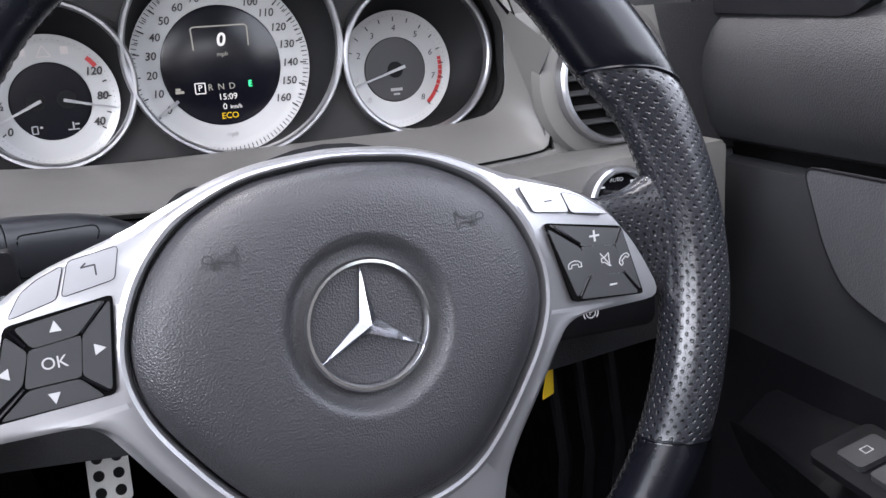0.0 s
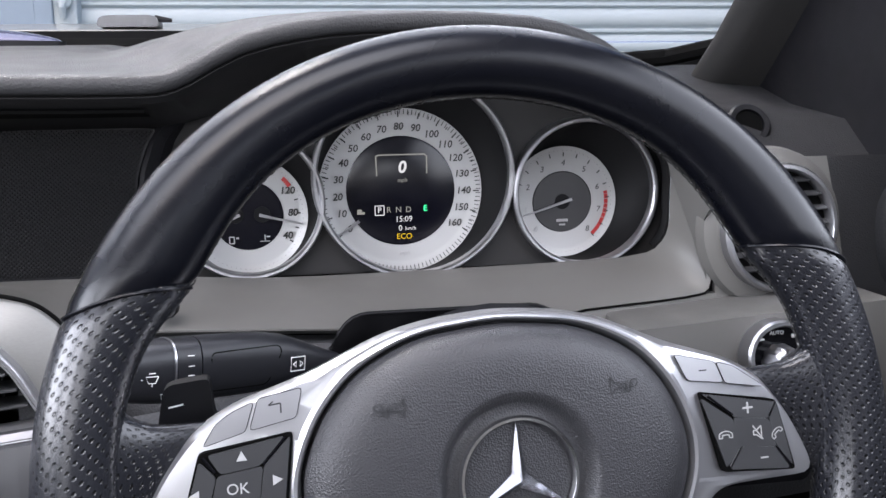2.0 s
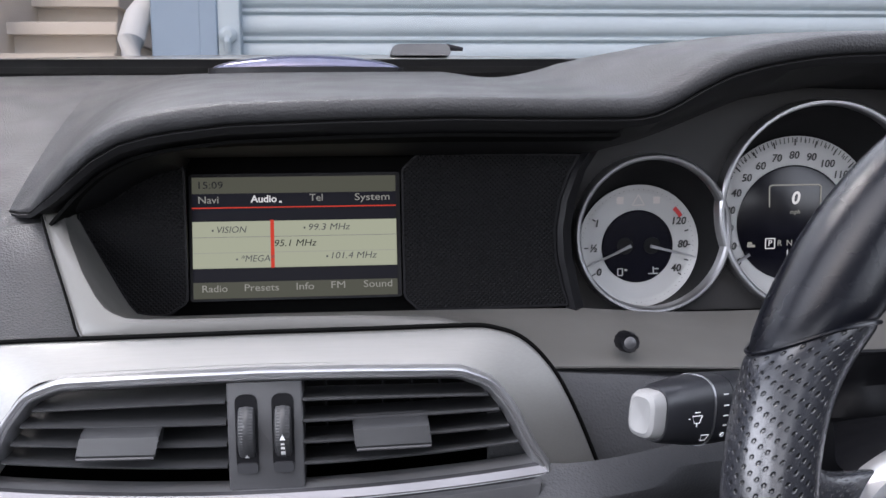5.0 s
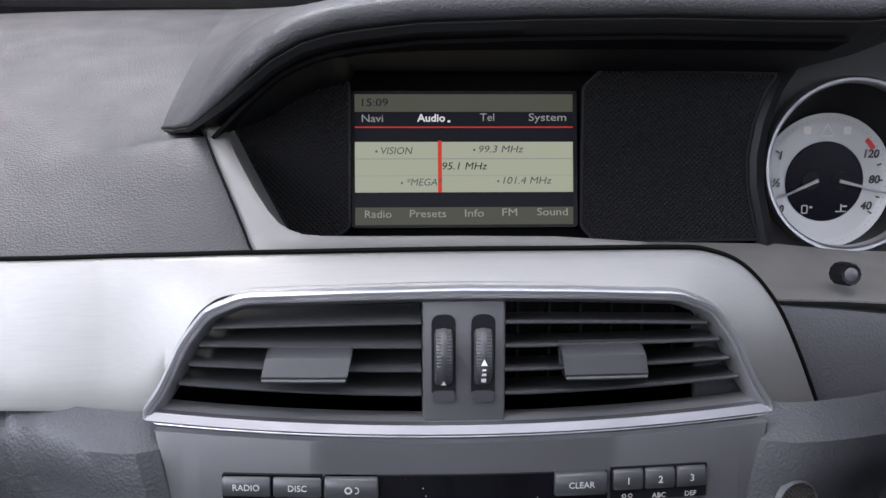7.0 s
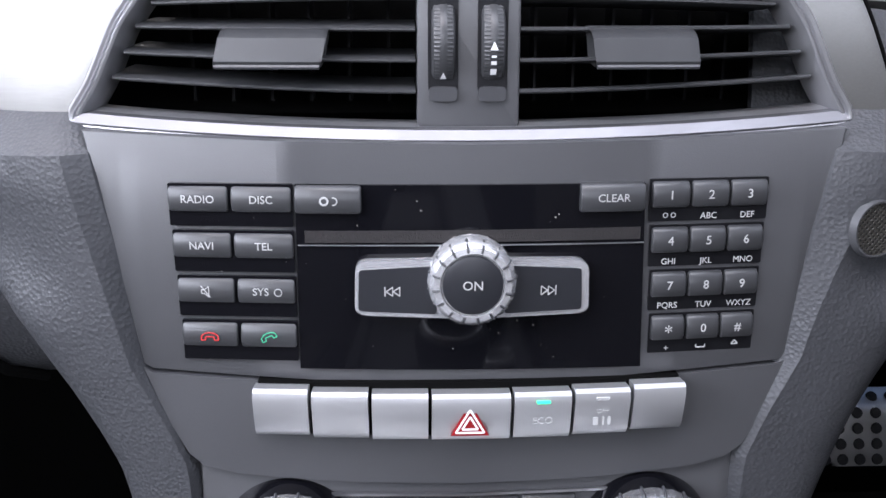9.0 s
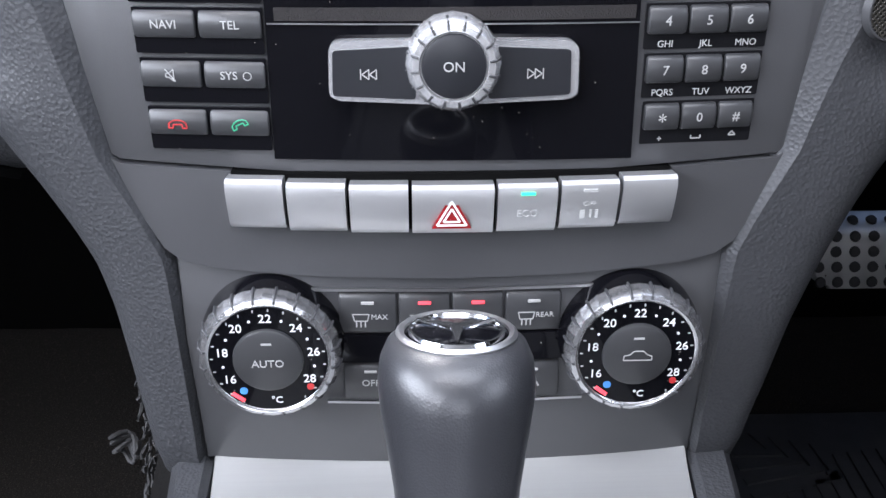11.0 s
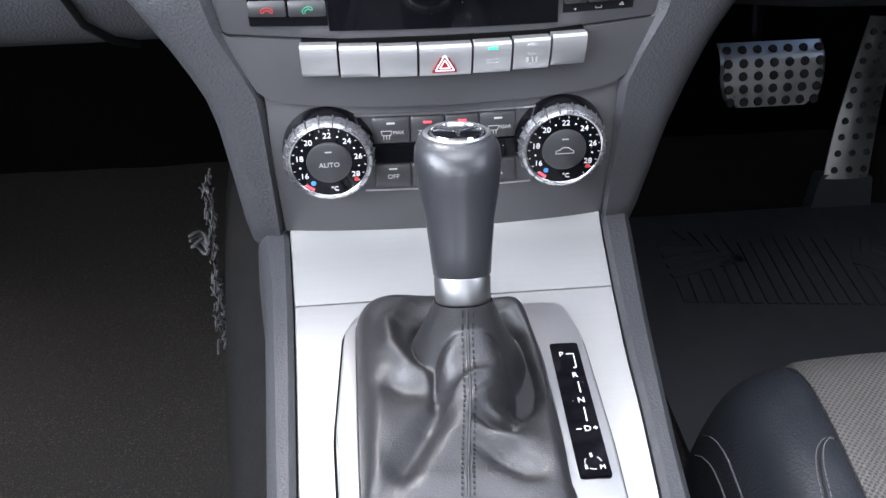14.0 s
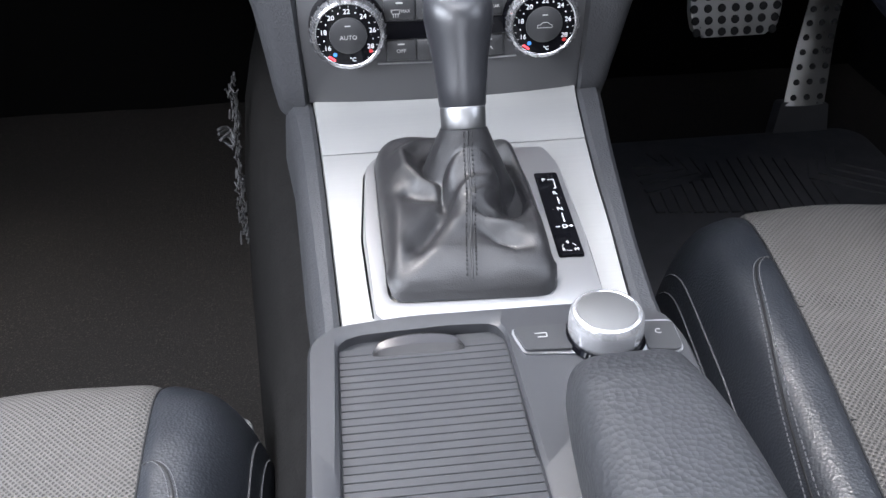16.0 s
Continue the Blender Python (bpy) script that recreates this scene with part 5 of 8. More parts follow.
for s in (-1, 1):
    cx, cz = (-0.0703, 0.6642) if s < 0 else (0.0722, 0.6642)
    m = Matrix.Translation((cx, 0.4245, cz)) @ pose(0, 0, 0, 90)
    d = part("temperature_dial", revolve([(0.0268, 0.0092), (0.0274, 0.0105), (0.0268, 0.0145), (0.0256, 0.0168), (0.0240, 0.0176), (0.0232, 0.0172), (0.0226, 0.0165), (0, 0.0165)], 200,
                                         lambda a, i: 1 + (0.012 * max(0.0, math.cos(20 * a)) ** 6 if i < 4 else 0)), DIALRING, clim, "ridged chrome temperature dial", m=m)
    part("skirt", revolve([(0.0, -0.004), (0.0284, -0.004), (0.0284, 0.003), (0.0266, 0.0094)], 96), GLOSS, d, "glossy black dial skirt", m=m)
    for i in range(20):
        a = radians(18 * i + 9)
        c_, s_ = math.cos(a), math.sin(a)
        part("notch", tube([(0.0279 * c_, 0.0279 * s_, 0.0100), (0.0270 * c_, 0.0270 * s_, 0.0148), (0.0246 * c_, 0.0246 * s_, 0.0178)], 0.00055, 5), TABLIP, d, m=m.copy())
    part("scale_ring", revolve([(0, 0.0168), (0.0228, 0.0168)], 64), GLOSS, d, "black scale ring", m=m)
    part("push_cap", revolve([(0, 0.0186), (0.0125, 0.0185), (0.0134, 0.0180), (0.0136, 0.0168)], 48), KEY, d, "grey push cap", m=m)
    for i, n in enumerate(("16", "18", "20", "22", "24", "26", "28")):
        a = radians(210 - 40 * i)
        part("number", words(n, 0.0036, 0.0178 * math.cos(a), 0.0178 * math.sin(a), 0.0170), WHITE, d, m=m.copy())
        if i < 6:
            a = radians(210 - 40 * i - 20)
            part("dot", poly(rrect(0.0178 * math.cos(a), 0.0178 * math.sin(a), 0.0010, 0.0010, 0.0004), 0.0168, 0.0171), WHITE, d, m=m.copy())
    for i in range(40):
        a = radians(-60 + 300 * i / 39)
        if i % 2:
            part("tick", bars([(0.0216 * math.cos(a), 0.0216 * math.sin(a), 0.0011, 0.0005)], 0.0170) if abs(math.cos(a)) > 0.7 else bars([(0.0216 * math.cos(a), 0.0216 * math.sin(a), 0.0005, 0.0011)], 0.0170), GREYPRINT, d, m=m.copy())
    part("blue_dot", poly(rrect(-0.0105, -0.0140, 0.0030, 0.0030, 0.0013), 0.0168, 0.0171), BLUE, d, m=m.copy())
    part("red_dot", poly(rrect(0.0155, -0.0125, 0.0028, 0.0028, 0.0012), 0.0168, 0.0171), RED, d, m=m.copy())
    part("red_mark", stroke([(-0.0150, -0.0150), (-0.0105, -0.0185)], 0.0016, 0.0170), REDLED, d, m=m.copy())
    part("degree_mark", words("°C", 0.0030, 0.0022, -0.0185, 0.0170), WHITE, d, m=m.copy())
    part("cap_lamp", bars([(0, 0.0078, 0.0040, 0.0008)], 0.0187), GREYPRINT, d, m=m.copy())
    if s < 0:
        part("legend", words("AUTO", 0.0032, 0, -0.0010, 0.0188), GREYPRINT, d, m=m.copy())
    else:
        part("legend", stroke([(-0.0055, -0.0018), (-0.0052, 0.0002), (-0.003, 0.0006), (-0.0015, 0.0022), (0.0022, 0.0022), (0.0038, 0.0006), (0.0056, 0.0), (0.0056, -0.0018), (-0.0055, -0.0018)], 0.0004, 0.0188), GREYPRINT, d, m=m.copy())

# ---- display ----
SCR = Matrix.Translation((0.0100, 0.5775, 0.9463)) @ pose(0, 0, 0, 81.6)
disp = thing("dash_display", (0.01, 0.575, 0.90), "lit dash display showing a radio station list", "display")
part("panel", poly(rrect(0, 0, 0.136, 0.082, 0.002), -0.006, -0.0006), DARK, disp, m=SCR.copy())


def lcd(rects, material, w=0.0, label="", name="area"):
    for r in rects:
        part(name, bars([r], w, 0.0002), material, disp, label, m=SCR.copy())


def lcd_words(s, u, v, wide, material, tall=0.0046, lean=0.0, bold=0.0, w=0.0016):
    """A caption of a given width and height of its capitals, centred at (u, v)."""
    bm = words(s, tall, 0, 0, w, lean=lean, bold=bold)
    xs = [p.co.x for p in bm.verts]
    k, mid = wide / (max(xs) - min(xs)), (max(xs) + min(xs)) / 2
    for p in bm.verts:
        p.co.x, p.co.y = u + (p.co.x - mid) * k, v + p.co.y
    return part("caption", bm, material, disp, m=SCR.copy())


lcd([(-0.0003, 0, 0.1310, 0.078)], LCD_BLACK, 0.0, "black screen ground")
lcd([(-0.0003, 0.0335, 0.1310, 0.0105)], LCD_OLIVE, 0.0004, "olive status bar")
lcd([(-0.0003, -0.0342, 0.1310, 0.0105)], LCD_OLIVE, 0.0004, "olive soft-key bar")
lcd([(-0.0003, 0.0052, 0.1310, 0.0100), (-0.0003, -0.0050, 0.1310, 0.0098), (-0.0003, -0.0151, 0.1310, 0.0098)], LCD_PALE, 0.0004, "pale green station rows")
lcd([(-0.0003, 0.0190, 0.1310, 0.0007)], LCD_RED, 0.0006, "red rule")
lcd([(-0.0151, -0.0047, 0.0024, 0.0310)], LCD_RED, 0.0014, "red tuning needle")
lcd([(-0.0003, 0.00015, 0.1310, 0.0003), (-0.0003, -0.01005, 0.1310, 0.0003)], LCD_GREY, 0.0005, "thin row lines")
lcd_words("15:09", -0.0536, 0.0334, 0.0154, LCD_BLACK)
for s, u, v, w in (("Navi", -0.0552, 0.0239, 0.0126), ("Tel", 0.0134, 0.0246, 0.0085), ("System", 0.0498, 0.0246, 0.0226)):
    lcd_words(s, u, v, w, LCD_GREY)
lcd_words("Audio", -0.0202, 0.0242, 0.0167, LCD_WHITE, bold=0.00012)
lcd([(-0.0095, 0.0224, 0.0016, 0.0012)], LCD_WHITE, 0.0012)
for s, u, v, w in (("VISION", -0.0407, 0.0046, 0.0188), ("99.3 MHz", 0.0218, 0.0055, 0.0268), ("101.4 MHz", 0.0374, -0.0133, 0.0295), ("*MEGA*", -0.0243, -0.0142, 0.0215)):
    lcd_words(s, u, v, w, DARKPRINT, 0.0043, 0.2)
    lcd([(u - w / 2 - 0.0028, v - 0.0002, 0.0012, 0.0012)], DARKPRINT, 0.0012)
lcd_words("95.1 MHz", -0.0001, -0.0046, 0.0270, LCD_BLACK, 0.0044, 0.2, 0.0)
for s, u, v, w in (("Radio", -0.0521, -0.0332, 0.0158), ("Presets", -0.0224, -0.0330, 0.0217), ("Info", 0.0054, -0.0328, 0.0113), ("FM", 0.0266, -0.0324, 0.0089), ("Sound", 0.0524, -0.0322, 0.0185)):
    lcd_words(s, u, v, w, LCD_GREY)
gr = thing("speaker_grille", (0.14, 0.57, 0.89), "black perforated grille beside the display", "grille", "display grilles")
rg = soft([(0.0795, 0.9060), (0.0890, 0.8965), (0.1890, 0.8975), (0.1850, 0.9080), (0.1800, 0.9300), (0.1790, 0.9480), (0.1820, 0.9680), (0.1885, 0.9860), (0.1955, 0.9970), (0.0900, 0.9990), (0.0790, 0.9890)], 0.002, 2)
part("mesh_sheet", poly(rg, -0.004, 0.0025, 0.001), GRILLE, gr, m=face(0.5725))
part("rim", rim_tube(rg, [(-0.0006, 0.0), (-0.0006, 0.003), (0.0008, 0.003), (0.0010, 0.0)], True), DARK, gr, m=face(0.5725))
gl = thing("speaker_grille", (-0.09, 0.57, 0.89), "black perforated grille wedge beside the display", "grille", "display grilles")
lg = soft([(-0.0580, 0.9920), (-0.0700, 0.9990), (-0.0950, 0.9850), (-0.1240, 0.9640), (-0.1235, 0.9590), (-0.1160, 0.9440), (-0.1048, 0.9235), (-0.0930, 0.9010), (-0.0880, 0.8985), (-0.0720, 0.8975), (-0.0590, 0.9060)], 0.003, 2)
part("mesh_sheet", poly(lg, -0.004, 0.0025, 0.001), GRILLE, gl, m=face(0.5715))
part("rim", rim_tube(lg, [(-0.0006, 0.0), (-0.0006, 0.003), (0.0008, 0.003), (0.0010, 0.0)], True), DARK, gl, m=face(0.5715))
arc = part("cluster_flank", solid(loft([[(x + dx, y, z) for dx, y in ((0.0, 0.5735), (0.004, 0.570), (0.009, 0.5745), (0.0125, 0.600))]
                                      for x, z in ((0.190, 0.892), (0.186, 0.908), (0.181, 0.930), (0.180, 0.948), (0.183, 0.968), (0.190, 0.988), (0.199, 1.002), (0.215, 1.015))], caps=False), 0.002), DARK, dash)

# ---- instrument cluster ----
clu = thing("instrument_cluster", (0.37, 0.60, 0.88), "three round chrome-ringed instruments with silver dials", "instrument cluster")
G = [((0.2535, 0.9410, 0.0535), (0.2520, 0.9290, 0.0445)), ((0.3760, 0.9570, 0.0740), (0.3690, 0.9440, 0.0630)), ((0.5090, 0.9410, 0.0560), (0.4990, 0.9310, 0.0440))]
bm = bmesh.new()
loop = [(0.192, 0.886), (0.58, 0.886), (0.582, 1.0), (0.56, 1.03), (0.50, 1.05), (0.40, 1.062), (0.30, 1.055), (0.235, 1.035), (0.192, 1.02)]
es = []
vs = [bm.verts.new((u, v, 0)) for u, v in loop]
es += [bm.edges.new((vs[i], vs[(i + 1) % len(vs)])) for i in range(len(vs))]
for (x, z, r), _ in G:
    vs = [bm.verts.new((x + r * math.cos(a), z + r * math.sin(a), 0)) for a in np.linspace(0, 2 * math.pi, 56, endpoint=False)]
    vs = [v for v in vs]
    es += [bm.edges.new((vs[i], vs[(i + 1) % len(vs)])) for i in range(len(vs))]
bmesh.ops.triangle_fill(bm, use_beauty=True, edges=es)
for f in [f for f in bm.faces if any((f.calc_center_median().x - x) ** 2 + (f.calc_center_median().y - z) ** 2 < (r * 0.985) ** 2 for (x, z, r), _ in G)]:
    bm.faces.remove(f)
part("fascia", bm, CLUSTER, clu, "dark fascia between the dials", m=face(0.600))
DI = []
for i, ((x, z, r), (dx, dz, dr)) in enumerate(G):
    rows = []
    for a in np.linspace(0, 2 * math.pi, 72, endpoint=False):
        c, s = math.cos(a), math.sin(a)
        rows.append([(x + r * c, 0.592, z + r * s), (x + r * 0.985 * c, 0.600, z + r * 0.985 * s), ((x + dx) / 2 + (r * 0.55 + dr * 0.45) * c, 0.612, (z + dz) / 2 + (r * 0.55 + dr * 0.45) * s),
                     (dx + dr * 1.01 * c, 0.6225, dz + dr * 1.01 * s)])
    part("dial_well", loft(rows, along=True, caps=False), HOODLOW, clu, "conical well, darkened for its shade")
    bm = revolve([(r - 0.0022, -0.006), (r - 0.0020, 0.001), (r - 0.0008, 0.0026), (r + 0.0010, 0.0028), (r + 0.0022, 0.0014), (r + 0.0026, -0.008)], 96)
    part("bezel_ring", bm, ALU_W, clu, "satin chrome bezel ring", m=Matrix.Translation((x, 0.5915, z)) @ pose(0, 0, 0, 90))
    dm = Matrix.Translation((dx, 0.6225, dz)) @ pose(0, 0, 0, 90)
    d = part("dial", revolve([(0, 0), (dr * 0.86, 0.0), (dr * 0.90, 0.0006), (dr * 1.01, 0.0022)], 72), DIAL, clu, "silver dial face", m=dm.copy())
    DI.append((d, dm, dr))


def ticks(d, m, r0, r1, angles, material, wide=0.0007):
    bm = bmesh.new()
    for a in angles:
        c, s = math.cos(radians(a)), math.sin(radians(a))
        add(bm, stroke([(r0 * c, r0 * s), (r1 * c, r1 * s)], wide, 0.0009 + (0.0012 if r0 > 0.9 * 0.063 else 0)))
    return part("scale_print", bm, material, d, m=m.copy())


def needle(d, m, base, tip, w=0.004):
    b, t = Vector(base), Vector(tip)
    n = Vector((-(t - b).y, (t - b).x)).normalized()
    pts = [tuple(b + n * 0.0011), tuple(b - n * 0.0011), tuple(t - n * 0.0005), tuple(t + n * 0.0005)]
    part("needle", poly(pts, w, w + 0.0012), ALU_W, d, "slim silver needle", m=m.copy())


def disc(d, m, r, w, material, label, name="centre_disc", u=0, v=0):
    return part(name, revolve([(0, w + 0.0006), (r * 0.97, w + 0.0006), (r, w)], 56), material, d, label, m=m @ Matrix.Translation((u, v, 0)))


# fuel and coolant
d, m, dr = DI[0]
disc(d, m, 0.0265, 0.0004, DISPLAYGLASS, "black centre")
for s, u, v in (("1", -0.0305, 0.0170), ("½", -0.0325, -0.0010), ("0", -0.0285, -0.0185), ("120", 0.0300, 0.0180), ("80", 0.0335, 0.0010), ("40", 0.0290, -0.0165)):
    part("number", words(s, 0.0054, u, v, 0.0008, lean=0.15, bold=0.00016), DARKPRINT, d, m=m.copy())
ticks(d, m, 0.0365, 0.0395, (149, 181, 212), DARKPRINT, 0.0009)
ticks(d, m, 0.0365, 0.0395, (-33, -16, 1, 17), DARKPRINT, 0.0009)
ticks(d, m, 0.0412, 0.0440, range(0, 360, 5), DIALGREY, 0.0005)
def red_arc(d, m, r0, r1, a0, a1, w):
    bm = loft([[(r * math.cos(radians(a)), r * math.sin(radians(a)), w + h) for r, h in ((r0, 0), (r0, 0.0002), (r1, 0.0002), (r1, 0))] for a in np.linspace(a0, a1, 14)], around=True)
    part("red_zone", bm, RED, d, "printed red warning zone", m=m.copy())


red_arc(d, m, 0.0368, 0.0400, 34, 46, 0.0008)
for u in (-0.0095, 0.0105):
    disc(d, m, 0.0062, 0.0012, DARK, "black needle hub", "needle_hub", u, 0.0005)
needle(d, m, (-0.0060, 0.0010), (-0.0385, -0.0140))
needle(d, m, (0.0085, 0.0005), (0.0415, -0.0078))
part("warning_symbols", add(stroke([(-0.0045, 0.0300), (0.0045, 0.0300), (0, 0.0375), (-0.0045, 0.0300)], 0.0008, 0.0008), bars([(-0.0135, 0.0335, 0.005, 0.0050), (0.0135, 0.0335, 0.005, 0.0050)], 0.0008)), mat("faint_print", (0.42, 0.38, 0.36), 0.5, tint=0), d, m=m.copy())
part("fuel_symbol", add(stroke([(-0.0145, -0.0210), (-0.0145, -0.0160), (-0.0110, -0.0160), (-0.0110, -0.0210), (-0.0145, -0.0210)], 0.0008, 0.0012), bars([(-0.0085, -0.0170, 0.0020, 0.0014)], 0.0012)), GREYPRINT, d, m=m.copy())
part("coolant_symbol", bars([(0.0120, -0.0200, 0.0075, 0.0008), (0.0120, -0.0175, 0.0010, 0.0050), (0.0145, -0.0165, 0.0030, 0.0010)], 0.0012), GREYPRINT, d, m=m.copy())

# speedometer
d, m, dr = DI[1]
disc(d, m, 0.0425, 0.0004, DISPLAYGLASS, "black round display")
for i in range(17):
    a = radians(215 - 15.47 * i)
    part("number", words(str(10 * i), 0.0055, 0.0493 * math.cos(a), 0.0495 * math.sin(a), 0.0008, lean=0.15, bold=0.0001), DARKPRINT, d, m=m.copy())
ticks(d, m, 0.0568, 0.0615, [215 - 15.47 * i for i in range(17)], DARKPRINT, 0.0010)
ticks(d, m, 0.0585, 0.0612, [215 - 15.47 * (i + 0.5) for i in range(16)], DARKPRINT, 0.0006)
ticks(d, m, 0.0590, 0.0628, range(-150, 215, 3), DIALGREY, 0.0006)
needle(d, m, (0.0400 * math.cos(radians(214)), 0.0400 * math.sin(radians(214))), (0.0605 * math.cos(radians(214)), 0.0605 * math.sin(radians(214))), 0.0025)
part("speed_frame", stroke([(-0.0185, 0.0120), (-0.0190, 0.0270), (-0.0170, 0.0280), (0.0185, 0.0280), (0.0205, 0.0268), (0.0205, 0.0130)], 0.0009, 0.0012), LCD_GREY, d, m=m.copy())
part("speed_readout", words("0", 0.0092, 0.0010, 0.0180, 0.0013, lean=0.15, bold=0.0003), LCD_WHITE, d, m=m.copy())
part("caption", words("mph", 0.0032, 0.0012, 0.0082, 0.0013, lean=0.15), LCD_GREY, d, m=m.copy())
part("gear_box", stroke([(-0.0205, -0.0185), (-0.0205, -0.0112), (-0.0135, -0.0112), (-0.0135, -0.0185), (-0.0205, -0.0185)], 0.0007, 0.0012), LCD_WHITE, d, m=m.copy())
for s, u in (("P", -0.0170), ("R", -0.0098), ("N", -0.0022), ("D", 0.0056)):
    part("gear_letter", words(s, 0.0045, u, -0.0148, 0.0013), LCD_WHITE if s == "P" else LCD_GREY, d, m=m.copy())
part("mode_letter", words("E", 0.0045, 0.0188, -0.0142, 0.0013), GREENLED, d, m=m.copy())
part("caption", bars([(-0.0315, -0.0165, 0.0060, 0.0018), (-0.0325, -0.0145, 0.0036, 0.0018)], 0.0012), LCD_GREY, d, m=m.copy())
part("clock", words("15:09", 0.0044, 0.0018, -0.0222, 0.0013), LCD_WHITE, d, m=m.copy())
part("caption", words("0", 0.0044, -0.0010, -0.0292, 0.0013), LCD_WHITE, d, m=m.copy())
part("caption", words("km/h", 0.0030, 0.0070, -0.0296, 0.0013), LCD_WHITE, d, m=m.copy())
part("caption", words("ECO", 0.0044, 0.0020, -0.0358, 0.0013), LCD_AMBER, d, m=m.copy())
part("caption", words("mph", 0.0034, 0.0020, -0.0490, 0.0008, lean=0.15), GREYPRINT, d, m=m.copy())

# rev counter
d, m, dr = DI[2]
disc(d, m, 0.0245, 0.0004, DIALGREY, "dark grey centre")
for i in range(9):
    a = radians(225 - 34 * i)
    part("number", words(str(i), 0.0046, 0.0310 * math.cos(a), 0.0310 * math.sin(a), 0.0008, lean=0.15), GREYPRINT if i < 2 else DIALGREY, d, m=m.copy())
ticks(d, m, 0.0362, 0.0395, [225 - 17 * i for i in range(17)], DARKPRINT, 0.0008)
ticks(d, m, 0.0408, 0.0436, range(0, 360, 5), DIALGREY, 0.0005)
red_arc(d, m, 0.0352, 0.0382, -47, 12, 0.0008)
ticks(d, m, 0.0350, 0.0384, [8 - 6.0 * i for i in range(6)], DIAL, 0.0004)
disc(d, m, 0.0062, 0.0012, DARK, "black needle hub", "needle_hub")
needle(d, m, (0.0070, 0.0022), (-0.0335, -0.0105))
part("caption", bars([(0, -0.0150, 0.0095, 0.0022), (0, -0.0185, 0.0050, 0.0014)], 0.0012), GREYPRINT, d, m=m.copy())

# ---- steering wheel ----
WC = Vector((0.3711, 0.2943, 0.8563))
WM = Matrix.Translation(WC) @ pose(0, 0, 0, 0, 0, 4.8) @ pose(0, 0, 0, 78.1)
wheel = thing("steering_wheel", tuple(WC), "black leather multifunction steering wheel with perforated grips and silver spokes", "steering wheel")


def rim_point(a, f):
    """Place on the rim at the wheel angle a and the section angle f (radians)."""
    deg = math.degrees(a)
    side = math.exp(-((abs(((deg + 90) % 180) - 90) - 8) / 26.0) ** 2)
    low = min(abs(deg - 34), abs(deg - 146))
    thumb = math.exp(-(low / (9.0 if (deg < 34 or deg > 146) else 16.0)) ** 2)
    rr = 0.0160 + 0.0006 * side + 0.0026 * thumb
    cen = 0.1790 - 0.0004 * side - 0.0026 * thumb
    # flat underside towards the dash, egg-shaped section
    u = cen + rr * math.cos(f) * (1.0 if math.cos(f) > 0 else 1.0 + 0.12 * thumb)
    w = rr * 1.06 * math.sin(f)
    return WM @ Vector((u * math.cos(a), u * math.sin(a), w))


def rim_piece(a0, a1, k0, k1, n, name, material, label):
    """A length of rim between two slanted seams; k tilts the seam from the outer to the inner side."""
    rows = []
    nf = 36
    for i in range(n + 1):
        t = i / n
        r = []
        for j in range(nf):
            f = 2 * math.pi * j / nf
            e = (1 - math.cos(f)) / 2
            lo, hi = a0 + k0 * e, a1 + k1 * e
            p = rim_point(radians(lo + (hi - lo) * t), f)
            if i in (0, n):
                c = rim_point(radians(lo + (hi - lo) * t), f)
                mid = WM @ Vector((0.178 * math.cos(radians(lo + (hi - lo) * t)), 0.178 * math.sin(radians(lo + (hi - lo) * t)), 0))
                p = mid + (c - mid) * 0.955
            r.append(p)
        rows.append(r)
    ln = radians(a1 - a0) * 0.179
    return part(name, loft(rows, around=True, uv=lambda i, j: (ln * i / n, 0.104 * j / nf)), material, wheel, label)


rim_piece(23, 157, 11, -11, 64, "rim_top", LEATHER, "smooth black leather upper rim")
rim_piece(-29, 23, -5, 11, 40, "right_grip", PERF, "perforated black leather grip")
rim_piece(157, 209, -11, 5, 40, "left_grip", PERF, "perforated black leather grip")
rim_piece(209, 331, 5, -5, 40, "rim_bottom", LEATHER, "smooth black leather lower rim")
for a0, k0 in ((23, 11), (157, -11), (209, 5), (331, -5)):
    part("seam_ridge", tube([rim_point(radians(a0 + (k0 + 0.5) * (1 - math.cos(f)) / 2), f) for f in np.linspace(0, 2 * math.pi, 40, endpoint=False)], 0.0008, 6, True), LEATHER, wheel, "raised leather seam")
bm = bmesh.new()
for i in range(210):
    a = radians(i * 360 / 210)
    for k in (0, 1):
        f0, f1 = (radians(196), radians(214)) if k == 0 else (radians(214), radians(196))
        p, q = rim_point(a, f0), rim_point(a + radians(1.5), f1)
        c0 = WM @ Vector((0.178 * math.cos(a), 0.178 * math.sin(a), 0))
        p, q = p + (p - c0) * 0.03, q + (q - c0) * 0.03
        add(bm, tube([p, (p + q) / 2 + (p - c0) * 0.02, q], 0.00035, 4))
part("seam_stitching", bm, STITCH, wheel, "black cross-stitched seam round the inside of the rim")


def polar(pts, ang, c=(0, 0)):
    """Distance from c to the closed outline pts along the angle ang."""
    d = Vector((math.cos(ang), math.sin(ang)))
    best = 0.0
    for i in range(len(pts)):
        p = Vector(pts[i]) - Vector(c)
        q = Vector(pts[(i + 1) % len(pts)]) - Vector(c)
        e = q - p
        den = d.x * e.y - d.y * e.x
        if abs(den) < 1e-12:
            continue
        t = (p.x * e.y - p.y * e.x) / den
        s = (p.x * d.y - p.y * d.x) / den
        if t > 0 and -1e-6 <= s <= 1 + 1e-6:
            best = max(best, t)
    return best


def mm(pts):
    return [(x / 1000, y / 1000) for x, y in pts]


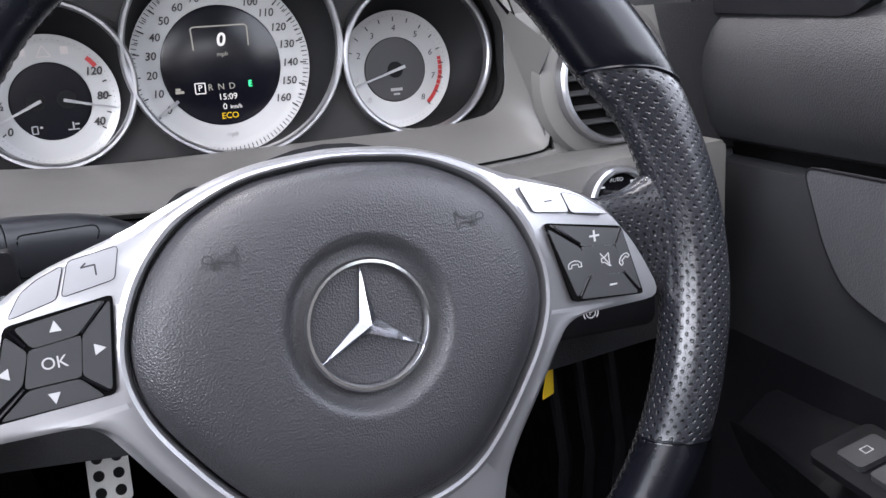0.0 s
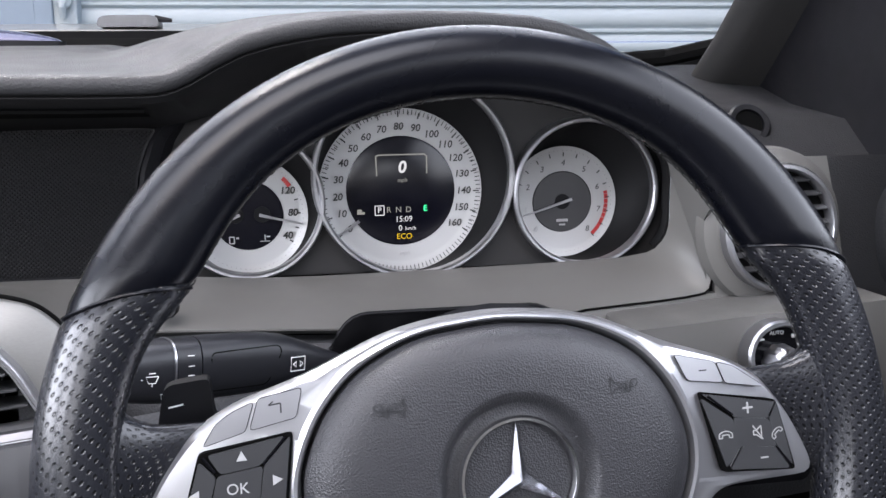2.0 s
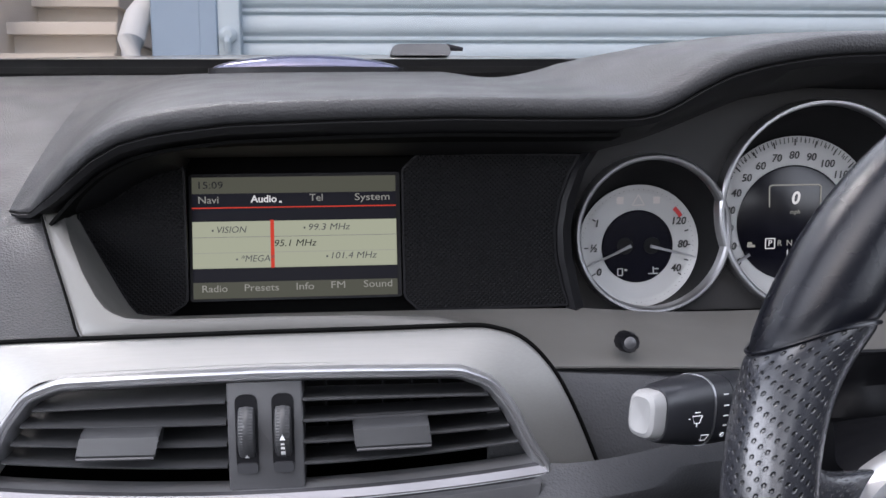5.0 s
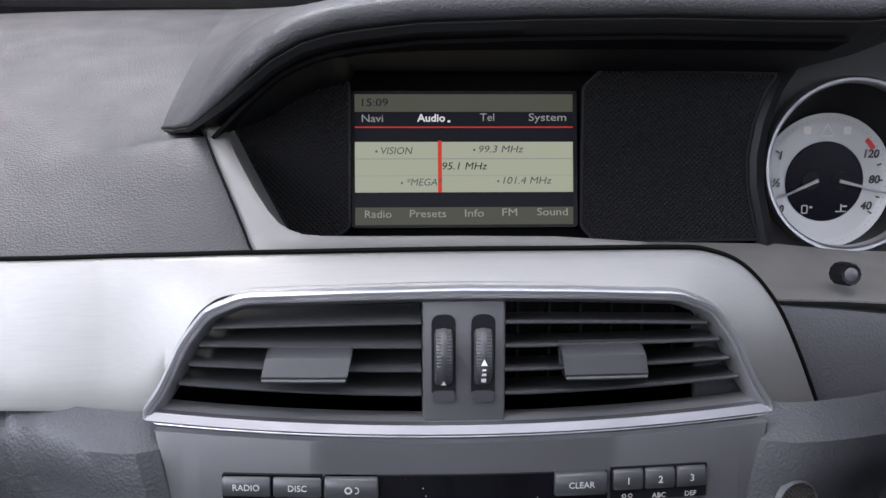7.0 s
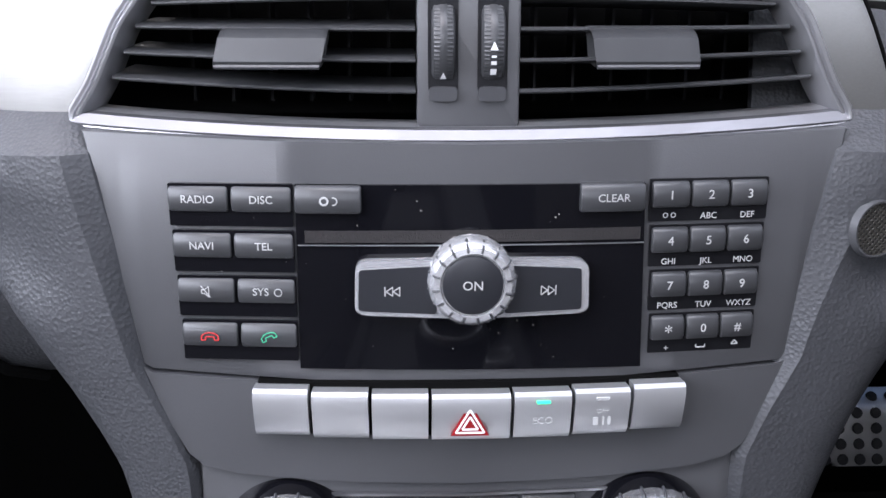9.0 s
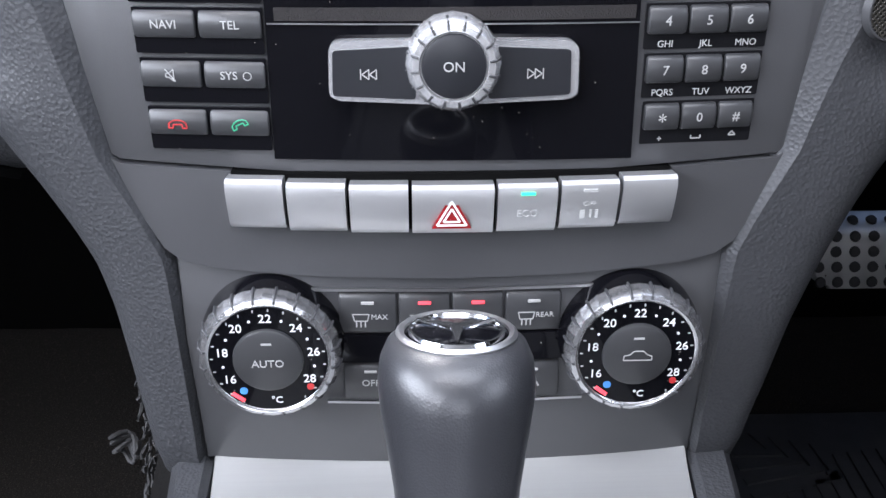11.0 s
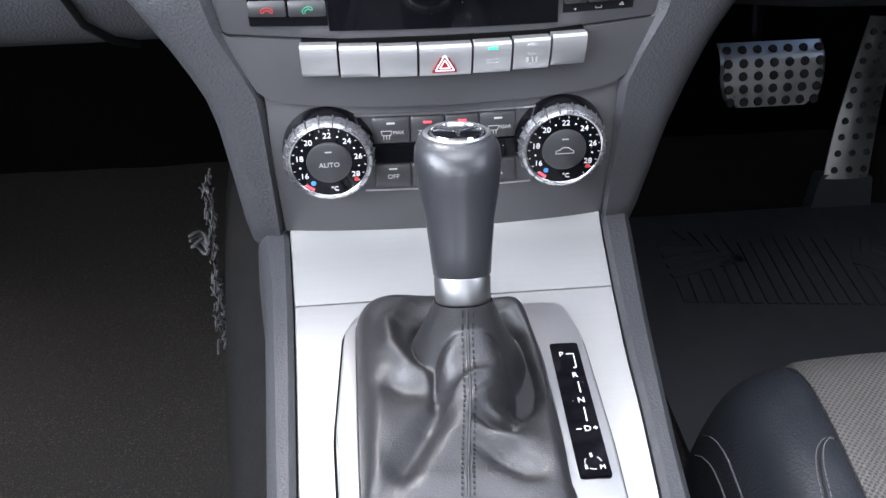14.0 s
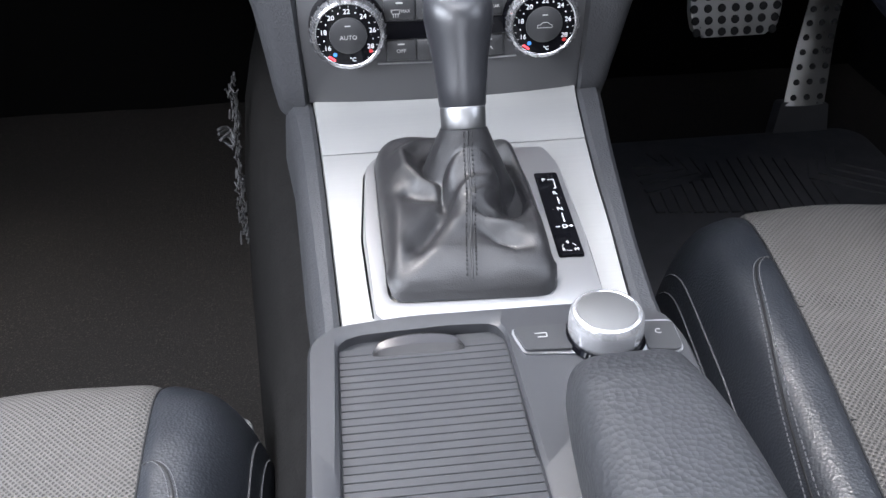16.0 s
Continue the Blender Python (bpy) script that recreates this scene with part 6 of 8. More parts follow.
def mirror(pts):
    return pts + [(-x, y) for x, y in pts[::-1] if abs(x) > 1e-6]


BAG = soft(mm(mirror([(0, 61.5), (38, 57.5), (64, 45), (80, 27), (89, 5), (89, -13), (82, -31), (63, -57), (46, -75), (27, -83.5), (0, -86)])), 0.012, 4)
BEZ = soft(mm(mirror([(0, 68), (31, 65.5), (52, 60), (70, 52), (85, 45.5), (117, 35.5), (134, 25), (147, 9), (155, -6), (162, -24), (112, -24), (104, -27.5), (98, -35), (85, -54), (71, -73), (62, -88), (56, -110), (50, -166)])), 0.010, 4)
EC = (0.0025, -0.006)
# silver spoke frame round the airbag
rows = []
angs = sorted(set([math.atan2(y + 0.01, x) for x, y in BEZ] + list(np.linspace(-math.pi, math.pi, 180, endpoint=False))))
for a in angs:
    ro, ri = polar(BEZ, a, (0, -0.01)), polar(BAG, a, (0, -0.01)) + 0.0016
    ro = max(ro, ri + 0.002)
    c, s = math.cos(a), math.sin(a)
    f = lambda r, w: WM @ Vector((r * c, -0.01 + r * s, w - 0.004 * smooth((abs(r * c) - 0.09) / 0.06)))
    d_ = ro - ri
    rows.append([f(ri - 0.001, -0.012), f(ri, 0.001), f(ri + min(0.0012, d_ * 0.15), 0.0034), f(ri + min(0.0028, d_ * 0.3), 0.0038), f(ri + min(0.0050, d_ * 0.45), 0.0022), f(ri + d_ * 0.55, 0.0017), f(ri + d_ * 0.72, 0.0018), f(ro - min(0.003, (ro - ri) * 0.3), 0.0012), f(ro, -0.003), f(ro - 0.001, -0.016)])
part("spoke_frame", loft(rows, along=True, caps=False), SATIN, wheel, "satin silver spoke frame")
# airbag pad with a dished centre
rows = []
for a in np.linspace(-math.pi, math.pi, 160, endpoint=False):
    R = polar(BAG, a, EC)
    c, s = math.cos(a), math.sin(a)
    r_ = []
    for r in (0.0, 0.012, 0.022, 0.0255, 0.0275, 0.030, 0.032, 0.0335, 0.035, 0.0365, 0.038, 0.0395, 0.041, 0.046, *(0.046 + (R - 0.046) * t for t in (0.15, 0.3, 0.45, 0.6, 0.72, 0.82, 0.90, 0.95, 0.985, 1.0))):
        q = max(0, (r - 0.046) / (R - 0.046))
        w = 0.0155 - 0.0055 * q ** 2 - 0.008 * q ** 7
        if r < 0.0376:
            w -= 0.0062 * smooth((0.0376 - r) / 0.0072)
        if r < 0.0285:
            w += 0.0012 * smooth((0.0285 - r) / 0.003)
        r_.append(WM @ Vector((EC[0] + r * c, EC[1] + r * s, w)))
    r_.append(WM @ Vector((EC[0] + R * c, EC[1] + R * s, -0.012)))
    rows.append(r_)
bag = part("airbag_cover", loft(rows, along=True, caps=False), PAD, wheel, "grained dark grey airbag cover")
em = WM @ Matrix.Translation((EC[0], EC[1], 0.0112))
part("emblem_ring", revolve([(0.0246, -0.001), (0.0246, 0.0012), (0.0254, 0.0026), (0.0266, 0.0026), (0.0275, 0.0012), (0.0275, -0.001)], 72), CHROME, bag, "chrome ring", m=em @ Matrix.Translation((0, 0, 0.0008)))
bm = bmesh.new()
c0 = bm.verts.new((0, 0, 0.0046))
b0 = []
for i in range(3):
    a = radians(90 + 120 * i)
    t = bm.verts.new((0.0252 * math.cos(a), 0.0252 * math.sin(a), 0.0004))
    l = bm.verts.new((0.0040 * math.cos(a - radians(60)), 0.0040 * math.sin(a - radians(60)), 0.0004))
    b0 += [l, t]
for i in range(6):
    bm.faces.new((c0, b0[i], b0[(i + 1) % 6]))
bmesh.ops.extrude_face_region(bm, geom=bm.faces[:])
part("emblem_star", bm, mat("star_chrome", (0.42, 0.43, 0.46), 0.24, metal=1.0, tint=0), bag, "chrome three-armed badge", m=em.copy(), sharp=5)
HORN = [(-9.0, 5.5), (-9.0, -5.5), (-8.0, -5.0), (-6.6, -2.4), (-4.0, -1.4), (6.5, -1.4), (8.4, -0.6), (9.0, 1.0), (8.2, 2.6), (6.4, 3.2), (4.8, 2.6), (4.0, 1.2), (4.0, -3.6), (2.6, -4.2), (1.2, -3.6), (1.2, 1.0), (-3.6, 1.4), (-6.4, 2.4), (-8.0, 5.0), (-9.0, 5.5)]
EMBOSS = mat("embossed_mark", (0.008, 0.008, 0.009), 0.45, tint=0)
for s in (-1, 1):
    part("horn_mark", stroke([(s * 0.053 + 0.72 * s * x / 1000, 0.0300 + 0.72 * y / 1000) for x, y in HORN], 0.0005, 0.0150), EMBOSS, bag, "embossed horn symbol", m=WM.copy())
# leather webs between the rim and the spoke ends
EDGE = [(-0.035, 0.164), (-0.024, 0.162), (-0.006, 0.155), (0.009, 0.147), (0.025, 0.134), (0.036, 0.120)]
for s in (-1, 1):
    rows = []
    for t in np.linspace(0, 1, 12):
        top, bot = 0.029 + 0.020 * t ** 4, -0.024 - 0.014 * t ** 4
        r = []
        for q in np.linspace(0, 2 * math.pi, 40, endpoint=False):
            y = (top + bot) / 2 + (top - bot) / 2 * math.copysign(abs(math.sin(q)) ** 0.7, math.sin(q))
            xe = line(y, EDGE) - 0.004
            r.append(WM @ Vector((s * (xe + (0.171 - xe) * t), y, -0.0115 + 0.0095 * t ** 1.6 + (0.0060 + 0.0060 * t) * math.copysign(abs(math.cos(q)) ** 0.5, math.cos(q)))))
        rows.append(r)
    part("spoke_web", loft(rows, around=True, uv=lambda i, j: (0.0033 * i, 0.0040 * j)), PERF, wheel, "perforated leather web at the spoke end")
# back of the hub
part("hub_back", revolve([(0.0, -0.05), (0.06, -0.048), (0.075, -0.03), (0.080, -0.006), (0.0, -0.006)], 40), DARK, wheel, m=WM @ Matrix.Translation((0, -0.01, 0)))


def pad_key(pts, name, label, legend=None, material=None, w=0.0012, lm=None):
    KM = WM @ Matrix.Translation((0, 0, 0.0034))
    if pts[0][0] > 0:
        pts = [(x - max(0, x - 115) * 0.24 * min(1, max(0, (16 - y) / 34)), y) for x, y in pts]
    q = soft(mm(pts), 0.0015, 2)
    cx_, cy_ = sum(x for x, y in q) / len(q), sum(y for x, y in q) / len(q)
    if material is None:
        q = [(cx_ + (x - cx_) * 1.09, cy_ + (y - cy_) * 1.09) for x, y in q]
    else:
        part("key_gap", tube([(x, y, w - 0.0004) for x, y in q], 0.00032, 6, True), VOID, wheel, m=KM.copy())
    k = part(name, poly(q, -0.006, w, 0.0006), material or KEY, wheel, label, m=KM.copy())
    if legend is not None:
        part("legend", legend, lm or PADPRINT, k, m=KM.copy())
    return k


PADPRINT = mat("pad_print", (0.30, 0.30, 0.30), 0.5, tint=0)


def tri(u, v, turn, s=0.0026):
    p = [(s * math.cos(radians(turn + q)), s * math.sin(radians(turn + q))) for q in (0, 125, 235)]
    return poly([(u + x, v + y) for x, y in p], 0.0012, 0.0016)


L = dict(tl=(-130, 17.5), tr=(-92.5, 23), br=(-97, -13), bl=(-140, -15.5), itl=(-123, 8), itr=(-106, 10), ibr=(-108, -4), ibl=(-126, -4.5))
part("pad_well", poly(soft(mm([(-130.5, 18), (-92, 23.5), (-96.5, -13.5), (-140.5, -16)]), 0.002, 2), -0.008, 0.0038), VOID, wheel, m=WM.copy())
pad_key([L["itl"], L["ibl"], L["ibr"], L["itr"]], "pad_key", "grey OK key", words("OK", 0.0045, -0.1157, 0.0024, 0.0014))
pad_key([(-126, 17.0), (-121.5, 9.5), (-107, 11.2), (-97, 21.5)], "pad_key", "grey arrow key", tri(-0.1135, 0.0152, 90))
pad_key([(-94, 20.5), (-104.5, 10), (-106.5, -3.5), (-98, -10.5)], "pad_key", "grey arrow key", tri(-0.1000, 0.0045, 0))
pad_key([(-102, -13), (-109, -5.5), (-125, -6), (-135, -14.5)], "pad_key", "grey arrow key", tri(-0.1175, -0.0098, 270))
pad_key([(-138, -11), (-127.5, -3), (-124.5, 7.5), (-130.5, 14)], "pad_key", "grey arrow key", tri(-0.1325, 0.0015, 180))
part("pad_well", poly(soft(mm([(95.5, 21.7), (136, 14.5), (144, -19.5), (105.3, -16.7)]), 0.002, 2), -0.008, 0.0038), VOID, wheel, m=WM.copy())
pad_key([(113, 7.5), (116, -5.5), (137, -7), (131.5, 5.5)], "pad_key", "grey mute key", icon_mute(0.1245, 0.0, 0.0013, 1.3), lm=GREYPRINT)
pad_key([(98.5, 20), (113.5, 8.5), (131, 6.5), (134.5, 13.2)], "pad_key", "grey volume key", words("+", 0.008, 0.1200, 0.0115, 0.0014), lm=GREYPRINT)
pad_key([(136, 13), (132.7, 5.5), (138, -6.5), (149.5, -16)], "pad_key", "grey call key", icon_handset(0.1345, -0.0010, 0.0013, 1.1, 40), lm=GREYPRINT)
pad_key([(110, -15.5), (116.5, -6.5), (136.5, -8), (147, -18)], "pad_key", "grey volume key", bars([(0.1270, -0.0120, 0.0040, 0.0008)], 0.0014), lm=GREYPRINT)
pad_key([(97, 17.5), (111.7, 7), (115, -5), (107, -13.5)], "pad_key", "grey hang-up key", icon_handset(0.1075, 0.0005, 0.0013, 1.2, 0), lm=GREYPRINT)
for a, b in (((-105, 11.3), (-95.5, 21.5)), ((-124.5, 10), (-129, 16.5)), ((-107.5, -5), (-99, -11.5)), ((-127, -5), (-137.5, -14)), ((99.5, 19.5), (112, 9.5)), ((132.3, 7), (135.3, 13.5)), ((138.5, -8.5), (148.5, -17.3)), ((109, -14.5), (114.8, -6.5))):
    if a[0] > 0:
        a, b = ((x - max(0, x - 115) * 0.24 * min(1, max(0, (16 - y) / 34)), y) for x, y in (a, b))
    part("pad_rib", tube([WM @ Vector((x / 1000, y / 1000, 0.0042)) for x, y in (a, b)], 0.00075, 8), GLOSS, wheel, "glossy black rib between keys")
k = pad_key([(-109.5, 25.5), (-105.5, 38), (-87.5, 41), (-90.5, 29)], "silver_key", "silver back key", stroke([(-0.0965, 0.0315), (-0.0965, 0.0355), (-0.1015, 0.0350), (-0.0995, 0.0365)], 0.0006, 0.0004), SATIN, 0.0003, DIALGREY)
pad_key([(-128.5, 20.5), (-123, 29), (-117, 33), (-107.5, 36.8), (-111.5, 25)], "silver_key", "silver voice key", None, SATIN, -0.0010)
pad_key([(84.5, 40), (105, 35), (109, 25), (90.5, 27.5)], "silver_key", "silver voice key", bars([(0.0985, 0.0315, 0.0040, 0.0006)], 0.0004), SATIN, 0.0003, DIALGREY)
pad_key([(106.5, 34.6), (115, 32), (131, 21), (110.5, 24.5)], "silver_key", "silver blank key", None, SATIN, -0.0006)

# ---- column, stalks and switches ----
BOOT = mat("boot_leather", (0.002, 0.002, 0.0025), 0.5, grain=0.1, scale=1500, kind="voronoi", tint=0.2, spec=0.1)
col = thing("steering_column", (0.375, 0.42, 0.80), "dark plastic steering column shroud", "column")
rows = []
for t in np.linspace(0, 1, 8):
    c = WM @ Vector((0, -0.012, -0.045 - 0.20 * t))
    rows.append([c + Vector((0.085 * (1 - 0.1 * t) * math.cos(a), 0, 0.052 * math.sin(a) * (1.15 if math.sin(a) < 0 else 0.75))) for a in np.linspace(0, 2 * math.pi, 28, endpoint=False)])
part("shroud", loft(rows, around=True), DARK, col)
rows, edge = [], []
for u in np.linspace(0, 1, 44):
    x = 0.2855 + 0.204 * u
    zt = 0.800 + 0.0825 * (1 - (1 - smooth(min(1, u / 0.24)) if u < 0.24 else 0) ** 2) ** 0.5 - 0.030 * smooth((u - 0.72) / 0.28)
    zt = max(zt, 0.806)
    edge.append((x, 0.4780, zt))
    rows.append([(x, 0.4790 + 0.004 * math.sin(v * 9 + 3 * noise.noise((x * 30, v * 3, 1))) * math.sin(math.pi * v) + 0.004 * noise.noise((x * 60, v * 4, 7)), 0.790 + (zt - 0.790) * v) for v in np.linspace(0, 1, 18)])
part("boot", solid(loft(rows, caps=False), 0.002), BOOT, col, "black folded leather boot round the column")
part("boot_rim", tube(edge, 0.0014, 8), DARK, col, "dark rounded edge of the boot opening")
stalk = thing("indicator_stalk", (0.285, 0.43, 0.868), "black indicator and wiper stalk with a grey end button", "stalk")
A, B = Vector((0.296, 0.457, 0.8635)), Vector((0.187, 0.3925, 0.8780))
ax = (B - A).normalized()
sd = ax.cross(Vector((0, 0, 1))).normalized()
upv = sd.cross(ax)


def stalk_rows(spec, p=0.72):
    return [[A + ax * d + sd * (w * math.copysign(abs(math.cos(q)) ** p, math.cos(q))) + upv * (u + h * math.copysign(abs(math.sin(q)) ** p, math.sin(q))) for q in np.linspace(0, 2 * math.pi, 32, endpoint=False)] for d, w, h, u in spec]


LN = (B - A).length
STK = [(-0.012, 0.008, 0.0050, -0.004), (0.0, 0.010, 0.0075, -0.0025), (0.012, 0.012, 0.0108, -0.0010), (0.026, 0.013, 0.0145, 0.0), (0.040, 0.0135, 0.0165, 0.0), (0.060, 0.0135, 0.0172, 0.0), (0.0815, 0.0135, 0.0174, 0.0)]
part("arm", loft(stalk_rows(STK), around=True), STALK, stalk)
part("wiper_ring", loft(stalk_rows([(0.0818, 0.0130, 0.0168, 0), (0.0824, 0.0136, 0.0175, 0), (0.0955, 0.0136, 0.0174, 0), (0.0960, 0.0130, 0.0168, 0)]), around=True), STALK, stalk, "turning wiper ring")
part("silver_collar", loft(stalk_rows([(0.0960, 0.0138, 0.0176, 0), (0.0972, 0.0138, 0.0176, 0)]), around=True), ALU_W, stalk, "thin silver collar")
part("end", loft(stalk_rows([(0.0974, 0.0135, 0.0172, 0), (0.106, 0.0130, 0.0166, 0), (0.116, 0.0118, 0.0152, 0), (LN - 0.002, 0.0106, 0.0138, 0), (LN, 0.0098, 0.0130, 0)]), around=True), STALK, stalk)
part("end_button", loft(stalk_rows([(LN - 0.002, 0.0090, 0.0118, 0), (LN + 0.004, 0.0088, 0.0116, 0), (LN + 0.007, 0.0078, 0.0104, 0), (LN + 0.0082, 0.0060, 0.0085, 0), (LN + 0.0078, 0.0040, 0.0060, 0), (LN + 0.0070, 0.001, 0.001, 0)], 0.6), around=True), mat("button_grey", (0.17, 0.17, 0.17), 0.5, tint=0.05), stalk, "pale grey dished end button")


def on_stalk(d, v, out=0.0):
    """Point on the arm's side that faces the driver, d along it and v up."""
    w, h, u = (line(d, [(r[0], r[k]) for r in STK]) for k in (1, 2, 3))
    q = min(0.999, abs((v - u) / h)) ** (1 / 0.72)
    return A + ax * d - sd * (w * (1 - q * q) ** 0.36 + out) + upv * v


ring_ = soft([(0.0765, -0.0110), (0.0765, 0.0100), (0.0350, 0.0112), (0.0330, 0.0085), (0.0420, -0.0105)], 0.003, 3)
part("recess_joint", tube([on_stalk(d, v, -0.0002) for d, v in ring_], 0.0005, 5, True), VOID, stalk)


def on_arm(name, strokes, r, label):
    bm = bmesh.new()
    for pts in strokes:
        add(bm, tube([on_stalk(d, v, 0.0001) for d, v in pts], r, 4))
    part(name, bm, WHITE, stalk, label)


on_arm("flash_mark", [[(0.0175, -0.0045), (0.0175, 0.0035), (0.0270, 0.0035), (0.0270, -0.0045), (0.0175, -0.0045)], [(0.0190, -0.0005), (0.0208, 0.0012), (0.0208, -0.0022), (0.0190, -0.0005)], [(0.0255, -0.0005), (0.0237, 0.0012), (0.0237, -0.0022), (0.0255, -0.0005)]], 0.0004, "white printed arrows in a frame")
STK.append((0.097, 0.0138, 0.0174, 0.0))
STK.append((0.130, 0.0110, 0.0140, 0.0))
on_arm("wiper_marks", [[(0.0865, v), (0.0900, v)] for v in (0.0098, 0.0044, -0.0006)] + [[(0.0870, -0.0055), (0.0878, -0.0055)], [(0.0886, -0.0055), (0.0894, -0.0055)]] + [[(0.0882 + 0.0014 * math.cos(a), -0.0105 + 0.0010 * math.sin(a)) for a in np.linspace(0, 6.28, 10)]], 0.0003, "white wiper marks")
on_arm("washer_mark", [[(0.1060, 0.0005), (0.1075, -0.0030), (0.1110, -0.0030), (0.1125, 0.0005), (0.1060, 0.0005)], [(0.1092, -0.0030), (0.1092, -0.0048)], [(0.1075, 0.0022), (0.1110, 0.0022)], [(0.1140, -0.0008), (0.1150, -0.0008)]], 0.00026, "white washer symbol")
on_arm("washer_mark", [[(0.0990, -0.0095), (0.1000, -0.0125), (0.1030, -0.0125), (0.1042, -0.0095), (0.0990, -0.0095)]], 0.00026, "white washer symbol")
paddle = thing("shift_paddle", (0.23, 0.33, 0.87), "black shift paddle behind the wheel spoke", "paddle")
pm = Matrix.Translation((0.0, 0.331, 0.0)) @ pose(0, 0, 0, 90)
part("blade", poly(soft([(0.2180, 0.8640), (0.2225, 0.8880), (0.2260, 0.8905), (0.2430, 0.8925), (0.2445, 0.8740), (0.262, 0.862), (0.262, 0.85)], 0.003, 3), -0.006, 0.002, 0.001), DARK, paddle, m=pm.copy())
part("mark", stroke([(0.2245, 0.8800), (0.2310, 0.8812)], 0.0007, 0.0021), WHITE, paddle, "white minus sign", m=pm.copy())
nub = thing("dash_sensor", (0.205, 0.495, 0.889), "small black sensor stub on the satin band", "sensor")
nm = Matrix.Translation((0.2060, 0.5000, 0.8885)) @ pose(0, 0, 0, 84)
part("stub", revolve([(0, 0), (0.0062, 0.0), (0.0060, 0.011), (0.0052, 0.0125), (0.004, 0.0122), (0, 0.011)], 24, lambda a, i: 1 + 0.03 * math.cos(12 * a)), DARK, nub, m=nm.copy())
part("lens", revolve([(0, 0.0128), (0.0028, 0.0126), (0.004, 0.0118)], 20), PLASTIC, nub, "grey lens", m=nm.copy())

lsw = thing("light_switch", (0.588, 0.45, 0.852), "rotary light switch with chrome ring and knob", "switch")
lm = Matrix.Translation((0.5985, 0.4640, 0.8425)) @ pose(0, 0, 0, 84)
part("ring", revolve([(0.0195, -0.01), (0.0195, 0.009), (0.0205, 0.0108), (0.0228, 0.0108), (0.0242, 0.009), (0.0245, -0.01)], 48), ALU_W, lsw, "satin chrome ring", m=lm.copy())
part("plate", revolve([(0, 0.004), (0.0195, 0.004)], 40), GLOSS, lsw, "black symbol plate", m=lm.copy())
part("knob", revolve([(0.0, 0.020), (0.0085, 0.0195), (0.0105, 0.017), (0.0118, 0.004)], 48, lambda a, i: 1 + 0.05 * math.cos(10 * a)), ALU_W, lsw, "fluted chrome knob", m=lm @ Matrix.Translation((0, -0.004, 0)))
part("grip_bar", poly(rrect(0, -0.004, 0.006, 0.022, 0.0025), 0.004, 0.022, 0.001), ALU_W, lsw, "chrome grip bar", m=lm.copy())
part("symbols", add(words("AUTO", 0.0026, -0.001, 0.0150, 0.0042), bars([(-0.0115, 0.0110, 0.0030, 0.0012), (0.0115, 0.0125, 0.0040, 0.0026), (0.0155, 0.0060, 0.0028, 0.0040)], 0.0042)), WHITE, lsw, m=lm.copy())
part("switch_panel", poly(soft([(0.500, 0.8630), (0.544, 0.8655), (0.608, 0.8700), (0.69, 0.8745), (0.69, 0.80), (0.500, 0.80)], 0.004), -0.055, 0.0, 0.004), BAND, dash, "satin grey panel round the light switch", m=face(0.4690))

rv = thing("side_air_vent", (0.63, 0.516, 0.875), "round side air vent with chrome ring and dark slats", "air vent")
vm = Matrix.Translation((0.6300, 0.5190, 0.9190)) @ pose(0, 0, 0, 86, 0, 6)
part("ring", revolve([(0.0415, -0.012), (0.0415, 0.003), (0.0425, 0.005), (0.0450, 0.005), (0.0465, 0.003), (0.047, -0.004)], 64), ALU_W, rv, "satin chrome ring", m=vm.copy())
# black disc right behind the slats, shade of the duct as colour
part("cavity", revolve([(0, -0.0045), (0.0415, -0.0045)], 40), VOID, rv, m=vm.copy())
part("surround", revolve([(0.047, -0.004), (0.052, -0.005), (0.057, -0.008), (0.059, -0.016)], 64), BAND, rv, "grey outer collar", m=vm.copy())
for i in range(7):
    v = -0.030 + 0.0105 * i
    h = math.sqrt(max(0, 0.0412 ** 2 - v * v))
    part("slat", loft([[(x, v + e, w) for e, w in ((0.0, 0.0012), (0.0012, 0.0), (0.0030, -0.004), (0.0012, -0.004), (-0.0008, 0.0004))] for x in (-h, 0, h)], around=True), KEY, rv, m=vm.copy())
part("slide_tab", poly(rrect(0.004, -0.022, 0.020, 0.010, 0.002), -0.003, 0.0045, 0.0012), KEY, rv, m=vm.copy())
ov = thing("sun_sensor", (0.01, 0.80, 1.066), "long glossy dark sensor dome on the dash top", "sensor")
rows = []
for x in np.linspace(-0.083, 0.083, 33):
    k = math.sqrt(max(0.0, 1 - (x / 0.083) ** 2))
    rows.append([(0.0095 + x, 0.80 + 0.022 * k * c, 1.0680 + 0.0125 * k ** 1.3 * s) for c, s in ((math.cos(q), math.sin(q)) for q in np.linspace(0, math.pi, 14))])
part("dome", loft(rows, caps=False), mat("tinted_gloss", (0.05, 0.05, 0.085), 0.12, metal=0.6, tint=0, coat=0.5), ov)
part("gasket", poly([(0.0095 + 0.0845 * math.cos(a), 0.80 + 0.0235 * math.sin(a)) for a in np.linspace(0, 2 * math.pi, 40, endpoint=False)], 1.062, 1.0690), DARK, ov)
dv = thing("demister_vent", (0.66, 0.66, 1.01), "small round demister vent on the dash end", "air vent")
part("ring", revolve([(0.011, -0.004), (0.012, 0.0015), (0.016, 0.002), (0.018, 0.0)], 32), DARK, dv, m=Matrix.Translation((0.640, 0.588, 0.991)) @ pose(0, 0, 0, 62))
